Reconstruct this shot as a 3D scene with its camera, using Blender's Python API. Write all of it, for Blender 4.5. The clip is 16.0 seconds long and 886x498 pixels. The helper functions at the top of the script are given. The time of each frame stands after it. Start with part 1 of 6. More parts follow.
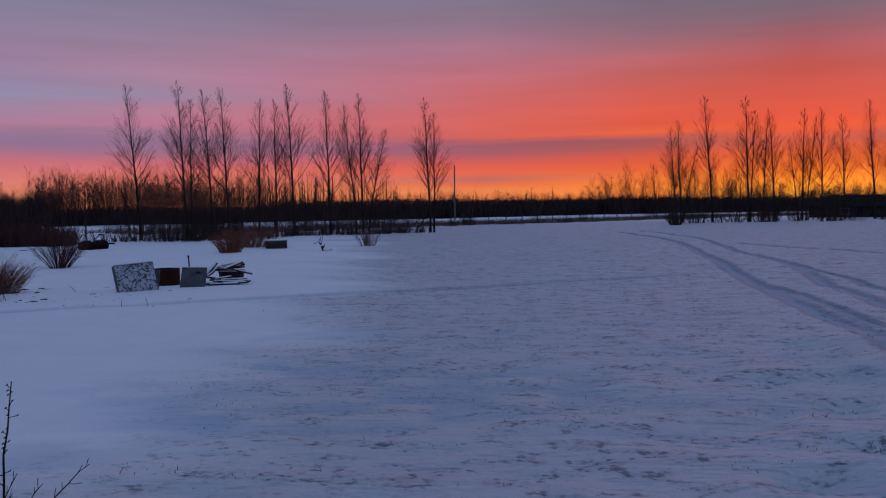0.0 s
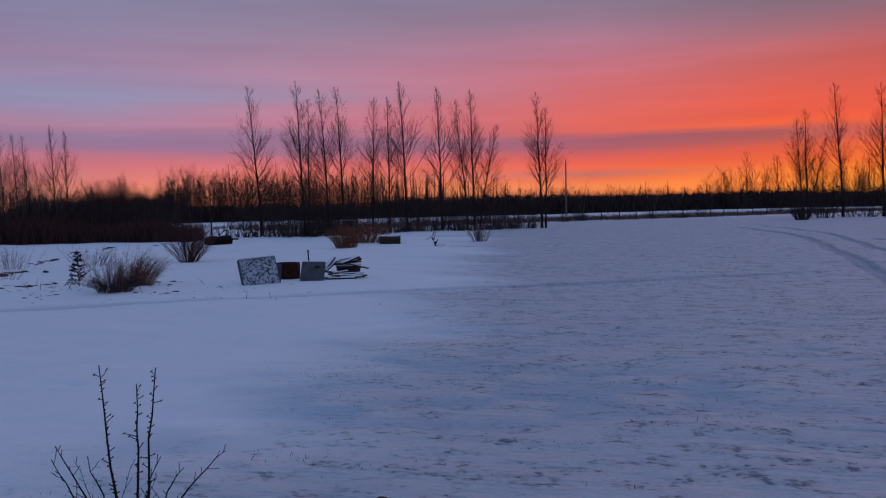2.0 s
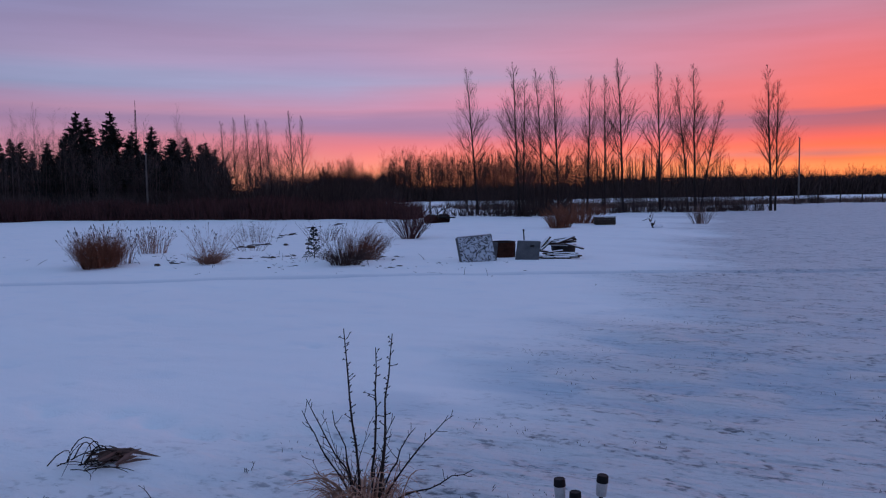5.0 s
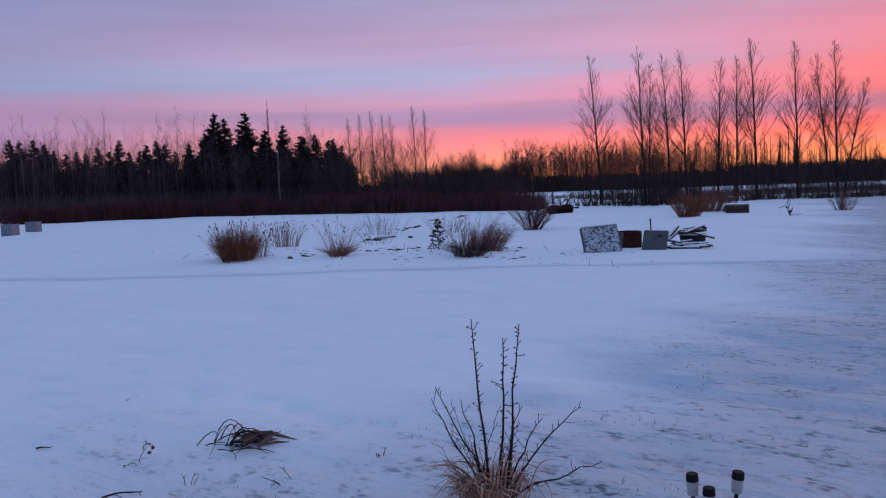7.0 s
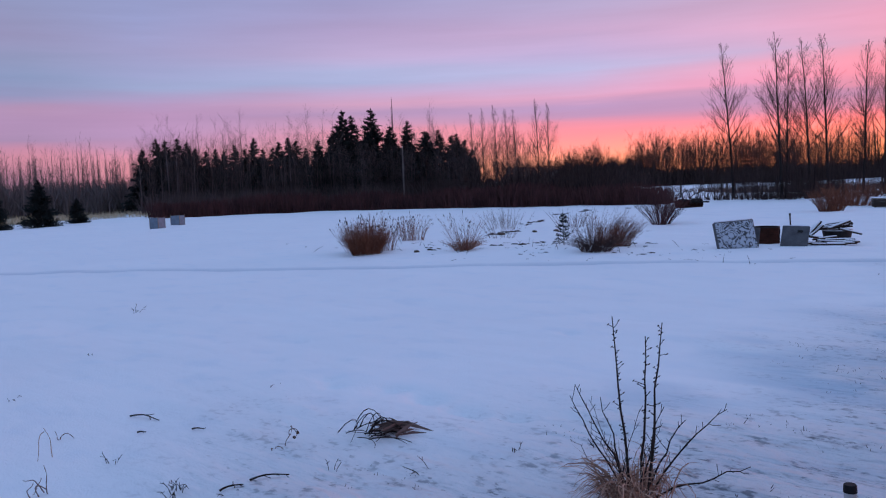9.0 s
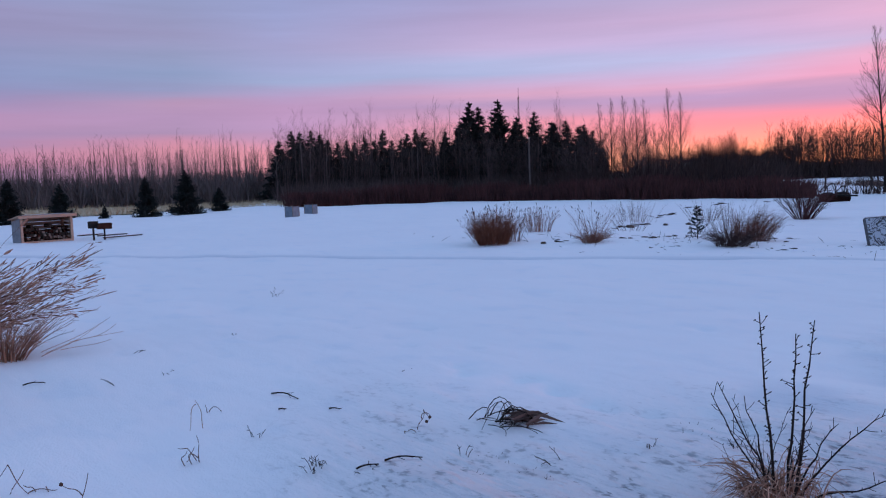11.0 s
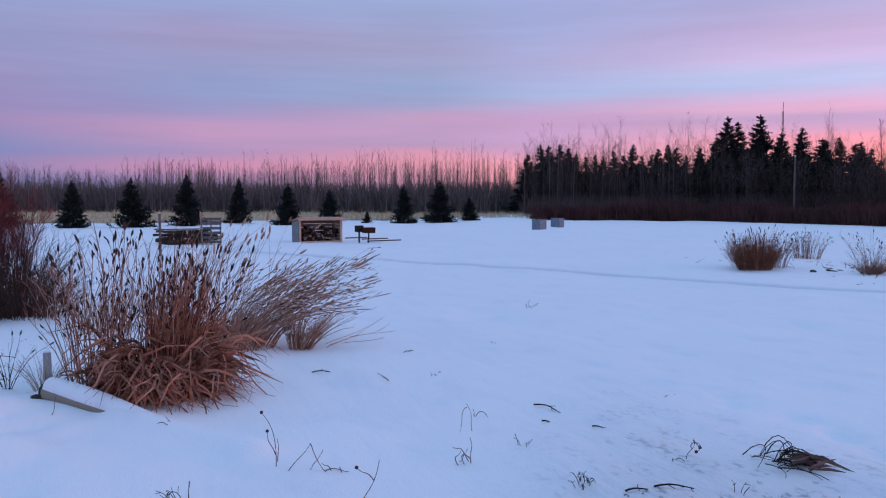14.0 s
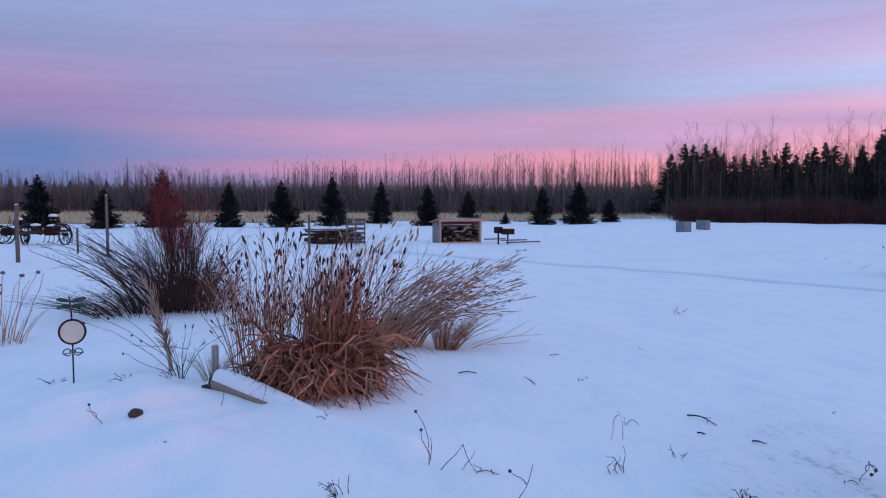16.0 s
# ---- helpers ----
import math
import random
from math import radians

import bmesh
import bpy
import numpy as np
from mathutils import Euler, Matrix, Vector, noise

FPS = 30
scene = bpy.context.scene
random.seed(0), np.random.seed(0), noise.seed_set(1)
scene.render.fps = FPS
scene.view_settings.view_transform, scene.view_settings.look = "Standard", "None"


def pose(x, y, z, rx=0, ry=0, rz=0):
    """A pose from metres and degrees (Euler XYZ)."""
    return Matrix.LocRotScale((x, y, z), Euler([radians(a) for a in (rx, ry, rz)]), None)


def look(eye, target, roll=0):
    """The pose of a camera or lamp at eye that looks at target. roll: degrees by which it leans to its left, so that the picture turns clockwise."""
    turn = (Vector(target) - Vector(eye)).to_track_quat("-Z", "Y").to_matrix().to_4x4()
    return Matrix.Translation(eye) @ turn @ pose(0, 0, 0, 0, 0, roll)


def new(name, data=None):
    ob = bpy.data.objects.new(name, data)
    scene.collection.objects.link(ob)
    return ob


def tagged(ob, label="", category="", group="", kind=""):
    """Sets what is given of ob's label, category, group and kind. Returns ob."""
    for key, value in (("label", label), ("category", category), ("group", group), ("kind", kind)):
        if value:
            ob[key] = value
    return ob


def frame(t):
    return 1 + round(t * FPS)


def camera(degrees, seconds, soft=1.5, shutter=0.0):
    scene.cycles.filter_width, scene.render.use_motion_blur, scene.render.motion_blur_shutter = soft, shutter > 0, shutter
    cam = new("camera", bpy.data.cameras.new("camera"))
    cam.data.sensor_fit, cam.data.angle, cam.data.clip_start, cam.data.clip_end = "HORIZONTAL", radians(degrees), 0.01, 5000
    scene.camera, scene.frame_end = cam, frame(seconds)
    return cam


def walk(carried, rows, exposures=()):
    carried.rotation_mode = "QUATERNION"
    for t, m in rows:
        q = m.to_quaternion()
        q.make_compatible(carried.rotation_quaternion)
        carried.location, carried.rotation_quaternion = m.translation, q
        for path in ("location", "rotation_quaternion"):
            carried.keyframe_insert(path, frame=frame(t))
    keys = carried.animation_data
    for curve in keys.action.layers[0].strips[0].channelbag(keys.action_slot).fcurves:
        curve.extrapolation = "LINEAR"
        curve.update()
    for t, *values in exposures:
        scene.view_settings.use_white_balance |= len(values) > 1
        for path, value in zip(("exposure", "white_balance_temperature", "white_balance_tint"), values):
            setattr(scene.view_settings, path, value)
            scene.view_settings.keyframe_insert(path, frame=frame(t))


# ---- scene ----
cam = camera(58.1, 16.0, soft=1.15)
PATH = [
    (0, (-0.112, -0.15, 1.955), (-0.113, 1.848, 1.856), -0.7),
    (0.5, (-0.143, -0.108, 1.942), (-0.213, 1.888, 1.842), -0.9),
    (1, (-0.189, -0.076, 1.935), (-0.332, 1.917, 1.836), -0.9),
    (1.5, (-0.223, -0.057, 1.928), (-0.433, 1.93, 1.829), -0.8),
    (2, (-0.234, -0.051, 1.929), (-0.509, 1.927, 1.824), -1.0),
    (2.5, (-0.272, -0.021, 1.917), (-0.616, 1.947, 1.809), -0.9),
    (3, (-0.262, -0.079, 1.926), (-0.69, 1.871, 1.811), -0.8),
    (3.5, (-0.277, -0.096, 1.922), (-0.795, 1.831, 1.8), -0.6),
    (4, (-0.293, -0.102, 1.913), (-0.906, 1.797, 1.782), -0.5),
    (6.5, (-0.297, -0.181, 1.919), (-1.288, 1.548, 1.76), -1.6),
    (7, (-0.298, -0.18, 1.917), (-1.352, 1.512, 1.756), -1.9),
    (7.5, (-0.307, -0.204, 1.924), (-1.424, 1.448, 1.761), -2.0),
    (8, (-0.338, -0.217, 1.923), (-1.519, 1.389, 1.757), -2.0),
    (8.5, (-0.366, -0.233, 1.925), (-1.607, 1.327, 1.757), -2.1),
    (9, (-0.381, -0.261, 1.932), (-1.678, 1.252, 1.767), -2.2),
    (9.2, (-0.398, -0.285, 1.926), (-1.717, 1.21, 1.764), -2.2),
    (11.3, (-0.449, -0.337, 1.917), (-1.998, 0.916, 1.748), -1.1),
    (11.5, (-0.464, -0.369, 1.925), (-2.036, 0.857, 1.763), -0.4),
    (12, (-0.485, -0.416, 1.931), (-2.112, 0.735, 1.77), -0.0),
    (12.5, (-0.496, -0.462, 1.936), (-2.183, 0.599, 1.78), 0.0),
    (13, (-0.499, -0.512, 1.948), (-2.242, 0.459, 1.801), 0.1),
    (13.5, (-0.497, -0.561, 1.961), (-2.29, 0.316, 1.822), 0.0),
    (14, (-0.497, -0.603, 1.964), (-2.329, 0.187, 1.832), 0.0),
    (14.5, (-0.524, -0.637, 1.966), (-2.394, 0.064, 1.838), 0.2),
    (15, (-0.518, -0.694, 1.974), (-2.419, -0.083, 1.847), 0.4),
    (15.5, (-0.537, -0.71, 1.975), (-2.46, -0.175, 1.849), 0.3),
    (16, (-0.527, -0.729, 1.989), (-2.467, -0.261, 1.859), -0.0),
]
walk(cam, [(t, look(eye, target, roll)) for t, eye, target, roll in PATH],
     exposures=((0, -1.17, 6500, 10), (1.5, -1.11, 6500, 10), (3.5, -0.85, 6500, 10), (5, -0.66, 6500, 9), (7, -0.42, 6500, 8), (9, -0.22, 6500, 6), (11, -0.15, 6500, 4), (12.5, -0.03, 6500, 3), (14, .03, 6500, 2), (16, 0.08, 6500, 2)))

# ---- world, sun, exposure: the minutes before sunrise, streaked red and lilac cloud ----
SUN_AZ = radians(24.6)          # clockwise from +y
SUN_DIR = Vector((math.sin(SUN_AZ), math.cos(SUN_AZ), 0.0))


def lin(c, gain=1.0):
    return tuple(gain * ((v / 255 / 12.92) if v <= 10 else ((v / 255 + 0.055) / 1.055) ** 2.4) for v in c)


DOME = (0.37, 0.555, 1.0)       # the open sky high above
SKY = []


def sky_column(off, gain, *stops):
    """The layers of cloud at so many degrees from the glow: (degrees up, red, green, blue)."""
    SKY.append((off, gain, [(e, (r * .975, g, b)) for e, r, g, b in stops]))


sky_column(0, 2.40, (0.7, 300, 188, 60), (1.9, 285, 142, 44), (2.6, 258, 112, 46), (3.7, 236, 92, 60), (4.2, 212, 86, 74), (4.8, 242, 88, 58), (5.5, 240, 84, 62), (7.0, 222, 84, 74), (8.4, 205, 82, 76), (9.4, 192, 84, 84), (10.3, 176, 86, 94), (11.2, 156, 92, 104), (12.2, 132, 98, 112), (13.2, 118, 99, 115))
sky_column(10, 2.25, (0.8, 276, 146, 64), (1.8, 262, 128, 60), (2.8, 236, 94, 60), (3.6, 224, 86, 70), (4.1, 180, 86, 88), (4.6, 168, 86, 94), (5.1, 250, 98, 66), (5.7, 232, 87, 70), (6.6, 234, 90, 74), (7.8, 222, 93, 86), (8.9, 206, 97, 97), (10.0, 200, 106, 113), (10.8, 175, 108, 120), (11.9, 150, 106, 123), (13.0, 132, 106, 123), (14.1, 121, 105, 123))
sky_column(22, 2.26, (1.3, 250, 136, 84), (1.8, 240, 112, 77), (2.1, 196, 110, 104), (2.6, 246, 104, 78), (3.3, 224, 93, 88), (4.0, 174, 91, 106), (4.6, 162, 91, 111), (5.1, 224, 99, 93), (5.9, 229, 102, 95), (7.2, 218, 103, 105), (8.8, 208, 109, 120), (10.4, 190, 115, 136), (11.5, 178, 118, 140), (12.6, 155, 120, 143), (14.5, 136, 120, 143))
sky_column(44, 2.25, (1.0, 275, 158, 112), (2.3, 256, 132, 116), (3.1, 230, 117, 122), (3.8, 176, 113, 140), (4.6, 156, 114, 147), (5.4, 166, 119, 149), (6.0, 196, 123, 150), (6.9, 192, 129, 154), (7.7, 166, 139, 170), (8.4, 172, 135, 165), (9.5, 178, 132, 160), (10.9, 165, 130, 158), (12.4, 150, 128, 155), (13.8, 141, 126, 155))
sky_column(55, 1.82, (1.0, 255, 152, 118), (2.0, 250, 140, 130), (3.0, 238, 130, 141), (3.8, 214, 128, 151), (4.3, 172, 128, 164), (5.0, 166, 130, 169), (5.7, 194, 138, 168), (6.6, 180, 150, 185), (7.6, 166, 158, 194), (8.5, 172, 150, 188), (10.1, 178, 145, 180), (11.5, 165, 145, 180), (13.4, 151, 142, 175))
sky_column(71, 1.26, (0.2, 255, 172, 142), (1.4, 252, 166, 152), (2.6, 245, 160, 170), (3.7, 238, 156, 180), (4.4, 214, 155, 190), (5.0, 188, 151, 194), (5.8, 214, 160, 195), (6.4, 204, 166, 206), (7.2, 176, 177, 219), (8.1, 180, 179, 221), (9.1, 194, 170, 212), (10.6, 185, 161, 205), (12.4, 170, 159, 205))
sky_column(85, 1.22, (0.5, 238, 148, 158), (2.0, 240, 155, 172), (2.5, 235, 155, 180), (3.2, 200, 150, 190), (4.1, 190, 148, 192), (5.2, 196, 151, 195), (5.9, 190, 156, 201), (7.0, 166, 171, 214), (8.0, 166, 165, 210), (9.4, 168, 160, 205), (11.5, 160, 160, 208))
sky_column(92, 1.03, (0.8, 205, 145, 172), (2.0, 232, 154, 178), (2.6, 240, 158, 183), (3.2, 228, 155, 188), (3.7, 192, 154, 197), (4.9, 196, 155, 200), (5.7, 204, 160, 201), (6.5, 168, 165, 211), (7.5, 161, 171, 217), (8.6, 166, 168, 212), (10.1, 172, 163, 208), (12.0, 166, 166, 212), (13.5, 165, 172, 220))
sky_column(108, 1.06, (0.6, 150, 134, 184), (1.2, 178, 140, 185), (1.8, 214, 146, 186), (2.3, 208, 146, 187), (3.0, 176, 146, 195), (4.3, 199, 151, 195), (4.9, 198, 152, 197), (5.7, 162, 150, 202), (7.1, 151, 155, 205), (8.3, 156, 157, 207), (10.2, 165, 153, 200), (11.3, 169, 155, 203), (12.4, 160, 160, 210), (13.5, 158, 165, 215))
sky_column(127, 1.06, (0.5, 116, 126, 180), (1.8, 112, 128, 185), (3.2, 107, 130, 188), (4.0, 118, 130, 188), (4.8, 145, 132, 187), (6.1, 158, 133, 188), (7.5, 165, 139, 191), (8.6, 163, 146, 197), (9.6, 151, 150, 202), (11.0, 148, 155, 205), (12.4, 150, 158, 208))
sky_column(160, 0.95, (0, 104, 116, 172), (2, 118, 122, 182), (5, 140, 130, 190), (9, 166, 140, 194), (12, 162, 150, 200), (16, 160, 168, 216))


def make_world():
    w = bpy.data.worlds.new("sunrise")
    scene.world = w
    w.use_nodes = True
    nt = w.node_tree
    N, L = nt.nodes, nt.links
    N.clear()

    def node(kind, **kw):
        n = N.new(kind)
        for k, v in kw.items():
            n.inputs[k.replace("_", " ")].default_value = v
        return n

    def mth(op, a, b=None, c=None):
        n = N.new("ShaderNodeMath")
        n.operation = op
        for i, v in enumerate((a, b, c)):
            if v is None:
                continue
            if isinstance(v, (int, float)):
                n.inputs[i].default_value = v
            else:
                L.new(v, n.inputs[i])
        return n.outputs[0]

    tc = N.new("ShaderNodeTexCoord")
    sep = N.new("ShaderNodeSeparateXYZ")
    L.new(tc.outputs["Generated"], sep.inputs[0])
    x, y, z = sep.outputs
    elev = mth("MULTIPLY", mth("ARCSINE", z), 180 / math.pi)
    azim = mth("MULTIPLY", mth("ARCTAN2", x, y), 180 / math.pi)
    off = mth("ABSOLUTE", mth("SUBTRACT", azim, 24.6))
    off = mth("MINIMUM", off, mth("SUBTRACT", 360.0, off))
    # long thin streaks that bend the layers of cloud
    comb = N.new("ShaderNodeCombineXYZ")
    L.new(mth("MULTIPLY", azim, 0.035), comb.inputs[0])
    L.new(mth("MULTIPLY", elev, 0.42), comb.inputs[1])
    n1 = node("ShaderNodeTexNoise", Scale=1.0, Detail=5.0, Roughness=0.55)
    L.new(comb.outputs[0], n1.inputs["Vector"])
    comb2 = N.new("ShaderNodeCombineXYZ")
    L.new(mth("MULTIPLY", azim, 0.09), comb2.inputs[0])
    L.new(mth("MULTIPLY", elev, 1.5), comb2.inputs[1])
    n2 = node("ShaderNodeTexNoise", Scale=1.0, Detail=4.0, Roughness=0.6)
    L.new(comb2.outputs[0], n2.inputs["Vector"])
    bend = mth("MULTIPLY", mth("SUBTRACT", n1.outputs["Fac"], 0.5), 0.9)
    bend = mth("ADD", bend, mth("MULTIPLY", mth("SUBTRACT", n2.outputs["Fac"], 0.5), 0.5))
    # flat on the horizon, free above it
    free = mth("MINIMUM", mth("MULTIPLY", mth("MAXIMUM", elev, 0.0), 0.22), 1.0)
    el = mth("ADD", elev, mth("MULTIPLY", bend, free))
    fac = mth("DIVIDE", el, 45.0)
    last, where = None, 0
    for deg, gain, stops in SKY:
        r = N.new("ShaderNodeValToRGB")
        els = r.color_ramp.elements
        allstops = [(e / 45, lin(c, gain)) for e, c in stops] + [(24 / 45, tuple(0.5 * v + 0.5 * d for v, d in zip(lin(stops[-1][1], gain), DOME))), (0.9, DOME)]
        for i, (p, c) in enumerate(allstops):
            e = els[i] if i < 2 else els.new(p)
            e.position, e.color = p, (*c, 1)
        L.new(fac, r.inputs[0])
        if last is None:
            last = r.outputs[0]
        else:
            mr = N.new("ShaderNodeMapRange")
            mr.interpolation_type = "LINEAR"
            L.new(off, mr.inputs[0])
            mr.inputs[1].default_value, mr.inputs[2].default_value = where, deg
            mx = N.new("ShaderNodeMix")
            mx.data_type = "RGBA"
            L.new(mr.outputs[0], mx.inputs[0])
            L.new(last, mx.inputs[6])
            L.new(r.outputs[0], mx.inputs[7])
            last = mx.outputs[2]
        where = deg
    lit = N.new("ShaderNodeVectorMath")      # thicker and thinner cloud
    lit.operation = "SCALE"
    L.new(last, lit.inputs[0])
    L.new(mth("ADD", 1.0, mth("MULTIPLY", mth("MULTIPLY", mth("SUBTRACT", mth("MULTIPLY_ADD", n2.outputs["Fac"], 0.3, mth("MULTIPLY", n1.outputs["Fac"], 0.8)), 0.5), 0.42), free)), lit.inputs[3])
    last = lit.outputs[0]
    sky = N.new("ShaderNodeTexSky")
    sky.sky_type = "NISHITA"
    sky.sun_disc = False
    sky.sun_elevation, sky.sun_rotation = radians(0.5), SUN_AZ
    b1, b2 = N.new("ShaderNodeBackground"), N.new("ShaderNodeBackground")
    L.new(last, b1.inputs[0])
    b1.inputs[1].default_value = SKY_STRENGTH
    L.new(sky.outputs[0], b2.inputs[0])
    b2.inputs[1].default_value = 0.012
    add = N.new("ShaderNodeAddShader")
    out = N.new("ShaderNodeOutputWorld")
    L.new(b1.outputs[0], add.inputs[0])
    L.new(b2.outputs[0], add.inputs[1])
    L.new(add.outputs[0], out.inputs[0])


SKY_STRENGTH = 0.9
make_world()
sun = new("sun", bpy.data.lights.new("sun", "SUN"))
sun.data.energy, sun.data.angle, sun.data.color = 0.55, radians(22), (1.0, 0.45, 0.47)
sun.matrix_world = look(SUN_DIR * 60 + Vector((0, 0, 8.0)), (0, 0, 0))

# ---- materials ----
def mat(name, dark, light, scale=6.0, rough=0.8, bump=0.3, metal=0.0, stretch=(1, 1, 1), fine=9.0, spread=0.35, piece=0.0, island=0.0):
    """Two scales of noise between two colours, with relief; piece: how far single objects differ."""
    m = bpy.data.materials.new(name)
    m.use_nodes = True
    N, L = m.node_tree.nodes, m.node_tree.links
    bs = N["Principled BSDF"]
    tc, mp = N.new("ShaderNodeTexCoord"), N.new("ShaderNodeMapping")
    L.new(tc.outputs["Object"], mp.inputs[0])
    mp.inputs["Scale"].default_value = stretch
    a, b = N.new("ShaderNodeTexNoise"), N.new("ShaderNodeTexNoise")
    for n, s in ((a, scale), (b, scale * fine)):
        L.new(mp.outputs[0], n.inputs["Vector"])
        n.inputs["Scale"].default_value, n.inputs["Detail"].default_value = s, 6
    ad = N.new("ShaderNodeMath")
    ad.operation = "MULTIPLY_ADD"
    L.new(b.outputs["Fac"], ad.inputs[0])
    ad.inputs[1].default_value = 0.5
    L.new(a.outputs["Fac"], ad.inputs[2])
    src = ad.outputs[0]
    if piece:
        oi, m2 = N.new("ShaderNodeObjectInfo"), N.new("ShaderNodeMath")
        m2.operation = "MULTIPLY_ADD"
        L.new(oi.outputs["Random"], m2.inputs[0])
        m2.inputs[1].default_value = piece
        L.new(src, m2.inputs[2])
        src = m2.outputs[0]
    if island:
        ge, m3 = N.new("ShaderNodeNewGeometry"), N.new("ShaderNodeMath")
        m3.operation = "MULTIPLY_ADD"
        L.new(ge.outputs["Random Per Island"], m3.inputs[0])
        m3.inputs[1].default_value = island
        L.new(src, m3.inputs[2])
        src = m3.outputs[0]
        m4 = N.new("ShaderNodeMath")
        m4.operation = "SUBTRACT"
        L.new(src, m4.inputs[0])
        m4.inputs[1].default_value = island / 2
        src = m4.outputs[0]
    r = N.new("ShaderNodeValToRGB")
    L.new(src, r.inputs[0])
    r.color_ramp.elements[0].position, r.color_ramp.elements[1].position = 0.75 - spread, 0.75 + spread
    r.color_ramp.elements[0].color, r.color_ramp.elements[1].color = (*dark, 1), (*light, 1)
    L.new(r.outputs[0], bs.inputs["Base Color"])
    bs.inputs["Roughness"].default_value, bs.inputs["Metallic"].default_value = rough, metal
    bs.inputs["Specular IOR Level"].default_value = 0.18 if rough > .55 else 0.5
    if bump:
        bp = N.new("ShaderNodeBump")
        bp.inputs["Strength"].default_value, bp.inputs["Distance"].default_value = bump, 0.02
        L.new(ad.outputs[0], bp.inputs["Height"])
        L.new(bp.outputs[0], bs.inputs["Normal"])
    return m


def snow_ground():
    """Wind-packed snow: soft drifts, ripples, scoured lawn with grass showing, packed blue-grey wheel ruts, blue shade
    painted into hollows.
    """
    m = bpy.data.materials.new("ground_snow")
    m.use_nodes = True
    N, L = m.node_tree.nodes, m.node_tree.links
    bs = N["Principled BSDF"]
    tc = N.new("ShaderNodeTexCoord")

    def noise_tex(scale, stretch, detail=5, rot=0.0):
        mp, n = N.new("ShaderNodeMapping"), N.new("ShaderNodeTexNoise")
        L.new(tc.outputs["Object"], mp.inputs[0])
        mp.inputs["Scale"].default_value = stretch
        mp.inputs["Rotation"].default_value = (0, 0, radians(rot))
        L.new(mp.outputs[0], n.inputs["Vector"])
        n.inputs["Scale"].default_value, n.inputs["Detail"].default_value = scale, detail
        return n.outputs["Fac"]

    def mth(op, *v):
        n = N.new("ShaderNodeMath")
        n.operation = op
        for i, a in enumerate(v):
            if isinstance(a, (int, float)):
                n.inputs[i].default_value = a
            else:
                L.new(a, n.inputs[i])
        return n.outputs[0]

    def steps(src, lo, hi):
        n = N.new("ShaderNodeMapRange")
        n.interpolation_type = "SMOOTHSTEP"
        L.new(src, n.inputs[0])
        n.inputs[1].default_value, n.inputs[2].default_value = lo, hi
        return n.outputs[0]

    def mix(f, a, b):
        n = N.new("ShaderNodeMix")
        n.data_type = "RGBA"
        L.new(f, n.inputs[0])
        for i, c in ((6, a), (7, b)):
            if isinstance(c, tuple):
                n.inputs[i].default_value = (*c, 1)
            else:
                L.new(c, n.inputs[i])
        return n.outputs[2]

    lawn, rut, hollow_shade = (N.new("ShaderNodeAttribute") for _ in range(3))
    lawn.attribute_name, rut.attribute_name, hollow_shade.attribute_name = "lawn", "rut", "hollow_shade"
    big = noise_tex(0.35, (1, 1.6, 1), 4, 12)
    ripple = noise_tex(0.95, (0.6, 2.2, 1), 6, 10)
    streak = noise_tex(2.2, (0.55, 2.0, 1), 8, 14)
    blotch = noise_tex(2.9, (0.8, 1.25, 1), 9, 8)
    crumb = noise_tex(13, (0.9, 1.15, 1), 8, 12)
    grain = noise_tex(60, (1, 1, 1), 3)
    speck = noise_tex(14, (0.7, 1.5, 1), 6, 20)
    rill = noise_tex(3.4, (0.7, 1.9, 1), 6, 9)
    soft = noise_tex(1.3, (1, 1.5, 1), 3, 30)
    thin_all = mth("MULTIPLY", lawn.outputs["Fac"], 0.39)
    white = mix(big, (0.85, 0.86, 0.89), (0.93, 0.935, 0.95))
    white = mix(mth("MULTIPLY", steps(soft, 0.52, 0.72), 0.18), white, (0.60, 0.73, 0.84))
    white = mix(thin_all, white, (0.35, 0.325, 0.36))
    patchy = mth("ADD", mth("MULTIPLY", blotch, 0.50), mth("ADD", mth("MULTIPLY", crumb, 0.28), mth("MULTIPLY", ripple, 0.22)))
    # thin snow over grass; its blue-grey also paints the shade of small hollows
    thin = mth("MULTIPLY", lawn.outputs["Fac"], steps(patchy, 0.45, 0.66))
    col = mix(mth("MULTIPLY", thin, 0.36), white, (0.25, 0.29, 0.35))
    bare = mth("MULTIPLY", lawn.outputs["Fac"], mth("MULTIPLY", steps(crumb, 0.50, 0.64), steps(patchy, 0.505, 0.62)))
    col = mix(mth("MULTIPLY", bare, 0.66), col, (0.045, 0.058, 0.078))
    bits = mth("MULTIPLY", lawn.outputs["Fac"], mth("MULTIPLY", steps(speck, 0.61, 0.70), steps(blotch, 0.44, 0.56)))
    col = mix(mth("MULTIPLY", bits, 0.7), col, (0.035, 0.04, 0.05))
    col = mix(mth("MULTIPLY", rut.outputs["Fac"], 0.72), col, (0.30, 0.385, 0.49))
    # blue shade of the hollows, put into the colour
    col = mix(mth("MULTIPLY", hollow_shade.outputs["Fac"], 0.62), col, (0.40, 0.54, 0.66))
    L.new(col, bs.inputs["Base Color"])
    bs.inputs["Roughness"].default_value = 0.75
    bs.inputs["Specular IOR Level"].default_value = 0.12
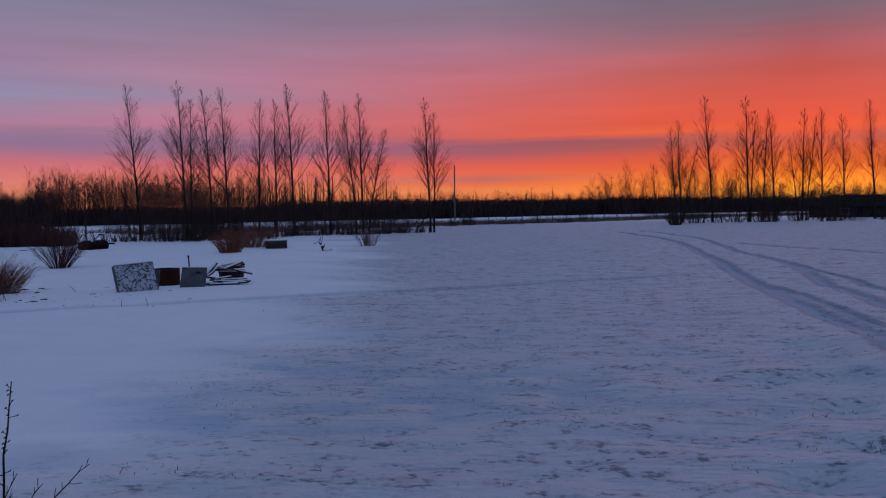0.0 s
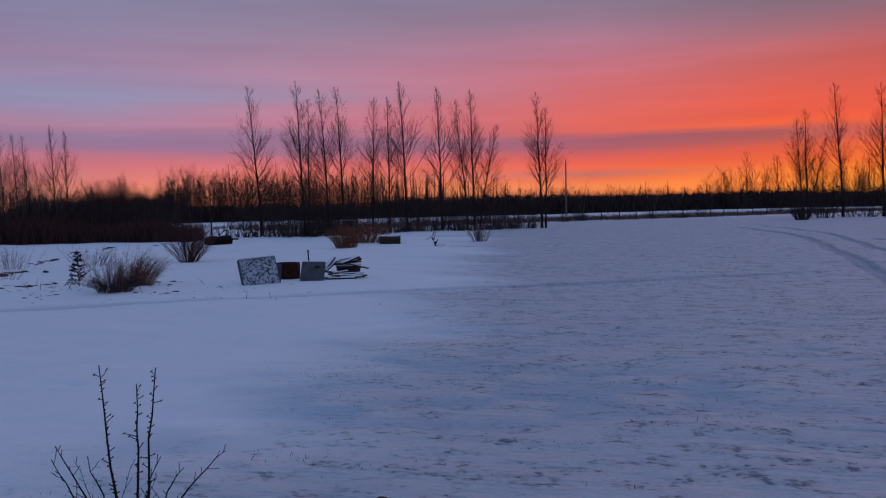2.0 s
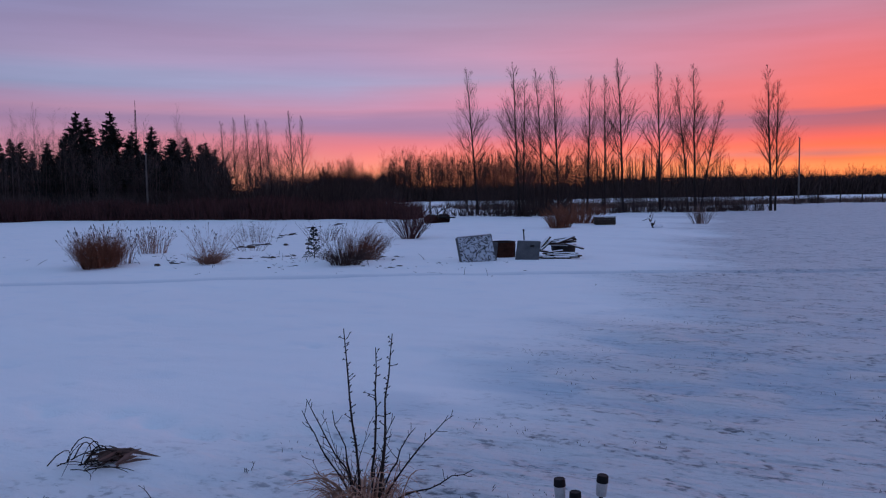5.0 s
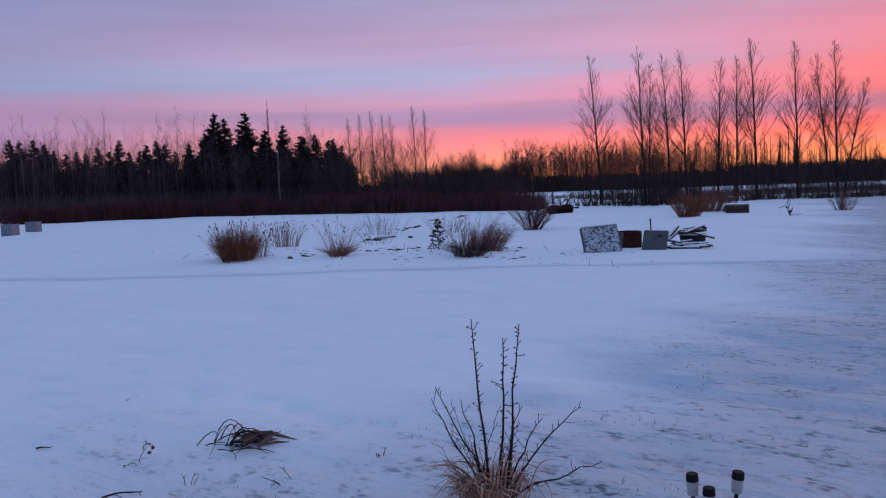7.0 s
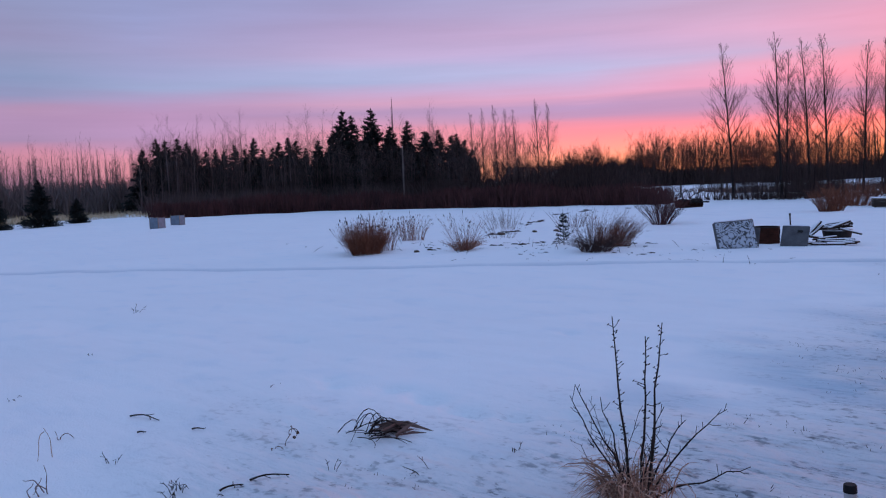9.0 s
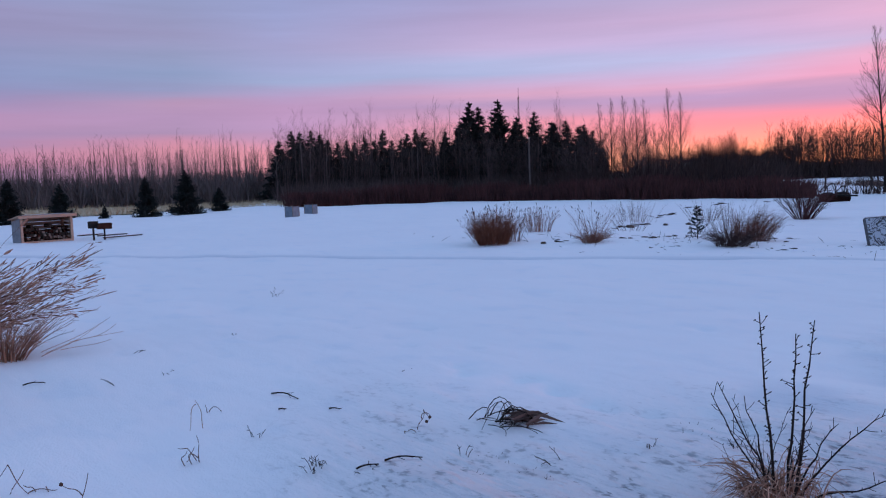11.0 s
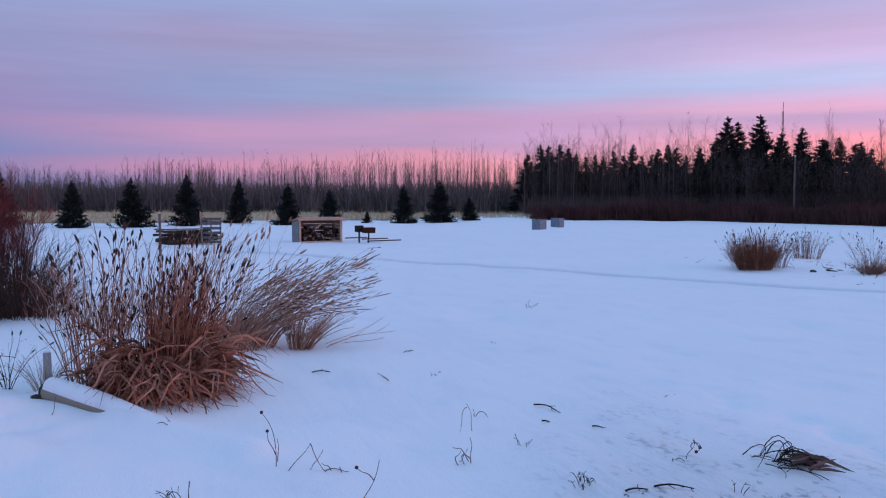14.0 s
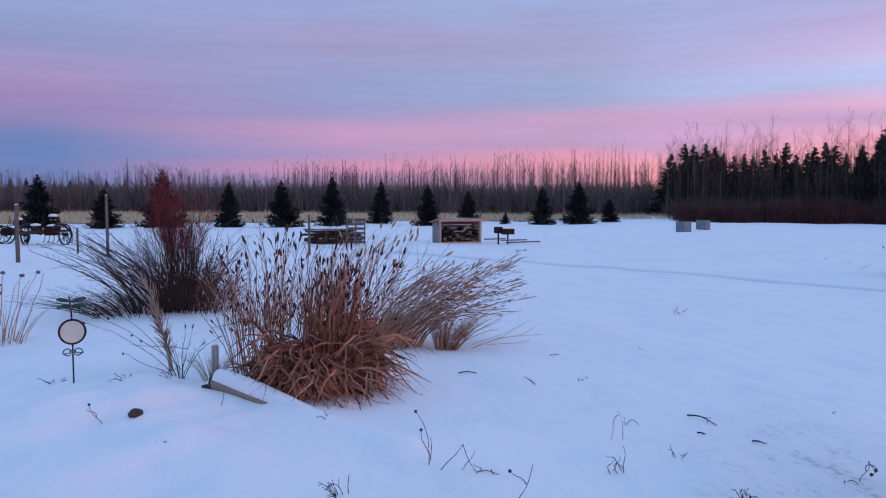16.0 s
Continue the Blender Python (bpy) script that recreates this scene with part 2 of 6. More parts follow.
    h = mth("ADD", mth("MULTIPLY", mth("MULTIPLY", mth("MULTIPLY_ADD", lawn.outputs["Fac"], 0.86, 0.14), mth("SUBTRACT", 1.0, mth("MULTIPLY", rut.outputs["Fac"], 0.85))), mth("SUBTRACT", mth("ADD", mth("ADD", ripple, mth("MULTIPLY", mth("MULTIPLY", rill, lawn.outputs["Fac"]), 0.75)), mth("MULTIPLY", mth("ADD", streak, blotch), 0.20)), mth("ADD", mth("MULTIPLY", thin, 0.10), mth("MULTIPLY", crumb, -0.10)))), mth("MULTIPLY", grain, 0.03))
    bp = N.new("ShaderNodeBump")
    bp.inputs["Strength"].default_value, bp.inputs["Distance"].default_value = 0.9, 0.26
    L.new(h, bp.inputs["Height"])
    L.new(bp.outputs[0], bs.inputs["Normal"])
    return m


M_SNOW = snow_ground()
M_SNOWCAP = mat("snow_cap", (0.78, 0.80, 0.85), (0.9, 0.91, 0.93), 3, 0.65, 0.4)
M_BARK = mat("poplar_bark", (0.014, 0.011, 0.011), (0.042, 0.034, 0.032), 5, 0.9, 0.5, stretch=(1, 1, 0.3))
M_TWIG = mat("poplar_twigs", (0.02, 0.014, 0.013), (0.052, 0.037, 0.032), 4, 0.85, 0)
M_WOODS = mat("bare_woods", (0.021, 0.014, 0.014), (0.075, 0.049, 0.043), 0.6, 0.9, 0, island=0.55)
M_ASPEN = mat("aspen_stems", (0.04, 0.03, 0.029), (0.125, 0.092, 0.086), 0.5, 0.9, 0, island=0.55)
M_WESTW = mat("grey_woods", (0.075, 0.06, 0.06), (0.19, 0.155, 0.15), 0.3, 0.9, 0, island=0.55)
M_HEDGE = mat("red_willow_hedge", (0.03, 0.015, 0.016), (0.12, 0.05, 0.046), 0.8, 0.85, 0, island=.5)
M_NEEDLE = mat("spruce_needles", (0.004, 0.007, 0.0065), (0.017, 0.024, 0.022), 3, 0.7, 0, piece=0.15)
M_RED = mat("red_stems", (0.10, 0.020, 0.026), (0.27, 0.065, 0.065), 5, 0.7, 0, island=0.55)
M_RUSTG = mat("rusty_dry_grass", (0.07, 0.024, 0.016), (0.49, 0.215, 0.14), 3, 0.75, 0, island=0.55)
M_RUSTB = mat("brown_dry_grass", (0.085, 0.038, 0.028), (0.36, 0.175, 0.12), 3, 0.8, 0, island=0.55)
M_TAN = mat("tan_dry_grass", (0.15, 0.078, 0.052), (0.56, 0.335, 0.235), 4, 0.75, 0, island=0.55)
M_PALE = mat("pale_dry_stalks", (0.27, 0.175, 0.125), (0.50, 0.36, 0.275), 5, 0.75, 0, island=0.55)
M_DRY = mat("dark_dry_stems", (0.009, 0.007, 0.0065), (0.038, 0.027, 0.022), 7, 0.8, 0, island=0.55)
M_SEED = mat("dark_seed_heads", (0.02, 0.013, 0.012), (0.075, 0.045, 0.035), 9, 0.9, 0, island=0.55)
M_GREYB = mat("grey_dry_brush", (0.06, 0.038, 0.032), (0.22, 0.142, 0.118), 5, 0.85, 0, island=0.55)
M_BRUSH = mat("dark_brown_brush", (0.02, 0.012, 0.011), (0.10, 0.058, 0.05), 6, 0.85, 0, island=0.55)
M_PEG = mat("pale_weathered_peg", (0.34, 0.32, 0.31), (0.52, 0.50, 0.48), 5, 0.85, 0.4, stretch=(2, 2, .5))
M_SOIL = mat("frozen_soil", (0.022, 0.016, 0.015), (0.09, 0.066, 0.056), 9, 0.95, 0.6)
M_RUSTD = mat("deep_rust_stems", (0.05, 0.017, 0.011), (0.27, 0.105, 0.06), 5, 0.85, 0, island=0.55)
M_STUB = mat("stubble", (0.34, 0.26, 0.16), (0.62, 0.50, 0.34), 0.2, 0.9, 0.6, stretch=(1, 0.3, 1), fine=14)
M_WOOD = mat("weathered_wood", (0.10, 0.075, 0.055), (0.30, 0.24, 0.19), 3, 0.85, 0.4, stretch=(0.4, 3, 3), piece=0.3)
M_FRESH = mat("fresh_wood", (0.27, 0.155, 0.10), (0.52, 0.35, 0.255), 4, 0.75, 0.3, stretch=(0.4, 3, 3), piece=0.3)
M_DARKW = mat("dark_wet_wood", (0.018, 0.013, 0.011), (0.06, 0.045, 0.036), 4, 0.85, 0.5, piece=0.2)
M_STEEL = mat("galvanised_sheet", (0.32, 0.34, 0.36), (0.55, 0.57, 0.6), 4, 0.45, 0.1, metal=0.6)
M_RUST = mat("rusted_steel", (0.018, 0.008, 0.006), (0.075, 0.026, 0.016), 6, 0.85, 0.5, metal=0.3)
M_IRON = mat("black_iron", (0.012, 0.011, 0.011), (0.04, 0.036, 0.034), 8, 0.6, 0.3, metal=0.5)
M_PLASTIC = mat("black_plastic", (0.004, 0.004, 0.005), (0.012, 0.012, 0.014), 8, 0.6, 0.1)
M_CLEAR = mat("frosted_lens", (0.3, 0.3, 0.29), (0.5, 0.5, 0.48), 10, 0.3, 0.1)
M_GUARD = mat("pale_plastic_guard", (0.085, 0.12, 0.155), (0.17, 0.225, 0.28), 4, 0.5, 0.2)
M_GREYP = mat("grey_board", (0.05, 0.052, 0.056), (0.135, 0.138, 0.145), 4, 0.8, 0.4)
M_DIAL = mat("cream_disc", (0.55, 0.51, 0.42), (0.74, 0.70, 0.60), 9, 0.35, 0.1)
M_PATINA = mat("green_patina", (0.03, 0.06, 0.055), (0.10, 0.16, 0.15), 14, 0.55, 0.3, metal=0.4)
M_STONE = mat("brown_stone", (0.03, 0.022, 0.018), (0.12, 0.085, 0.065), 14, 0.9, 0.6)
M_BARN = mat("dark_barn_boards", (0.008, 0.007, 0.007), (0.03, 0.026, 0.026), 2, 0.85, 0.3, stretch=(1, 1, .2))
M_ROOF = mat("far_roof", (0.05, 0.045, 0.045), (0.12, 0.11, 0.11), 2, 0.8, 0.3)


def flecked_board():
    """A dark board with crusted snow clinging to it in curls."""
    m = mat("snow_flecked_board", (0.03, 0.035, 0.04), (0.085, 0.09, 0.095), 5, 0.8, 0.3)
    N, L = m.node_tree.nodes, m.node_tree.links
    bs = N["Principled BSDF"]
    old = bs.inputs["Base Color"].links[0].from_socket
    tc, n, r, mx = N.new("ShaderNodeTexCoord"), N.new("ShaderNodeTexNoise"), N.new("ShaderNodeMapRange"), N.new("ShaderNodeMix")
    L.new(tc.outputs["Object"], n.inputs["Vector"])
    n.inputs["Scale"].default_value, n.inputs["Detail"].default_value, n.inputs["Distortion"].default_value = 4.1, 2, 2.3
    sb, ab = N.new("ShaderNodeMath"), N.new("ShaderNodeMath")
    sb.operation, ab.operation = "SUBTRACT", "ABSOLUTE"
    L.new(n.outputs["Fac"], sb.inputs[0])
    sb.inputs[1].default_value = 0.5
    L.new(sb.outputs[0], ab.inputs[0])
    L.new(ab.outputs[0], r.inputs[0])
    r.inputs[1].default_value, r.inputs[2].default_value = 0.022, 0.06
    mx.data_type = "RGBA"
    L.new(r.outputs[0], mx.inputs[0])
    L.new(old, mx.inputs[6])
    mx.inputs[7].default_value = (0.42, 0.48, 0.53, 1)
    L.new(mx.outputs[2], bs.inputs["Base Color"])
    return m


M_FLECK = flecked_board()
M_POST = mat("old_post", (0.06, 0.05, 0.045), (0.19, 0.165, 0.15), 4, 0.9, 0.5, stretch=(2, 2, .4))

# ---- mesh helpers ----
rng = np.random.default_rng(7)


def unit(v):
    return v / np.maximum(np.linalg.norm(v, axis=-1, keepdims=True), 1e-9)


def tubes(paths, radii, sides=3):
    """Tapered tubes along N paths of K points."""
    paths, radii = np.asarray(paths, float), np.asarray(radii, float)
    n, k, _ = paths.shape
    tan = unit(np.gradient(paths, axis=1))
    ref = np.where(np.abs(tan[..., 2:3]) > 0.9, np.array([1.0, 0, 0]), np.array([0, 0, 1.0]))
    a = unit(np.cross(tan, ref))
    b = np.cross(tan, a)
    ang = np.arange(sides) * 2 * math.pi / sides
    ring = paths[:, :, None] + radii[:, :, None, None] * (np.cos(ang)[:, None] * a[:, :, None] + np.sin(ang)[:, None] * b[:, :, None])
    i = np.arange(n * k * sides).reshape(n, k, sides)
    j = np.roll(i, -1, 2)
    f = np.stack((i[:, :-1], j[:, :-1], j[:, 1:], i[:, 1:]), -1).reshape(-1, 4)
    return ring.reshape(-1, 3), f


def strips(paths, widths, side=None):
    """Flat tapering blades along N paths of K points."""
    paths, widths = np.asarray(paths, float), np.asarray(widths, float)
    n, k, _ = paths.shape
    if side is None:
        side = rng.normal(size=(n, 3))
    tan = unit(paths[:, -1] - paths[:, 0])
    s = unit(np.cross(tan, side))[:, None]
    v = np.stack((paths - s * widths[..., None] / 2, paths + s * widths[..., None] / 2), 2)
    i = np.arange(n * k * 2).reshape(n, k, 2)
    f = np.stack((i[:, :-1, 0], i[:, :-1, 1], i[:, 1:, 1], i[:, 1:, 0]), -1).reshape(-1, 4)
    return v.reshape(-1, 3), f


def mesh_of(name, pieces, material, smooth=False):
    vs, fs, at = [], [], 0
    for v, f in pieces:
        vs.append(v)
        fs.append(np.asarray(f) + at)
        at += len(v)
    v, f = np.concatenate(vs), np.concatenate(fs)
    me = bpy.data.meshes.new(name)
    me.vertices.add(len(v))
    me.vertices.foreach_set("co", v.astype(np.float32).ravel())
    w = f.shape[1]
    me.loops.add(len(f) * w)
    me.loops.foreach_set("vertex_index", f.astype(np.int32).ravel())
    me.polygons.add(len(f))
    me.polygons.foreach_set("loop_start", np.arange(len(f), dtype=np.int32) * w)
    me.polygons.foreach_set("loop_total", np.full(len(f), w, np.int32))
    me.update(calc_edges=True)
    if smooth:
        me.polygons.foreach_set("use_smooth", np.ones(len(f), bool))
    me.materials.append(material)
    return me


def part(name, data, material, parent=None, label="", at=None):
    """Links a bmesh, or a finished mesh, as one object under a thing or a part."""
    if isinstance(data, bmesh.types.BMesh):
        me = bpy.data.meshes.new(name)
        data.to_mesh(me)
        data.free()
        me.materials.append(material)
        data = me
    ob = new(name, data)
    if at is not None:
        ob.matrix_basis = at
    if parent is not None:
        ob.parent = parent
    if name in ("stem_mass", "twig_mass", "seed_head_mass", "spur_mass", "blade_mass", "plume_mass", "side_stem_mass", "stalk_mass", "leaf_mass", "branch_mass", "dry_grass", "wires"):
        tagged(ob, kind="stuff")
    return tagged(ob, label)


def thing(name, label, category, x=0, y=0, z=0, rz=0, group="", kind=""):
    ob = new(name)
    ob.empty_display_size = 0.1
    ob.matrix_basis = pose(x, y, z, 0, 0, rz)
    return tagged(ob, label, category, group, kind)


def box(bm, x, y, z, sx, sy, sz, bevel=0.0, rot=None):
    """A bevelled box about its centre."""
    t = bmesh.new()
    bmesh.ops.create_cube(t, size=1, matrix=Matrix.Diagonal((sx, sy, sz, 1)))
    if bevel:
        bmesh.ops.bevel(t, geom=t.edges[:], offset=bevel, segments=1, affect="EDGES")
    bmesh.ops.transform(t, matrix=Matrix.Translation((x, y, z)) @ (rot or Matrix()), verts=t.verts)
    merge(bm, t)
    return bm


def merge(bm, other):
    me = bpy.data.meshes.new("tmp")
    other.to_mesh(me)
    other.free()
    bm.from_mesh(me)
    bpy.data.meshes.remove(me)


def rod(bm, a, b, r, sides=8, r2=None):
    a, b = Vector(a), Vector(b)
    d = b - a
    m = Matrix.Translation((a + b) / 2) @ d.to_track_quat("Z", "Y").to_matrix().to_4x4()
    bmesh.ops.create_cone(bm, cap_ends=True, segments=sides, radius1=r, radius2=r if r2 is None else r2, depth=d.length, matrix=m)
    return bm


def ring(bm, centre, axis, radius, r, n=24, sides=6):
    """A torus-like hoop."""
    q = Vector(axis).to_track_quat("Z", "Y").to_matrix()
    rows = []
    for i in range(n):
        a = 2 * math.pi * i / n
        rows.append([bm.verts.new(Vector(centre) + q @ Vector(((radius + r * math.cos(b)) * math.cos(a), (radius + r * math.cos(b)) * math.sin(a), r * math.sin(b))))
                     for b in (2 * math.pi * s / sides for s in range(sides))])
    for i in range(n):
        for s in range(sides):
            bm.faces.new((rows[i][s], rows[(i + 1) % n][s], rows[(i + 1) % n][(s + 1) % sides], rows[i][(s + 1) % sides]))
    return bm


def smoothstep(v, a, b):
    t = np.clip((v - a) / (b - a), 0, 1)
    return t * t * (3 - 2 * t)


# ---- the lie of the land ----
TRACKS = (   # wheel ruts: points on the ground, depth, half width
    (((4.9, 6.6), (6.2, 11.2), (6.9, 15.5), (7.9, 20.3), (10.2, 31), (12.7, 43.4), (13.4, 54), (13.8, 64)), 0.05, 0.24),
    (((7.4, 10.5), (8.2, 14.2), (9.4, 19.5), (11.1, 25.5), (12.6, 34), (14.6, 44), (16.0, 56), (16.5, 68)), 0.045, 0.22),
    (((6.2, 9.6), (7.05, 13.3), (7.5, 16.6), (7.95, 20.0)), 0.035, 0.15),
    (((9.0, 12.8), (9.6, 16.2), (10.6, 21.0), (11.2, 25.4)), 0.03, 0.14),
    (((18, 27), (17, 33), (15.5, 42)), 0.03, 0.2),
)
RIDGE = ((-34, 1.5), (-26, 5.6), (-20.3, 9.1), (-14.9, 11.8), (-11.5, 13.8), (-8.8, 15.2), (-5.5, 16.9), (-2.5, 18.1), (0.5, 19.6), (3.1, 21.0), (7, 23))


def along(px, py, pts):
    """Distance to a line through points, and how far along it."""
    best = np.full(np.shape(px), 1e9)
    for (ax, ay), (bx, by) in zip(pts, pts[1:]):
        dx, dy = bx - ax, by - ay
        t = np.clip(((px - ax) * dx + (py - ay) * dy) / (dx * dx + dy * dy), 0, 1)
        best = np.minimum(best, np.hypot(px - ax - t * dx, py - ay - t * dy))
    return best


def curved(pts, n=6):
    """A smooth line through the points."""
    out = []
    p = [pts[0], *pts, pts[-1]]
    for a, b, c, d in zip(p, p[1:], p[2:], p[3:]):
        for i in range(n):
            t = i / n
            out.append(tuple(0.5 * (2 * b[k] + (c[k] - a[k]) * t + (2 * a[k] - 5 * b[k] + 4 * c[k] - d[k]) * t * t + (3 * b[k] - a[k] - 3 * c[k] + d[k]) * t ** 3) for k in (0, 1)))
    return out + [pts[-1]]


PH = rng.uniform(0, 6.28, 40)


def drifts(x, y):
    """Soft drifts: waves of several lengths and directions."""
    h = np.zeros(np.shape(x))
    for i, (wl, amp, ang) in enumerate(((37, .025, .3), (23, .022, 1.2), (13, .018, 2.1), (8.3, .016, .7), (5.1, .014, 1.7), (3.3, .012, .2), (2.2, .010, 1.1), (1.45, .008, 1.75), (0.95, .005, 1.4), (0.7, .0035, 1.9))):
        u = x * math.cos(ang) + y * math.sin(ang)
        w = -x * math.sin(ang) + y * math.cos(ang)
        h += amp * np.sin(2 * math.pi * u / wl + PH[i] + 1.3 * np.sin(2 * math.pi * w / (wl * 1.7) + PH[i + 12]))
    return h


LUMPS = np.random.default_rng(17).random((64, 64))


def lumps(x, y, sx, sy):
    """Smooth random lumps of the given size, from 0 to 1."""
    u, w = np.asarray(x, float) / sx, np.asarray(y, float) / sy
    i, j = np.floor(u).astype(int), np.floor(w).astype(int)
    fu, fw = u - i, w - j
    fu, fw = fu * fu * (3 - 2 * fu), fw * fw * (3 - 2 * fw)
    a, b, c, d = (LUMPS[(i + k) % 64, (j + m) % 64] for k, m in ((0, 0), (1, 0), (0, 1), (1, 1)))
    return (a * (1 - fu) + b * fu) * (1 - fw) + (c * (1 - fu) + d * fu) * fw


def lawn_mask(x, y):
    """Where the wind has scoured the snow thin over mown grass."""
    wob = 0.8 * np.sin(x * 0.6 + 1) + 0.6 * np.sin(y * 0.5) + .7 * np.sin(.31 * x + .9 * y) + .4 * np.sin(2.1 * y + x)
    return smoothstep(x - 0.16 * np.minimum(y, 15) + .1 * np.maximum(y - 15, 0) + wob, -7.0, -2.4) * (1 - .8 * smoothstep(y + wob, 90, 140)) * smoothstep(y, -2, 2)


def ground_z(x, y):
    x, y = np.asarray(x, float), np.asarray(y, float)
    z = drifts(x, y) * (0.35 + 0.65 * smoothstep(np.hypot(x + 8, y - 8), 3, 22))
    z = z + 0.045 * smoothstep(x - .25 * y, 0.0, 3.0) * (1 - smoothstep(y, 9, 15)) * np.sin(2.1 * y + 1.6 * np.sin(.9 * x) + .5 * x) * (1 + np.sin(.7 * x + 2 * np.sin(.5 * y)))   # long drifts over old footprints
    bed = smoothstep(along(x, y, ((-8.7, -1.1), (-6.63, .45))), .1, .6) * np.exp(-(((x + 8.2) / 1.7) ** 2 + ((y + 1.5) / 1.3) ** 2))
    z = z + bed * (.095 * np.sin(3.6 * x + 1.2 * np.sin(3 * y)) + .06 * np.sin(4.6 * y + 2 * np.sin(2.2 * x)) + .03 * np.sin(9 * x + 7 * y + 2 * np.sin(4 * x)) + .16 * lumps(x + 1, y + 3, .55, .42) ** 2)
    z = z + .10 * np.exp(-(along(x, y, ((-7.85, -.45), (-6.63, .45))) / .16) ** 2)       # snow over the edging log
    near = 1 - smoothstep(np.hypot(x, y), 9, 26)
    z = z + near * (.4 + .6 * lawn_mask(x, y)) * (.040 * lumps(x + 3, y, .62, .40) ** 2 + .024 * lumps(x, y + 5, .30, .21))   # crusted lumps over grass tufts
    z = z + .05 * near * (lumps(x + 9, y + 2, 1.7, .9) - .5)
    d = along(x, y, RIDGE)
    z = z + 0.045 * np.exp(-((d - 0.25) / 0.28) ** 2) - 0.055 * np.exp(-(d / 0.2) ** 2)
    z = z + 0.06 * np.exp(-(((x + 11.2) / 4.5) ** 2 + ((y - 18.4) / 3.0) ** 2))        # the planted bank
    z = z + 0.10 * np.exp(-(((x + 8.6) / 1.6) ** 2 + ((y + 1.4) / 1.2) ** 2))          # flower bed
    z = z + 0.05 * np.exp(-(((x + 7.9) / 0.35) ** 2 + ((y + 1.75) / 0.3) ** 2))
    return z


def gz(x, y):
    return float(ground_z(x, y))

# ---- the ground: one sheet to the horizon ----
def axis(lo, hi, step, far_lo, far_hi, grow=1.04, wide=None, coarse=.13):
    mid = np.arange(lo, hi, step)
    if wide:
        mid = np.concatenate((mid, np.arange(hi, wide, coarse)))
        hi = wide
    up, s = [hi], (coarse if wide else step)
    while up[-1] < far_hi:
        s *= grow
        up.append(up[-1] + s)
    dn, s = [lo], step
    while dn[-1] > far_lo:
        s *= grow
        dn.append(dn[-1] - s)
    return np.array(dn[:0:-1] + list(mid) + up)


def build_ground():
    xs, ys = axis(-11, 4, 0.08, -3000, 3000, 1.04, 15), axis(-4, 11, 0.08, -1500, 3500, 1.04, 32, .16)
    X, Y = np.meshgrid(xs, ys, indexing="ij")
    Z = ground_z(X, Y)
    rut = np.zeros(X.shape)
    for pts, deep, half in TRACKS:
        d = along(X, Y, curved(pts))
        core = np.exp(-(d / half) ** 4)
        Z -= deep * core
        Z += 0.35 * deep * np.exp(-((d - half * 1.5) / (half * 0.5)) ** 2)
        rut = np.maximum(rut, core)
    # single prints of paws and boots across the smooth snow
    r = np.random.default_rng(3)
    for px, py, big in ((-5.14, 4.94, 1.5), (-5.0, 4.85, 1), (-4.62, 4.81, 1.2), (-5.57, 4.88, 1), (-5.5, 5.05, .8), (-4.4, 4.75, 1), (-5.63, 5.01, .9), (-6.15, 4.76, 1), (-6.4, 4.9, .8), (-5.57, 8.16, 1), (-4.1, 4.9, 1.1), (-3.7, 5.2, 1.2), (-3.3, 5.0, 1), (-6.9, 5.6, .8),
                        (-7.6, 5.2, .8), (-8.3, 6.1, .8), (-9.1, 5.5, .7), (-0.9, 6.96, 1.2), (3.07, 10.6, 1.8), (3.18, 9.3, 1.7), (3.4, 8.5, 1.7), (3.0, 7.2, 2), (4.2, 9.8, 1.6), (5.3, 11.4, 1.8), (5.0, 11.0, 1.5), (4.4, 8.6, 1.8), (3.9, 7.6, 1.9), (2.5, 5.4, 2.4), (3.3, 6.1, 2.4),
                        (4.9, 8.0, 1.8), (-20.5, 6.3, 1.6), (-21.2, 5.8, 1.6), (-21.9, 6.4, 1.6), (-22.4, 5.5, 1.6), (-23.2, 5.9, 1.6)):
        a = r.uniform(-.5, .5)
        u, w = (X - px) * math.cos(a) + (Y - py) * math.sin(a), -(X - px) * math.sin(a) + (Y - py) * math.cos(a)
        Z -= 0.065 * big ** .5 * np.exp(-((u / (.13 * big)) ** 2 + (w / (.075 * big)) ** 2))
        Z += 0.012 * np.exp(-(((u - .2 * big) / (.1 * big)) ** 2 + (w / (.1 * big)) ** 2))
    # the furrow along RIDGE takes the same blue-grey tint, at 0.7
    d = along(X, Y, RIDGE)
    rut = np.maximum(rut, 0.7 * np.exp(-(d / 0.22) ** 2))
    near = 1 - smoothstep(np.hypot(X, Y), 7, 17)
    # painted shade: low spots between the crusted lumps near the house
    hollow_shade = near * (1 - smoothstep(lumps(X + 3, Y, .62, .40), .25, .62)) * smoothstep(lumps(X + 20, Y + 7, 2.3, 1.3), .35, .75) * smoothstep(X, -4.8, -2.8) * smoothstep(Y, 2.4, 4.2)
    nx, ny = len(xs), len(ys)
    i = np.arange(nx * ny).reshape(nx, ny)
    f = np.stack((i[:-1, :-1], i[1:, :-1], i[1:, 1:], i[:-1, 1:]), -1).reshape(-1, 4)
    me = mesh_of("ground", [(np.stack((X, Y, Z), -1).reshape(-1, 3), f)], M_SNOW, smooth=True)
    for name, val in (("lawn", lawn_mask(X, Y)), ("rut", rut), ("hollow_shade", hollow_shade)):
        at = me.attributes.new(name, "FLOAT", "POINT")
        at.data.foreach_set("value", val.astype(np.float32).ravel())
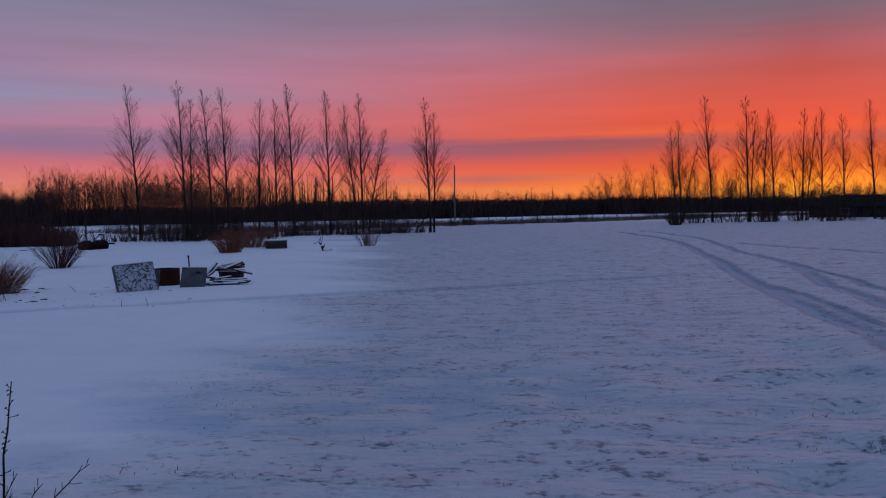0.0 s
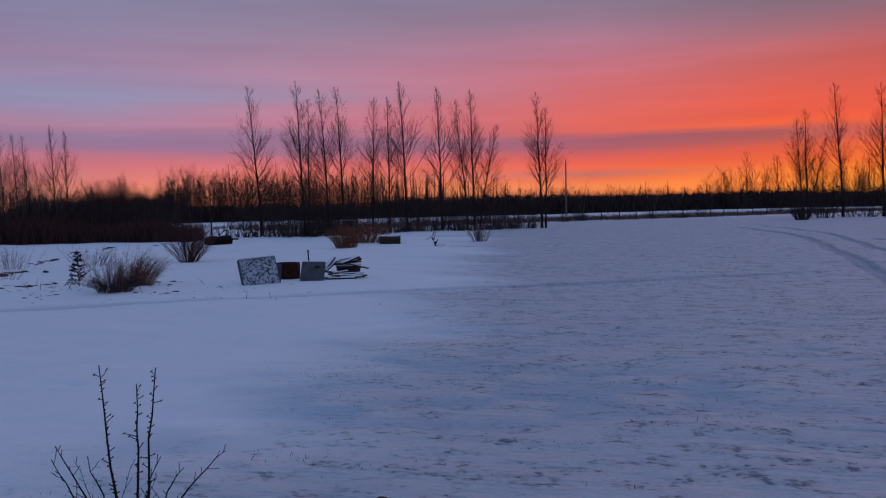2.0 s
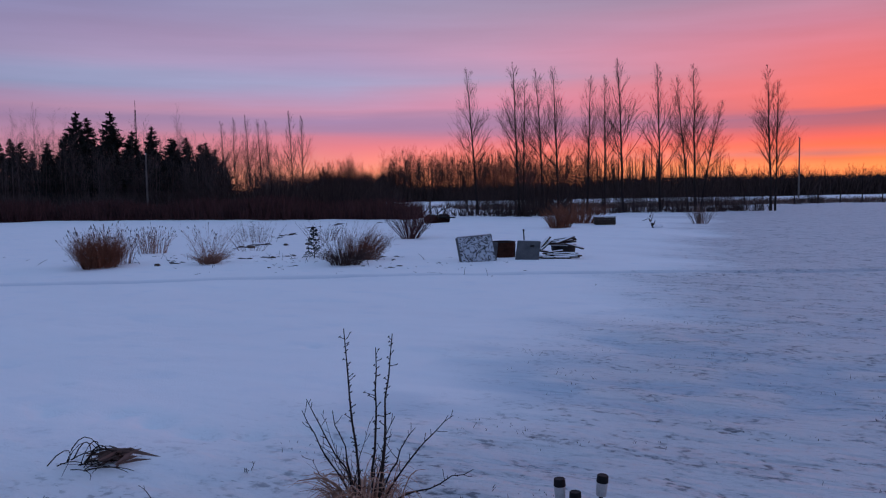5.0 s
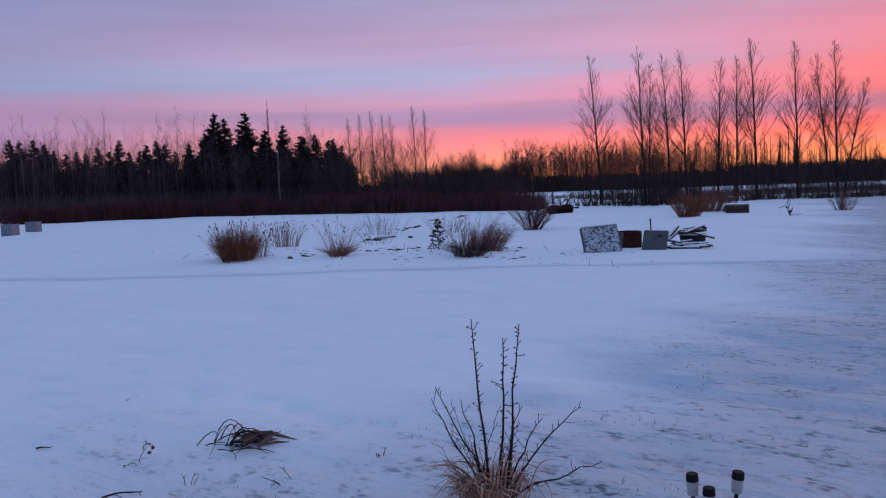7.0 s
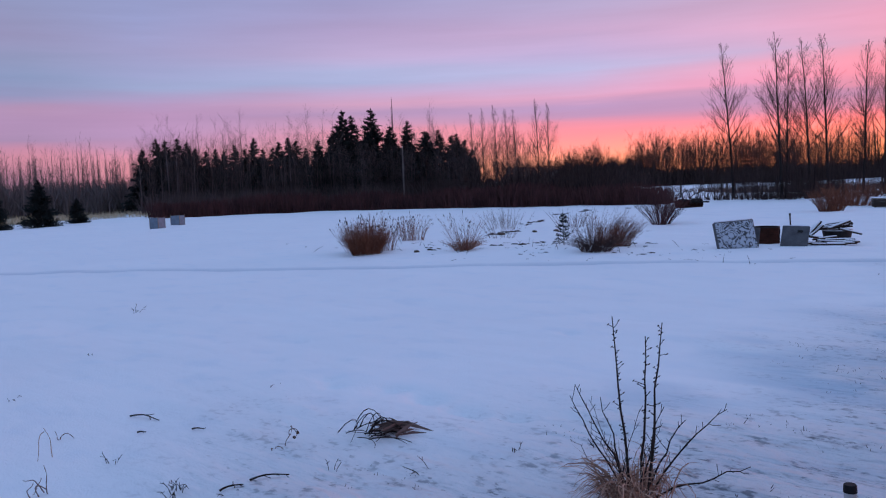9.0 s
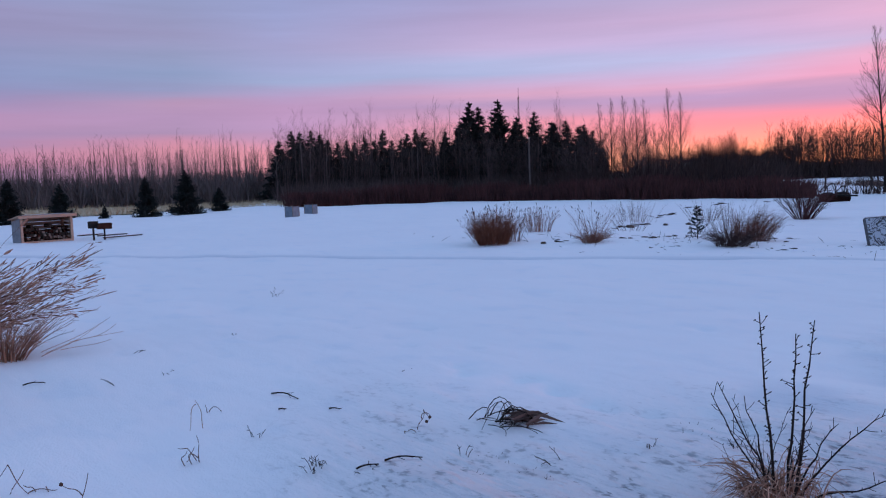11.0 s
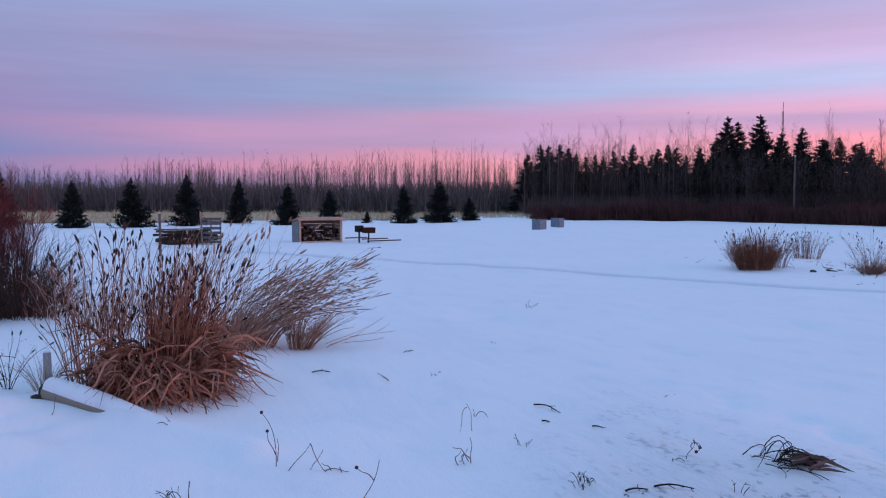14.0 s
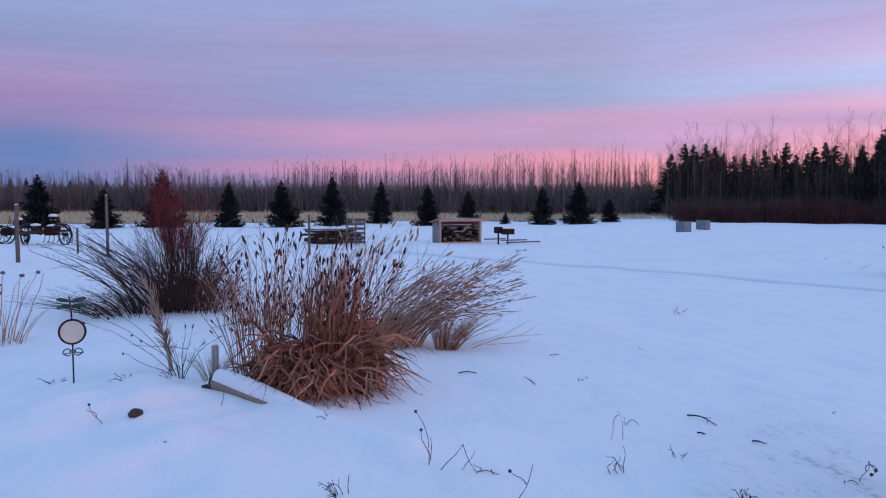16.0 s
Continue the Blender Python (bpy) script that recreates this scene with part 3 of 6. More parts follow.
    return tagged(new("ground", me), "wind-packed snow over lawn and field, with wheel ruts", "snow", kind="structure")


build_ground()


def build_stubble():
    """Dry stubble field beyond the young spruces, its snow blown off."""
    xs, ys = np.linspace(-131, -64, 40), np.linspace(-150, 44, 90)
    X, Y = np.meshgrid(xs, ys, indexing="ij")
    X = X + 1.2 * np.sin(Y * 0.35) * (X > -66) + 0.7 * np.sin(Y * 0.9 + 1) * (X > -66)
    X = np.where(Y > 28, X * (1 + 0.0 * Y) - (Y - 28) * 0.9 * (X + 131) / 67, X)
    Z = ground_z(X, Y) + 0.05 + 0.03 * np.sin(X * 5 + Y)
    i = np.arange(X.size).reshape(X.shape)
    f = np.stack((i[:-1, :-1], i[1:, :-1], i[1:, 1:], i[:-1, 1:]), -1).reshape(-1, 4)
    tagged(new("field", mesh_of("field", [(np.stack((X, Y, Z), -1).reshape(-1, 3), f)], M_STUB, True)), "tan stubble field showing through thin snow", "field", kind="structure")
    n = 26000
    x, y = -64 - rng.random(n) ** 1.6 * 60, rng.uniform(-110, 42, n)
    b = np.stack((x, y, ground_z(x, y)), -1)
    tip = b + np.stack((rng.normal(0, .12, n), rng.normal(0, .12, n), rng.uniform(.12, .5, n)), -1)
    tagged(new("stubble_straw", mesh_of("stubble_straw", [strips(np.stack((b, tip), 1), np.tile((.07, .02), (n, 1)))], M_STUB)),
           "dry straw standing in the stubble field", "straw", kind="stuff")


build_stubble()


def build_rough_field():
    """Dead grass in old furrows on the strip between the fence and the far woods."""
    r = np.random.default_rng(77)
    n = 24000
    s = r.random(n) ** 1.1
    row = np.abs(r.normal(0, 1, n)) * 9 + 1.0
    row = np.round(row / 2.4) * 2.4 + 1.2 + r.normal(0, .35, n) + .8 * np.sin(40 * s)
    x, y = -24 + 120 * s - .68 * row, 67 + 110 * s + .73 * row
    b = np.stack((x, y, ground_z(x, y) - .02), -1)
    tip = b + np.stack((r.normal(0, .14, n), r.normal(0, .14, n), r.uniform(.12, .52, n)), -1)
    tagged(new("field_grass", mesh_of("field_grass", [strips(np.stack((b, tip), 1), np.tile((.075, .02), (n, 1)))], M_GREYB)),
           "dead grass in furrows beyond the wire fence", "dry grass", kind="stuff")


build_rough_field()

# ---- trees ----
def shoots(paths, radii, n, t0, t1, angle, length, rise, k=4, thin=0.45, r=None, rel=False, wob=.035):
    """n side shoots from each parent path; length: a function of how far up the parent they spring."""
    r = r or rng
    m, kk, _ = paths.shape
    t = (np.tile((np.arange(n) + 0.5) / n, (m, 1)) + r.uniform(-.5, .5, (m, n)) / n) * (t1 - t0) + t0
    pos = np.clip(t, 0, 0.999) * (kk - 1)
    i = pos.astype(int)
    fr = (pos - i)[..., None]
    rows = np.arange(m)[:, None]
    base = paths[rows, i] * (1 - fr) + paths[rows, i + 1] * fr
    tan = unit(paths[rows, i + 1] - paths[rows, i])
    rad = (radii[rows, i] * (1 - fr[..., 0]) + radii[rows, i + 1] * fr[..., 0]) * thin
    perp = unit(np.cross(tan, r.normal(size=(m, n, 3))))
    a = np.radians(angle * r.uniform(.75, 1.25, (m, n)))[..., None]
    way = tan * np.cos(a) + perp * np.sin(a)
    ln = length(t) * r.uniform(.65, 1.2, (m, n))
    if rel:      # in parts of the parent's own length
        ln = ln * np.linalg.norm(paths[:, -1] - paths[:, 0], axis=1)[:, None]
    ln = ln[..., None]
    s = np.linspace(0, 1, k)
    out = base[:, :, None] + way[:, :, None] * (s[:, None] * ln[:, :, None])
    out[..., 2] += rise * ln * s ** 2
    out += np.cumsum(r.normal(0, wob, out.shape), 2) * s[:, None] * ln[:, :, None]
    rr = rad[..., None] * (1 - 0.8 * s)
    return out.reshape(-1, k, 3), rr.reshape(-1, k)


def trunk_path(x, y, top, height, lean, r0, k=12, r=None):
    r = r or rng
    s = np.linspace(0, 1, k)
    p = np.stack((x + lean[0] * s ** 1.3, y + lean[1] * s ** 1.3, height * s), -1)
    p[1:, :2] += np.cumsum(r.normal(0, height * .0018, (k - 1, 2)), 0)
    return p[None], (r0 * (1 - s * 0.93))[None]


def poplar_meshes(seed, stems, clear=0.24):
    """A bare poplar about 11 m tall: one to three stems, limbs that sweep up and out, widest low down, fine twigs."""
    r = np.random.default_rng(seed)
    wood, fine = [], []
    for i, (dx, dy, h, lx) in enumerate(stems):
        tp, tr = trunk_path(dx, dy, 0, h, (lx, r.normal(0, .2)), 0.105 if i == 0 else 0.08, r=r)
        tr[0, 0] *= 1.35
        wood.append(tubes(tp, tr, 8))
        lp, lr = shoots(tp, tr, 16, clear, .56, 39, lambda t: h * .28 * (1 - t) ** .5, .22, 7, .42, r, wob=.016)
        l2, r2 = shoots(tp, tr, 30, .48, .975, 27, lambda t: h * .27 * (1 - t) ** .66, .16, 6, .36, r, wob=.012)
        wood += [tubes(lp, np.maximum(lr, .0075), 5), tubes(l2, np.maximum(r2, .006), 4)]
        for bp, br, k in ((lp, lr, 9), (l2, r2, 6)):
            sp, sr = shoots(bp, br, k, .22, .98, 30, lambda t: .46 * (1.15 - .6 * t), .10, 4, .55, r, True, .018)
            fine.append(tubes(sp, np.maximum(sr, .0038), 3))
            ep, er = shoots(sp, sr, 3, .25, 1, 27, lambda t: .42 + 0 * t, .06, 3, .6, r, True, .018)
            fine.append(tubes(ep, np.maximum(er, .003), 3))
    return mesh_of("trunk", wood, M_BARK, True), mesh_of("crown", fine, M_TWIG)


POPLARS = [poplar_meshes(s, st, c) for s, st, c in (
    (11, ((0, 0, 11, -.8),), .27), (12, ((0, 0, 11, -.5), (.25, .2, 9.8, .2)), .25), (13, ((0, 0, 11, -.4),), .3),
    (14, ((0, 0, 11, -.3), (-.6, .1, 10.2, -.9), (.35, .1, 8.2, 1.5)), .28), (15, ((0, 0, 11, -.5),), .22))]


def poplar(x, y, h, kind, rz=0.0, label="tall bare poplar with ascending branches", group="poplar row", wide=1.0):
    t = thing("poplar", label, "tree", x, y, gz(x, y) - 0.1, rz, group)
    s = h / 11
    t.scale = (s * wide, s * wide, s)
    for name, me in zip(("trunk", "crown"), POPLARS[kind]):
        part(name, me, None, t)
    return t


# the row along the fence, and the farther row before the glow
for x, y, h, kind, rz in ((-22.4, 58.6, 11.6, 0, 0), (-18.0, 55.6, 11.2, 1, 8), (-16.5, 57.0, 10.9, 2, 40), (-15.5, 57.4, 11.0, 4, -30), (-14.4, 61.9, 10.9, 2, -50),
                          (-12.9, 61.3, 10.6, 4, 60), (-11.9, 63.6, 12.3, 2, 10), (-9.1, 63.9, 11.6, 4, 20), (-6.6, 65.4, 11.7, 3, 0), (-1.2, 68.4, 11.6, 1, -20)):
    poplar(x, y, h, kind, rz)
for x, y, h, kind, rz in ((28.5, 95.8, 12.4, 3, 20), (32.1, 95.2, 15.2, 0, 10), (36.1, 94.3, 14.9, 1, 10), (41.6, 104.0, 13.6, 4, 100), (44.4, 106.7, 15.0, 2, 20), (46.9, 104.5, 14.6, 3, 120),
                          (52.7, 110.9, 15.6, 4, 0), (54.8, 108.8, 14.4, 2, 70), (57.4, 106.1, 16.0, 0, 20), (61.5, 108.5, 15.0, 1, 40), (66, 110, 15.5, 2, 0)):
    poplar(x, y, h, kind, rz, "tall bare poplar standing dark before the glow", "far poplar row")
# the clump beyond the red hedge
for x, y, h, kind, rz in ((-47.3, 59.6, 8.6, 0, 0), (-46.7, 60.1, 8.9, 4, 90), (-45.5, 60.9, 9.2, 2, 50), (-44.7, 61.5, 8.8, 4, 0), (-44.0, 62.0, 8.7, 0, 70), (-42.4, 63.2, 9.6, 2, 30), (-41.6, 63.7, 9.1, 4, 60)):
    poplar(x, y, h, kind, rz, "bare aspen behind the red willow hedge", "aspen clump", .8)


# ---- woods, each one mass of uncounted bare trees ----
def line_points(line, n, depth, r):
    p = np.array(line, float)
    seg = np.linalg.norm(np.diff(p, axis=0), axis=1)
    d = r.uniform(0, seg.sum(), n)
    c = np.concatenate(([0], np.cumsum(seg)))
    x, y = np.interp(d, c, p[:, 0]) + r.normal(0, depth * .06, n), np.interp(d, c, p[:, 1]) + r.normal(0, depth * .06, n)
    i = np.clip(np.searchsorted(c, d) - 1, 0, len(seg) - 1)
    nrm = np.stack((-(p[i + 1, 1] - p[i, 1]), p[i + 1, 0] - p[i, 0]), -1) / seg[i][:, None]
    back = r.random(n) ** 1.3 * depth
    return x + nrm[:, 0] * back, y + nrm[:, 1] * back, d / seg.sum()


def woods(name, label, line, n, depth, low, high, material, seed, limbs=12, twigs=4, brush=3.0, brush_h=2.5, wide=0.10, shape=None, spread=34, reach=.27, lean=.04):
    """Bare trees behind a front line (which has the woods on its left), with undergrowth."""
    r = np.random.default_rng(seed)
    x, y, at = line_points(line, n, depth, r)
    h = r.uniform(low, high, n) * (shape(at) if shape else 1)
    h = h * (1 + .13 * np.sin(at * 61 + 1) + .10 * np.sin(at * 143))
    z = ground_z(x, y) - .1
    base = np.stack((x, y, z), -1)
    tip = base + np.stack((r.normal(0, lean, n) * h, r.normal(0, lean, n) * h, h), -1)
    s = np.linspace(0, 1, 4)[None, :, None]
    tp = base[:, None] * (1 - s) + tip[:, None] * s
    tr = np.tile((1.0, .7, .45, .12), (n, 1)) * wide * (h / high)[:, None]
    geo = [strips(tp, tr * 1.6)]
    lp, lr = shoots(tp, tr, limbs, .22, .98, spread, lambda t: reach * (1.2 - .85 * t) * high, .15, 3, .55, r, wob=.016)
    geo.append(strips(lp, np.maximum(lr, wide * .2)))
    if twigs:
        ep, er = shoots(lp, lr, twigs, .25, 1, 32, lambda t: .085 * high + 0 * t, .12, 2, .6, r, wob=.016)
        geo.append(strips(ep, np.maximum(er, wide * .16)))
    m = int(n * brush)
    bx, by, at = line_points(line, m, depth * .8, r)
    bb = np.stack((bx, by, ground_z(bx, by) - .1), -1)
    k = 6
    bb = np.repeat(bb, k, 0)
    bh = brush_h * r.uniform(.3, 1.0, (m * k, 1))
    way = np.concatenate((r.normal(0, .32, (m * k, 2)), np.ones((m * k, 1))), 1)
    geo.append(strips(np.stack((bb, bb + way * bh * .6, bb + way * bh * np.array((1.1, 1.1, 1.0))), 1), np.tile((1.0, .8, .2), (m * k, 1)) * wide * 1.2))
    return tagged(new(name, mesh_of(name, geo, material)), label, "woods", kind="stuff")


E_FRONT = ((-100, 92), (-60, 123), (-30, 151))
woods("bare_woods", "brown bare woods beyond the snowy road", ((-30, 151), (-60, 123), (-84, 112))[::-1], 1000, 22, 6.0, 8.8, M_WOODS, 21, 13, 5, 3, 3.4, .10, lambda t: .5 + .5 * smoothstep(t, .32, .42))
woods("bare_woods", "dark bare woods along the far road", ((-30, 151), (2, 173), (53, 237)), 620, 26, 4.6, 6.6, M_WOODS, 22, 10, 3, 6, 4.6, .15, lambda t: 1.5 - .6 * smoothstep(t, .04, .38))
woods("bare_woods", "dark distant woods under the brightest sky", ((53, 237), (100, 285), (144, 330), (260, 420), (420, 470)), 900, 45, 5.0, 7.4, M_WOODS, 23, 9, 3, 7, 5.6, .24)
woods("bare_woods", "clump of taller bare trees by the road", ((48, 222), (66, 232), (92, 236), (128, 248), (170, 262)), 210, 16, 8.5, 13.5, M_WOODS, 24, 18, 6, 6, 6, .15, lambda t: .7 + .3 * smoothstep(t, 0, .1) - .4 * smoothstep(t, .28, .45))
woods("bare_woods", "low brush behind the red willow hedge", ((-72, 44), (-56, 52), (-40, 50), (-29, 50.5)), 380, 12, 2.3, 3.7, M_WOODS, 25, 12, 4, 6, 2.4, .045)
woods("bare_woods", "rounded thicket of bare brush behind the hedge", ((-43.2, 67.4), (-40.7, 69), (-38.2, 70.4)), 120, 4, 3.6, 5.0, M_WOODS, 26, 16, 6, 4, 3, .06, lambda t: .62 + .38 * np.sin(math.pi * t))
woods("aspen_woods", "pale grey bare aspens before dark spruces", ((-68, 36.8), (-58, 44), (-47, 51), (-38, 53)), 350, 8, 4.8, 6.8, M_ASPEN, 27, 11, 5, 5, 2.4, .045, lambda t: 1.0 - .15 * smoothstep(t, .4, .8))
woods("aspen_woods", "tall bare aspens rising above spruces", ((-90, 48), (-72, 60), (-61, 73)), 130, 8, 7.6, 9.6, M_WESTW, 28, 14, 6, 1, 3, .05, None, 24, .16, .02)
woods("west_woods", "grey bare woods beyond the stubble field", ((-170, -190), (-140, -90), (-132, -21), (-121, 15), (-101, 43), (-84, 60))[::-1], 2000, 24, 4.2, 6.0, M_WESTW, 29, 12, 3, 6, 4.0, .08, lambda t: 1.06 - .32 * smoothstep(t, .1, .7), 18, .17, .02)
woods("west_woods", "tall thin bare tips above grey woods", ((-140, -60), (-132, -21), (-121, 15), (-101, 43), (-86, 58))[::-1], 900, 18, 5.6, 7.6, M_WESTW, 30, 12, 3, 0.1, 3, .06, lambda t: 1.0 - .5 * smoothstep(t, .05, .75), 16, .10, .016)
woods("bare_woods", "bare brush under the far poplar row", ((26, 93), (36, 92), (44, 100), (68, 106)), 70, 8, 2.6, 7.5, M_WOODS, 31, 16, 6, .5, 2.2, .045)
woods("undergrowth", "brush and saplings under the poplar row", ((-24, 55), (-16, 54), (-12, 60.5), (-1, 66.5)), 760, 7, .7, 3.1, M_WOODS, 32, 11, 5, .7, .9, .032)


def hedge():
    """Dense red willow stems along the edge of the field."""
    r = np.random.default_rng(5)
    line = ((-57, 32.3), (-55.4, 38), (-51, 44), (-43, 46), (-36, 45.4), (-30, 46.6), (-23, 48))
    n = 24000
    x, y, _ = line_points(line, n, 3.2, r)
    b = np.stack((x, y, ground_z(x, y) - .05), -1)
    h = r.uniform(.6, 1.55, (n, 1)) * (1 + .12 * np.sin(x * .9) + .1 * np.sin(x * .37 + 2))[:, None]
    way = np.concatenate((r.normal(0, .2, (n, 2)), np.ones((n, 1))), 1)
    return tagged(new("willow_hedge", mesh_of("willow_hedge", [strips(np.stack((b, b + way * h * .55, b + way * h * np.array((1.25, 1.25, 1))), 1), np.tile((.042, .034, .01), (n, 1)))], M_HEDGE)),
                  "dense dark red willow hedge at the edge of snow", "hedge", kind="stuff")


hedge()


# ---- spruces ----
def spruce_meshes(seed, whorls, sprays, width, ragged=.16):
    """A spruce 1 m tall: whorls of drooping boughs set with needle sprays."""
    r = np.random.default_rng(seed)
    tp, tr = trunk_path(0, 0, 0, 1, (0, 0), .022, 8, r)
    n = 11
    t = np.repeat(np.linspace(.05, .97, whorls), n) + r.normal(0, .012, whorls * n)
    t = np.clip(t, .04, .985)
    a = r.uniform(0, 2 * math.pi, whorls * n)
    ln = width * (1 - t) ** .85 * r.uniform(1 - 2.2 * ragged, 1 + ragged, whorls * n) + .015
    s = np.linspace(0, 1, 5)
    out = np.stack((np.cos(a), np.sin(a)), -1)
    p = np.zeros((whorls * n, 5, 3))
    p[..., :2] = out[:, None] * (ln[:, None] * s)[..., None]
    p[..., 2] = t[:, None] + ln[:, None] * ((.55 * t[:, None] - .22) * s + .30 * s ** 3 * (1 - t[:, None]))
    boughs = tubes(p, np.outer(np.full(whorls * n, .0045), 1 - .8 * s), 3)
    bp, br = shoots(p, np.full((whorls * n, 5), .004), sprays, .12, 1.0, 48, lambda u: .20 + .34 * (1 - u), -.12, 3, 1, r, True)
    wide = np.tile((.26, .34, .06), (len(bp), 1)) * np.clip(np.linalg.norm(bp[:, -1] - bp[:, 0], axis=1), .012, .06)[:, None]
    lead = shoots(tp, tr, 36, .86, 1, 38, lambda u: .05 * (1.15 - u), .02, 3, 1, r)[0]
    return mesh_of("trunk", [tubes(tp, tr, 7), boughs], M_BARK), mesh_of("crown", [strips(bp, wide), strips(lead, np.tile((.012, .014, .003), (len(lead), 1)))], M_NEEDLE)


SPRUCES = [spruce_meshes(41, 17, 20, .40), spruce_meshes(42, 19, 20, .35), spruce_meshes(43, 24, 18, .27, .2), spruce_meshes(44, 24, 18, .235, .22)]


def spruce(x, y, h, kind, rz, label, group, wide=1.0):
    t = thing("spruce", label, "tree", x, y, gz(x, y) - .04 * h, rz, group)
    t.scale = (h * wide, h * wide, h)
    for name, me in zip(("trunk", "crown"), SPRUCES[kind]):
        part(name, me, None, t)


for i, (x, y, h, w) in enumerate(((-55.4, -13.7, 3.5, 1), (-54.4, -9.7, 2.6, 1.25), (-55.4, -6.3, 3.9, 1), (-55.5, -2.1, 3.1, 1), (-54.7, 1.3, 3.2, 1.05), (-56.0, 4.8, 3.5, 1), (-58.6, 8.6, 3.3, .8), (-54.5, 11.2, 2.9, 1.05),
                                  (-62.5, 16.3, 2.6, 1.0), (-54.7, 19.7, 2.9, 1.0), (-55.2, 22.7, 3.3, 1.0), (-58.3, 26.6, 1.9, 1.3), (-55.3, 17.1, .85, 1.2))):
    spruce(x, y, h, i % 2, i * 67, "young dark green spruce standing in snow" if h > 1 else "small spruce seedling standing in snow", "young spruce row", w)
for i, (x, y, h) in enumerate(((-56.9, 50.5, 7.6), (-56.3, 51.2, 9.4), (-55.7, 51.8, 8.9), (-55.3, 53.4, 7.4), (-54.5, 53.1, 9.5), (-53.9, 54.7, 7.2), (-53.2, 54.4, 7.8), (-52.6, 56.0, 7.2), (-52.0, 55.5, 8.3),
                                (-51.4, 57.1, 7.3), (-50.7, 56.7, 7.2), (-49.9, 57.4, 7.3), (-49.2, 58.6, 6.8), (-48.6, 58.5, 6.9), (-48.0, 59.0, 6.2), (-47.5, 59.4, 5.2), (-57.8, 49.4, 6.6))):
    spruce(x, y, h, 2 + i % 3 // 2, i * 71, "tall dark spruce in a dense grove", "spruce grove", (1.3, 1.1, 1.2)[i % 3])
for i, (x, y, h) in enumerate(((-73.8, 40.6, 6.6), (-73.1, 41.7, 7.6), (-72.7, 42.5, 7.4), (-72.1, 43.5, 7.6), (-71.6, 44.2, 7.2), (-71.2, 44.9, 6.6), (-70.7, 45.7, 6.3), (-70.2, 46.5, 6.5), (-69.7, 47.2, 6.3), (-69.1, 48.0, 6.9),
                               (-68.5, 48.9, 6.5), (-67.9, 49.6, 7.6), (-67.5, 50.3, 6.4), (-66.9, 51.1, 6.5), (-66.5, 51.6, 7.1), (-65.9, 52.3, 7.5), (-65.4, 53.0, 7.2), (-64.7, 53.7, 6.3), (-64.0, 54.6, 6.3), (-62.8, 55.2, 6.4), (-61.8, 56.0, 6.5))):
    spruce(x, y, h, 2 + i % 2, i * 53, "dark spruce behind bare grey aspens", "spruce windbreak", 1.15)
r_ = np.random.default_rng(62)
for i in range(9):
    spruce(-158 - r_.random() * 6, -42 + i * 2.6 + r_.normal(), r_.uniform(4.5, 5.8), 2 + i % 2, i * 40, "far dark spruce at the edge of grey woods", "far spruces", 1.1)

# ---- shrubs and dry grasses ----
def fan(n, height, spread, r, bow=0.3, foot=0.1, k=6, lean=(0, 0), lo=.55, dome=0.0):
    """n stems from one foot, bowing outwards; paths of k points."""
    a = r.uniform(0, 2 * math.pi, n)
    out = np.stack((np.cos(a), np.sin(a)), -1)
    q = r.random(n) ** .6
    h = height * r.uniform(lo, 1.0, n) * (1 - dome * q ** 2)
    s = np.linspace(0, 1, k)
    p = np.zeros((n, k, 3))
    reach = spread * q * h / height
    p[..., :2] = out[:, None] * (foot * q[:, None] + reach[:, None] * (s * (1 - bow) + bow * s ** 2.2))[..., None]
    p[..., :2] += np.array(lean) * (r.uniform(.35, 1.25, n)[:, None] * h[:, None] / height * s ** 1.6)[..., None]
    p[..., 2] = h[:, None] * (s - .16 * bow * q[:, None] * s ** 3)
    p += np.cumsum(r.normal(0, .027 * height, p.shape), 1) * s[:, None]
    return p


def shrub(name, label, category, x, y, seed, stems, height, spread, material, r0=.008, twig=5, bow=.35, foot=.12, lean=(0, 0), twl=.16, group="", seeds=0, dome=0.0, tips=None, tips_from=.25):
    r = np.random.default_rng(seed)
    t = thing(name, label, category, x, y, gz(x, y) - .02, 0, group)
    p = fan(stems, height, spread, r, bow, foot, 6, lean, .55, dome)
    rad = np.outer(r0 * r.uniform(.6, 1.1, stems), np.linspace(1, .25, 6))
    part("stem_mass", mesh_of("stem_mass", [tubes(p, rad, 4)], material), None, t)
    if twig:
        q, qr = shoots(p, rad, twig, tips_from, 1, 38, lambda u: height * twl * (1.2 - .5 * u), .12, 4, .6, r)
        part("twig_mass", mesh_of("twig_mass", [tubes(q, np.maximum(qr, r0 * .22), 3)], tips or material), None, t)
    if seeds:
        pick = r.choice(stems, min(seeds, stems), replace=False)
        e, w = p[pick, -1], p[pick, -1] - p[pick, -2]
        w = unit(w) * height * .06
        hp = np.stack((e - w * .3, e + w * .2, e + w * .7, e + w), 1)
        part("seed_head_mass", mesh_of("seed_head_mass", [tubes(hp, np.tile((.3, 1, .8, .15), (len(pick), 1)) * height * .011, 5)], M_SEED), None, t, "dark seed heads")
    return t


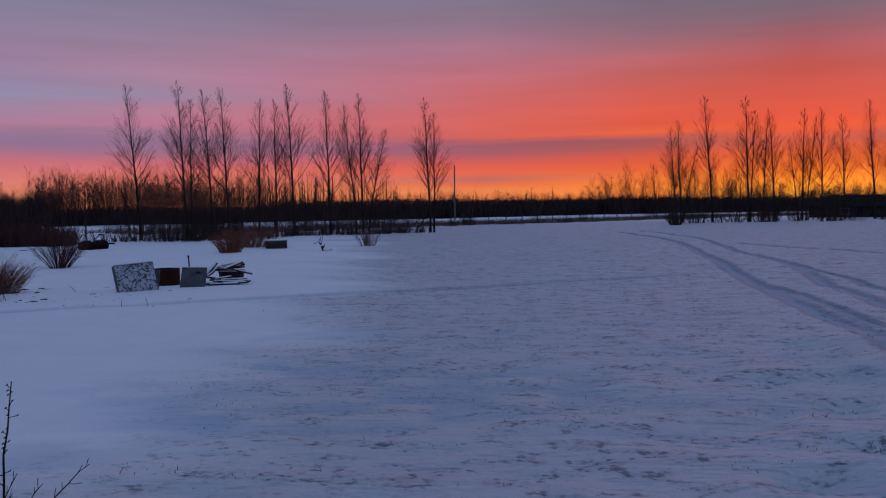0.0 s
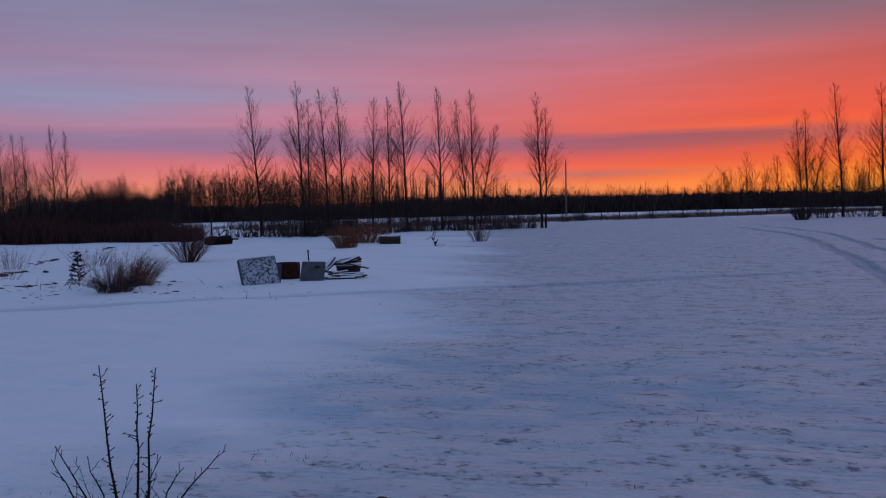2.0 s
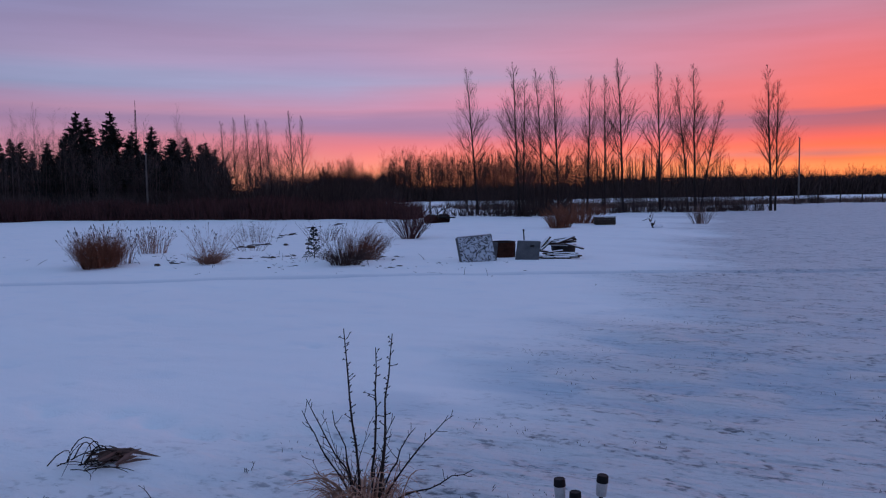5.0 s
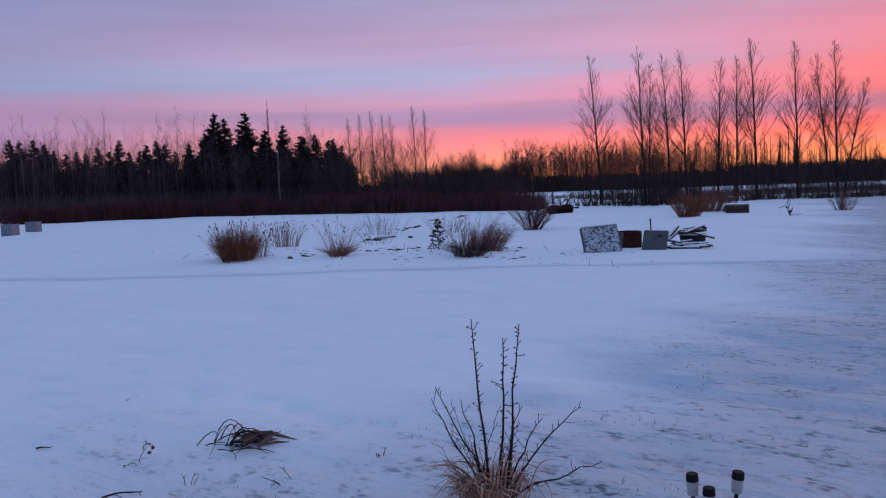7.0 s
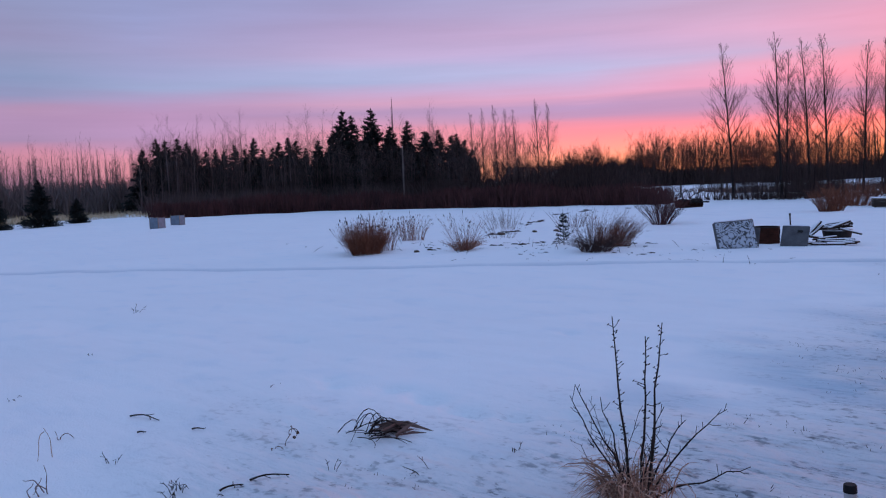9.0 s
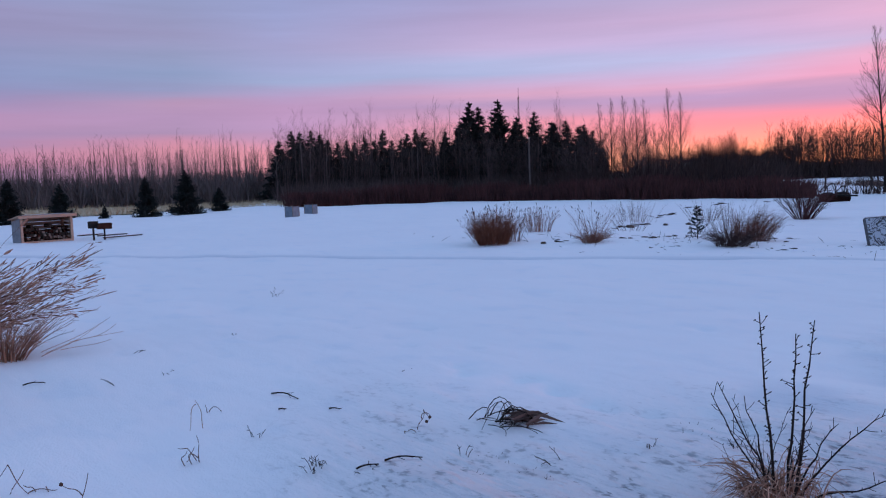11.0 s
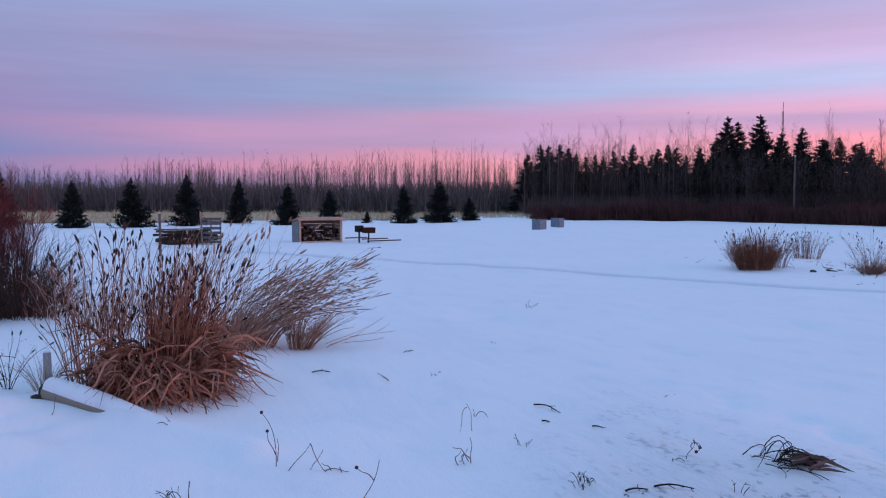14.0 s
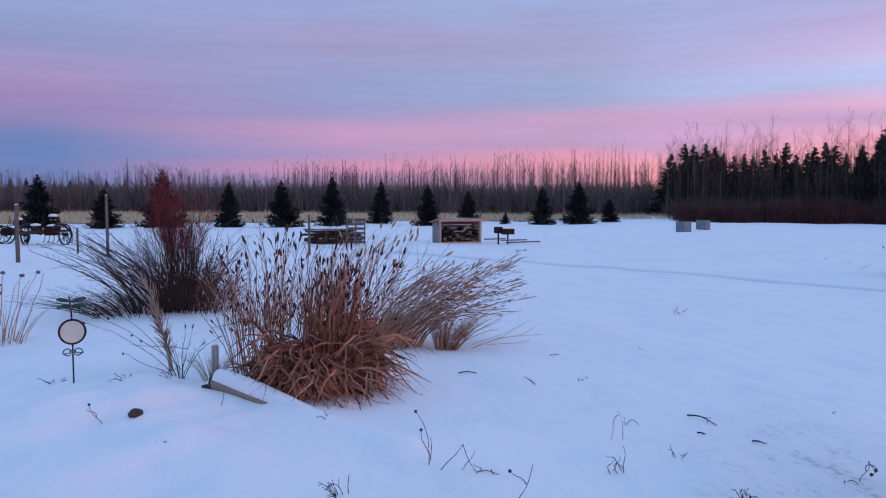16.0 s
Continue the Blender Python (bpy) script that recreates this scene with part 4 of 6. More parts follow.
# planted bank
shrub("dried_grass_clump", "rusty brown clump of dry upright perennials", "dry plant", -16.35, 15.1, 71, 380, .98, .62, M_RUSTD, .006, 9, .3, .42, twl=.17, dome=.3)
shrub("dried_grass_clump", "grey brown upright dry perennials with seed heads", "dry plant", -16.85, 15.75, 170, 300, 1.12, .4, M_RUSTB, .006, 8, .3, .7, twl=.1, seeds=90, dome=.25)
shrub("dried_grass_clump", "smaller brown clump of dry perennials behind", "dry plant", -18.6, 19.4, 72, 120, .95, .35, M_RUSTB, .006, 6, .3, .45, twl=.12, seeds=60, dome=.2)
shrub("dried_shrub", "low sprawling brown dry perennial in snow", "dry plant", -14.2, 16.7, 73, 210, .42, .85, M_RUSTB, .005, 8, .7, .22, lean=(.1, .1), dome=.35)
shrub("dried_shrub", "sparse tall grey stalks above brown plant", "dry plant", -14.3, 16.9, 74, 40, 1.05, .8, M_RUSTB, .006, 9, .3, .25, seeds=20)
shrub("dried_shrub", "mounded brown dry shrub half under snow", "dry plant", -10.45, 17.4, 75, 260, .55, .9, M_BRUSH, .007, 6, 1.0, .4, dome=.3)
shrub("dried_grass_clump", "rust coloured dry grass above a shrub", "dry plant", -10.8, 18.9, 76, 260, .9, .5, M_RUSTD, .006, 7, .35, .45, lean=(.3, .05), dome=.25)
shrub("dried_shrub", "thin grey dry stems behind rust grass", "dry plant", -11.3, 18.7, 77, 46, 1.1, .75, M_GREYB, .006, 10, .35, .4)
shrub("dried_shrub", "sparse grey dry stalks standing in snow", "dry plant", -19.1, 25.5, 78, 46, .95, .6, M_GREYB, .006, 10, .35, .8)
shrub("dried_shrub", "sparse grey dry stalks along garden row", "dry plant", -17.0, 27.0, 79, 40, .75, .6, M_GREYB, .008, 5, .3, .6)
shrub("dried_shrub", "faint thin dry stalks along garden row", "dry plant", -16.2, 21.2, 80, 26, .6, .5, M_GREYB, .006, 4, .3, .4)
shrub("dogwood_bush", "rounded dark red dogwood bush with bare stems", "bush", -14.0, 28.6, 81, 84, 1.65, 1.75, M_HEDGE, .014, 10, .12, .32, twl=.2, dome=.3)
shrub("dried_grass_clump", "rusty dry grass clump near wooden crate", "dry plant", -10.4, 38.3, 82, 200, 1.1, .75, M_RUSTD, .012, 6, .3, .5)
shrub("dried_grass_clump", "tall rusty dry grass before the fence", "dry plant", -11.0, 44.8, 83, 240, 1.35, 1.5, M_RUSTD, .014, 6, .3, 1.0)
shrub("dried_shrub", "grey bare shrub before the poplars", "bush", -4.4, 45.0, 84, 60, 1.1, .8, M_GREYB, .014, 6, .3, .4)
shrub("dried_shrub", "bare dark shrub at snowy field edge", "bush", 24.4, 84.0, 85, 80, 2.0, 1.6, M_WOODS, .03, 7, .3, .6)
for i in range(13):
    xx, yy = 27 + i * 3.1, 92.4 + max(0, i - 3) * 1.35
    w_ = math.sin(i * 2.1) + .6 * math.sin(i * 5.3)
    shrub("dried_shrub", "bare dark shrub under far poplars", "bush", xx + .9 * math.sin(i * 4.4), yy, 90 + i, int(46 + 16 * w_), 2.3 + .6 * w_, 1.7 - .4 * w_, M_WOODS, .026, 10, .45, .9, twl=.22, group="shrubs under far poplars", dome=.4)


for i in range(11):
    s_ = i / 10
    shrub("dried_shrub", "small dark shrub along the wire fence", "bush", 1 + 34 * s_ + 1.5 * math.sin(i * 5), 92 + 37 * s_ + 1.2 * math.sin(i * 3), 130 + i, int(52 + 20 * math.sin(i * 1.7)), 1.05 + .5 * math.sin(i * 2.3), 1.5 + .6 * math.sin(i * 3.7), M_WOODS, .016, 8, .35, .9 + .4 * math.sin(i * 4.1), twl=.25, group="shrubs along the fence", dome=.4)


def clod(x, y, s, seed):
    """A broken lump of frozen soil that shows through the snow."""
    r = random.Random(seed)
    bm = bmesh.new()
    bmesh.ops.create_icosphere(bm, subdivisions=3, radius=s)
    long = r.uniform(1.2, 2.6)
    for v in bm.verts:
        v.co *= 1 + .55 * noise.noise(v.co / s * 1.4 + Vector((seed * 1.7, 0, 0))) + .25 * noise.noise(v.co / s * 3.4 + Vector((0, seed, 0)))
        v.co = Vector((v.co.x * long, v.co.y, v.co.z * .42))
    ob = part("soil_clod", bm, M_SOIL, None, "", pose(x, y, gz(x, y) - .06 * s, r.uniform(-12, 12), r.uniform(-12, 12), r.gauss(25, 40)))
    tagged(ob, "dark lump of frozen garden soil in snow", "soil clod", "frozen clods on the bank")


def bank_rows():
    """Lines of turned soil along the old garden rows."""
    r = random.Random(12)
    k = 0
    for ax, ay, bx, by, n, size in ((-17.2, 22.3, -18.1, 24.4, 13, .17), (-19.5, 27.6, -21.2, 31.2, 10, .16), (-22.8, 35.5, -23.6, 40.5, 5, .2), (-22.3, 41, -23.3, 44.6, 3, .2),
                                    (-14.0, 18.3, -13.4, 20.2, 14, .12), (-11.5, 20.4, -10.1, 19.4, 14, .14), (-15.7, 16.9, -15.1, 16.6, 4, .13), (-12.1, 16.4, -11.5, 16.2, 3, .07), (-9.9, 17.0, -8.6, 17.4, 4, .09)):
        for i in range(n):
            f = (i + r.random()) / n
            clod(ax + (bx - ax) * f + r.gauss(0, .22), ay + (by - ay) * f + r.gauss(0, .3), size * r.uniform(.25, .6), k)
            k += 1


bank_rows()


def spruceling(x, y):
    """A thin young spruce with few whorls."""
    t = thing("spruce_sapling", "thin young spruce sapling with sparse whorls", "sapling", x, y, gz(x, y) - .02)
    r = np.random.default_rng(8)
    tp, tr = trunk_path(0, 0, 0, .9, (0, 0), .014, 6, r)
    part("trunk", mesh_of("trunk", [tubes(tp, tr, 6)], M_BARK), None, t)
    b, br = shoots(tp, tr, 46, .08, .98, 78, lambda u: .36 * (1.08 - u), .1, 4, .6, r)
    q, _ = shoots(b, br, 12, .15, 1, 45, lambda u: .06 + 0 * u, 0, 2, .5, r)
    part("branch_mass", mesh_of("branch_mass", [tubes(b, np.maximum(br, .003), 3), strips(q, np.tile((.028, .008), (len(q), 1)))], M_NEEDLE), None, t)


spruceling(-12.2, 18.7)


def messy(n, R, reach, up, r, tufts=24, k=8, lean=(0, 0), drape=.5, kink=.012):
    """Dead blades in tufts that arch over, curl and cross one another."""
    i = r.integers(0, tufts, n)
    ta = r.uniform(0, 2 * math.pi, tufts)
    tq = R * r.random(tufts) ** .5
    a = ta[i] + r.normal(0, .55, n)
    s = np.linspace(0, 1, k)
    head = a[:, None] + r.normal(0, 1.4, (n, 1)) * s ** 1.5
    size = (r.uniform(.55, 1.15, tufts)[i] * r.uniform(.35, 1.1, n))[:, None]
    step = np.stack((np.cos(head), np.sin(head)), -1) * (reach * size / (k - 1) * (.35 + 1.3 * s))[..., None]
    p = np.zeros((n, k, 3))
    p[..., :2] = np.cumsum(step, 1)
    p[..., :2] += (np.stack((np.cos(ta), np.sin(ta)), -1) * tq[:, None])[i][:, None] + r.normal(0, R * .13, (n, 1, 2))
    p[..., :2] += np.array(lean) * (s ** 1.5)[None, :, None]
    fall = r.uniform(drape, 1.3, (n, 1))
    p[..., 2] = np.maximum(up * size * (2.6 * s - 2.3 * fall * s ** 2), .012 + .02 * r.random((n, 1)))
    p[..., 2] += .02 * r.random((n, 1))
    return p + np.cumsum(r.normal(0, kink, p.shape), 1) * s[:, None]


def heads(p, pick, size, r):
    """Spindle seed heads on the tips of stems, leaning as the stem does."""
    e, w = p[pick, -1], unit(p[pick, -1] - p[pick, -2]) * size * r.uniform(.7, 1.3, (len(pick), 1))
    return tubes(np.stack((e - w * .7, e - w * .1, e + w * .5, e + w), 1), np.tile((.16, .26, .21, .05), (len(pick), 1)) * size, 5)


def rusty_clump():
    """Tall ornamental grass: dense upright stems, sparse ones beside them with dark heads, a skirt of fallen broad blades."""
    x, y = -8.72, -.1
    r = np.random.default_rng(101)
    t = thing("ornamental_grass", "tall rust brown dry grass with dark seed heads", "dry grass", x, y, gz(x, y) - .03)
    core = fan(230, 1.42, .16, r, .25, .24, 7, (.02, .12), .55) + np.array((0, .10, 0))
    side = fan(62, 1.68, .34, r, .25, .30, 7, (.03, .02), .5) + np.array((-.1, -.50, 0))
    back = fan(60, 1.5, .3, r, .25, .3, 7, (0, .28), .55) + np.array((-.2, .25, 0))
    p = np.concatenate((core, side, back))
    n = len(p)
    rad = np.outer(.0056 * r.uniform(.6, 1.15, n), np.linspace(1, .45, 7))
    part("stem_mass", mesh_of("stem_mass", [tubes(p, rad, 4)], M_RUSTG), None, t)
    pick = np.concatenate((r.choice(230, 60, replace=False), 230 + r.choice(122, 78, replace=False)))
    part("seed_head_mass", mesh_of("seed_head_mass", [heads(p, pick, .045, r)], M_SEED), None, t, "dark brown seed heads")
    q, qr = shoots(p[200:], rad[200:], 6, .4, .98, 26, lambda u: .15 + 0 * u, .1, 4, .6, r)
    part("seed_head_mass", mesh_of("seed_head_mass", [heads(q, r.choice(len(q), 300, replace=False), .034, r)], M_SEED), None, t, "small dark side heads")
    part("side_stem_mass", mesh_of("side_stem_mass", [tubes(q, np.maximum(qr, .002), 3)], M_RUSTG), None, t)
    n = 1350
    b = messy(n, .48, .55, .50, r, 46, 9, (.03, .06), .7, .034)
    b[:560] += np.stack((np.zeros(560), np.zeros(560), r.uniform(.03, .36, 560)), -1)[:, None] * np.linspace(1, .45, 9)[:, None]
    part("blade_mass", mesh_of("blade_mass", [strips(b, np.outer(r.uniform(.014, .034, n), (.7, 1, 1, 1, 1, .9, .75, .5, .12)))], M_RUSTG), None, t, "bent rust brown leaf blades")
    # pale blades stand in for highlights where light catches the brown ones
    m = 260
    c = messy(m, .44, .50, .42, r, 30, 7, (.10, .05), .75, .03)
    part("blade_mass", mesh_of("blade_mass", [strips(c, np.outer(r.uniform(.012, .026, m), (.7, 1, 1, 1, .8, .5, .1)))], M_PALE), None, t, "pale blades added as highlights among the brown")


rusty_clump()


def golden_clump():
    """Tan grass blown over to one side, with loose plumes."""
    x, y = -11.0, 1.0
    r = np.random.default_rng(102)
    t = thing("wind_bent_grass", "tan dry plume grass bent over by wind", "dry grass", x, y, gz(x, y) - .03)
    n = 130
    p = fan(n, 1.28, .42, r, .3, .4, 8, (.3, .85), .55)
    lean = r.uniform(.2, 1.0, n)
    s = np.linspace(0, 1, 8)
    p[..., 1] += (lean[:, None] * .75 * s ** 1.7)
    p[..., 2] -= lean[:, None] * .30 * s ** 2.2
    rad = np.outer(.0042 * r.uniform(.6, 1.1, n), np.linspace(1, .4, 8))
    part("stem_mass", mesh_of("stem_mass", [tubes(p, rad, 4)], M_TAN), None, t)
    q, qr = shoots(p, rad, 6, .55, 1.0, 24, lambda u: .15 + 0 * u, -.05, 4, .6, r)
    part("plume_mass", mesh_of("plume_mass", [tubes(q, np.maximum(qr, .003), 3)], M_TAN), None, t, "wispy tan plumes")
    pick = r.choice(n, 90, replace=False)
    e, w = p[pick, -1], unit(p[pick, -1] - p[pick, -3]) * .12
    hp = np.stack((e - w, e - w * .3, e + w * .3, e + w), 1)
    part("seed_head_mass", mesh_of("seed_head_mass", [tubes(hp, np.tile((.003, .007, .006, .002), (90, 1)), 4)], M_TAN), None, t, "grey brown plume heads")
    part("seed_head_mass", mesh_of("seed_head_mass", [heads(q, r.choice(len(q), 420, replace=False), .03, r)], M_RUSTB), None, t, "small brown florets")
    up = fan(26, 1.75, .4, r, .3, .35, 8, (.1, .45), .7)
    part("stem_mass", mesh_of("stem_mass", [tubes(up, np.outer(np.full(26, .0042), np.linspace(1, .4, 8)), 4), heads(up, np.arange(26), .06, r)], M_TAN), None, t, "a few taller stalks")
    m = 420
    b = fan(m, .6, .5, r, .6, .5, 5, (0, .3))
    part("blade_mass", mesh_of("blade_mass", [strips(b, np.outer(r.uniform(.008, .016, m), (1, 1, .8, .6, .1)))], M_TAN), None, t)


golden_clump()
shrub("wind_bent_grass", "sparse tall tan stalks beyond the rust grass", "dry grass", -12.4, .2, 103, 46, 1.75, .5, M_TAN, .006, 6, .25, .5, (.1, .7), .1)
shrub("dried_shrub", "dense dark brown shrub spreading over snow", "bush", -15.0, -1.9, 104, 120, 1.7, 1.0, M_BRUSH, .010, 10, .4, .42, twl=.17, dome=.25)
shrub("dried_shrub", "drooping brown brush round a dark shrub", "bush", -14.8, -1.6, 171, 190, 1.0, .95, M_BRUSH, .006, 9, .75, .5, (.1, .1), .2, dome=.35)
shrub("dogwood_bush", "dark red twiggy top of upright shrub", "bush", -15.2, -2.05, 105, 46, 2.5, .30, M_BRUSH, .009, 60, .2, .3, twl=.10, dome=.2, tips=M_RED, tips_from=.58)
shrub("dried_shrub", "brown dry stems bowed low across snow", "dry plant", -15.1, -2.35, 106, 58, 1.6, .6, M_BRUSH, .013, 7, .35, .5, (0, -1.6), .13)
shrub("dried_shrub", "tangled brown brush lying on snow", "dry plant", -14.8, -2.7, 107, 190, .5, 1.15, M_BRUSH, .007, 6, .6, .7, (0, -.5), .25)
shrub("dried_shrub", "low dry stems behind the rust grass", "dry plant", -12.9, -.6, 108, 90, .85, .7, M_TAN, .006, 5, .4, .4)
shrub("dried_shrub", "brown tangle at foot of bent grass", "dry plant", -10.6, 1.75, 109, 110, .6, .5, M_TAN, .006, 6, .45, .15, (.05, .3))
# pale stem like a bare little tree, and thin branching weeds beside it
shrub("dead_sapling", "pale dead sapling with short stubby side twigs", "dry plant", -9.75, -1.6, 110, 2, 1.25, .06, M_PALE, .022, 60, .2, .03, (0, -.42), .12)
shrub("dried_weed", "thin dark weed with drooping seed pods", "dry plant", -9.55, -1.5, 111, 9, .75, .85, M_DRY, .005, 5, .55, .05, (0, -.2), .14, seeds=9)
shrub("dried_weed", "low tangle of dry weeds by log edge", "dry plant", -9.4, -1.15, 112, 40, .42, .35, M_PALE, .004, 5, .5, .1)


def allium(x, y, seed):
    r = np.random.default_rng(seed)
    t = thing("dried_allium", "pale dry stalks with round seed heads", "dry plant", x, y, gz(x, y) - .02)
    n = 15
    p = fan(n, 1.08, .45, r, .25, .35, 6, (0, .12), .7)
    part("stalk_mass", mesh_of("stalk_mass", [tubes(p, np.outer(np.full(n, .007), np.linspace(1, .6, 6)), 5)], M_PALE), None, t)
    lv = fan(46, .6, .4, r, .5, .35, 5)
    part("leaf_mass", mesh_of("leaf_mass", [strips(lv, np.outer(np.full(46, .014), (1, 1, .8, .6, .1)))], M_PALE), None, t)
    for i in range(n):
        if i % 2 == 0:
            bm = bmesh.new()
            bmesh.ops.create_icosphere(bm, subdivisions=2, radius=.032)
            for v in bm.verts:
                v.co *= 1 + .25 * r.normal()
                v.co.z *= .75
            part("seed_head", bm, M_GREYB, t, "round dry seed head", pose(*p[i, -1]))


allium(-12.4, -4.1, 120)


def twig_bush():
    """Bare young bush close by: three straight thorny shoots, bowed side branches, dry grass at its foot."""
    x, y = -2.535, 3.90
    r = np.random.default_rng(130)
    t = thing("thorny_shrub", "bare thorny shrub with three upright shoots", "shrub", x, y, gz(x, y) - .02)
    ux, uy = .866, .50     # across the view
    k = 9
    s = np.linspace(0, 1, k)

    def branch(u0, u1, h, bow, r0, deep=0.0, droop=0.0):
        p = np.zeros((k, 3))
        u = u0 + (u1 - u0) * (s * (1 - bow) + bow * s ** 2)
        p[:, 0], p[:, 1] = u * ux - deep * s * uy, u * uy + deep * s * ux
        p[:, 2] = h * (s + droop * (s - s ** 2))
        p += np.cumsum(r.normal(0, .0065 if abs(u1) < .17 else .012, p.shape), 0)
        return p, r0 * (1 - .72 * s)

    for u0, u1, h, deep in ((-.03, -.10, 1.13, .02), (.03, .055, 1.02, -.06), (.06, .165, 1.08, .05)):
        p, rad = branch(u0, u1, h, .1, .0095, deep)
        sh = part("shoot", mesh_of("shoot", [tubes(p[None], rad[None], 6)], M_DRY), None, t)
        q, qr = shoots(p[None], rad[None], 56, .2, .97, 66, lambda v: .006 + .045 * r.random(v.shape) ** 2 + .05 * (r.random(v.shape) > .93), .1, 3, .8, r)
        keep = r.random(len(q)) < .66
        q, qr = q[keep], qr[keep]
        e = q[:, -1]
        kn = np.stack((e - .004, e, e + .005), 1)
        part("spur_mass", mesh_of("spur_mass", [tubes(q, np.maximum(qr, .0022), 3), tubes(kn, np.tile((.0018, .0040, .0018), (len(e), 1)), 4)], M_DRY), None, sh)
    for u0, u1, h, bow, droop, deep in ((-.02, -.42, .56, -.2, .25, .1), (-.03, -.30, .74, .1, .1, -.1), (.05, .52, .50, -.1, .5, .12), (.06, .58, .30, -.3, .5, -.1), (.02, .2, .62, .2, 0, .2), (-.01, -.18, .6, .1, 0, .15), (.04, .3, .42, 0, .3, .1)):
        p, rad = branch(u0, u1, h, bow, .0075, deep, droop)
        sh = part("side_branch", mesh_of("side_branch", [tubes(p[None], rad[None], 5)], M_DRY), None, t)
        q, qr = shoots(p[None], rad[None], 12, .25, .98, 52, lambda v: .016 + .09 * r.random(v.shape) ** 2, .25, 3, .7, r)
        part("spur_mass", mesh_of("spur_mass", [tubes(q, np.maximum(qr, .0022), 3)], M_DRY), None, sh)
    for i in range(7):     # thin suckers round the foot
        p, rad = branch(r.normal(0, .07), r.normal(0, .16), r.uniform(.3, .72), r.uniform(-.2, .3), .0042, r.normal(0, .12), r.uniform(0, .3))
        sh = part("sucker", mesh_of("sucker", [tubes(p[None], rad[None], 4)], M_DRY), None, t)
        q, qr = shoots(p[None], rad[None], 8, .3, .98, 50, lambda v: .012 + .05 * r.random(v.shape) ** 2, .2, 3, .6, r)
        part("spur_mass", mesh_of("spur_mass", [tubes(q, np.maximum(qr, .0018), 3)], M_DRY), None, sh)
    n = 420
    g = messy(n, .17, .27, .27, r, 22, 8, (-.03, -.02), .6)
    part("dry_grass", mesh_of("dry_grass", [strips(g, np.outer(r.uniform(.004, .010, n), (.8, 1, 1, 1, .9, .8, .6, .1)))], M_TAN), None, t, "tan dry grass at its foot")


twig_bush()


def fallen_stalks():
    """A flattened heap of dead leaves and stalks poking out of snow."""
    x, y = -4.72, 3.98
    r = np.random.default_rng(140)
    t = thing("fallen_stalks", "flattened heap of dead stalks and leaves", "dry plant", x, y, gz(x, y) - .01)
    n, k = 24, 7
    s = np.linspace(0, 1, k)
    a0 = r.normal(.62, .35, n)
    st = np.stack((r.normal(-.07, .10, n), r.normal(-.05, .06, n)), -1)
    ln = r.uniform(.12, .36, n)
    p = np.zeros((n, k, 3))
    ang = a0[:, None] + r.normal(0, .5, (n, 1)) * s
    p[..., :2] = st[:, None] + np.stack((np.cos(ang), np.sin(ang)), -1) * (ln[:, None] * (s - .3))[..., None]
    p[..., 2] = .02 + r.uniform(.0, .17, (n, 1)) * np.sin(math.pi * s) ** .8
    part("stalk_mass", mesh_of("stalk_mass", [tubes(p, np.outer(r.uniform(.003, .006, n), np.linspace(1, .5, k)), 4)], M_DRY), None, t)
    m = 46
    e = np.stack((r.normal(.12, .07, m), r.normal(.08, .05, m), r.uniform(.02, .08, m)), -1)
    w = np.stack((r.normal(.06, .04, m), r.normal(.04, .04, m), r.normal(0, .02, m)), -1)
    part("leaf_mass", mesh_of("leaf_mass", [strips(np.stack((e - w, e + (0, 0, .012), e + w), 1), np.tile((.008, .026, .005), (m, 1)))], M_GREYB), None, t, "curled dead leaves")


fallen_stalks()


def weed(x, y, seed, n, h, spread, material=None):
    r = np.random.default_rng(seed)
    t = thing("dried_weed", "thin dry weed stems poking through snow", "dry plant", x, y, gz(x, y) - .02, 0, "dry weeds in the snow")
    p = fan(n, h, spread, r, .5, .07, 6, (r.normal(0, .06), r.normal(0, .06)), .5)
    bent = r.random(n) < .4
    p[bent, 4:, 2] -= h * np.array((.12, .42))
    p[..., 2] = np.maximum(p[..., 2], 0)
    rad = np.outer(np.full(n, .0034), np.linspace(1, .55, 6))
    q, qr = shoots(p, rad, 2, .4, .95, 40, lambda u: h * .28 + 0 * u, -.1, 3, .7, r)
    part("stem_mass", mesh_of("stem_mass", [tubes(p, rad, 4), tubes(q, np.maximum(qr, .002), 3)], material or M_DRY), None, t)


for i, (x, y, n, h, s) in enumerate(((-5.93, 2.42, 4, .11, .06), (-5.04, 2.45, 7, .12, .12), (-4.97, 2.38, 6, .14, .1), (-4.76, 2.61, 4, .07, .1), (-4.52, 3.3, 3, .12, .1), (-9.81, 2.86, 3, .06, .05), (-8.56, 2.76, 3, .07, .06),
                                     (-8.52, 2.25, 3, .1, .04), (-5.83, -.17, 7, .17, .08), (-5.6, -.1, 3, .08, .12), (-8.4, .33, 3, .12, .14), (-8.1, .25, 3, .16, .06), (-7.3, -.1, 2, .06, .06), (-9.0, -1.6, 4, .12, .2), (-12.7, 6.3, 4, .16, .1),
                                     (-9.9, 4.2, 3, .06, .06), (-6.6, 4.4, 3, .05, .08), (-3.9, 3.6, 3, .1, .06), (-3.6, 4.2, 3, .12, .06), (-3.2, 4.6, 4, .1, .08), (-8.9, -1.95, 5, .08, .16), (-9.5, -2.75, 8, .07, .18), (-6.9, -1.4, 2, .05, .06))):
    weed(x, y, 200 + i, n, h, s)


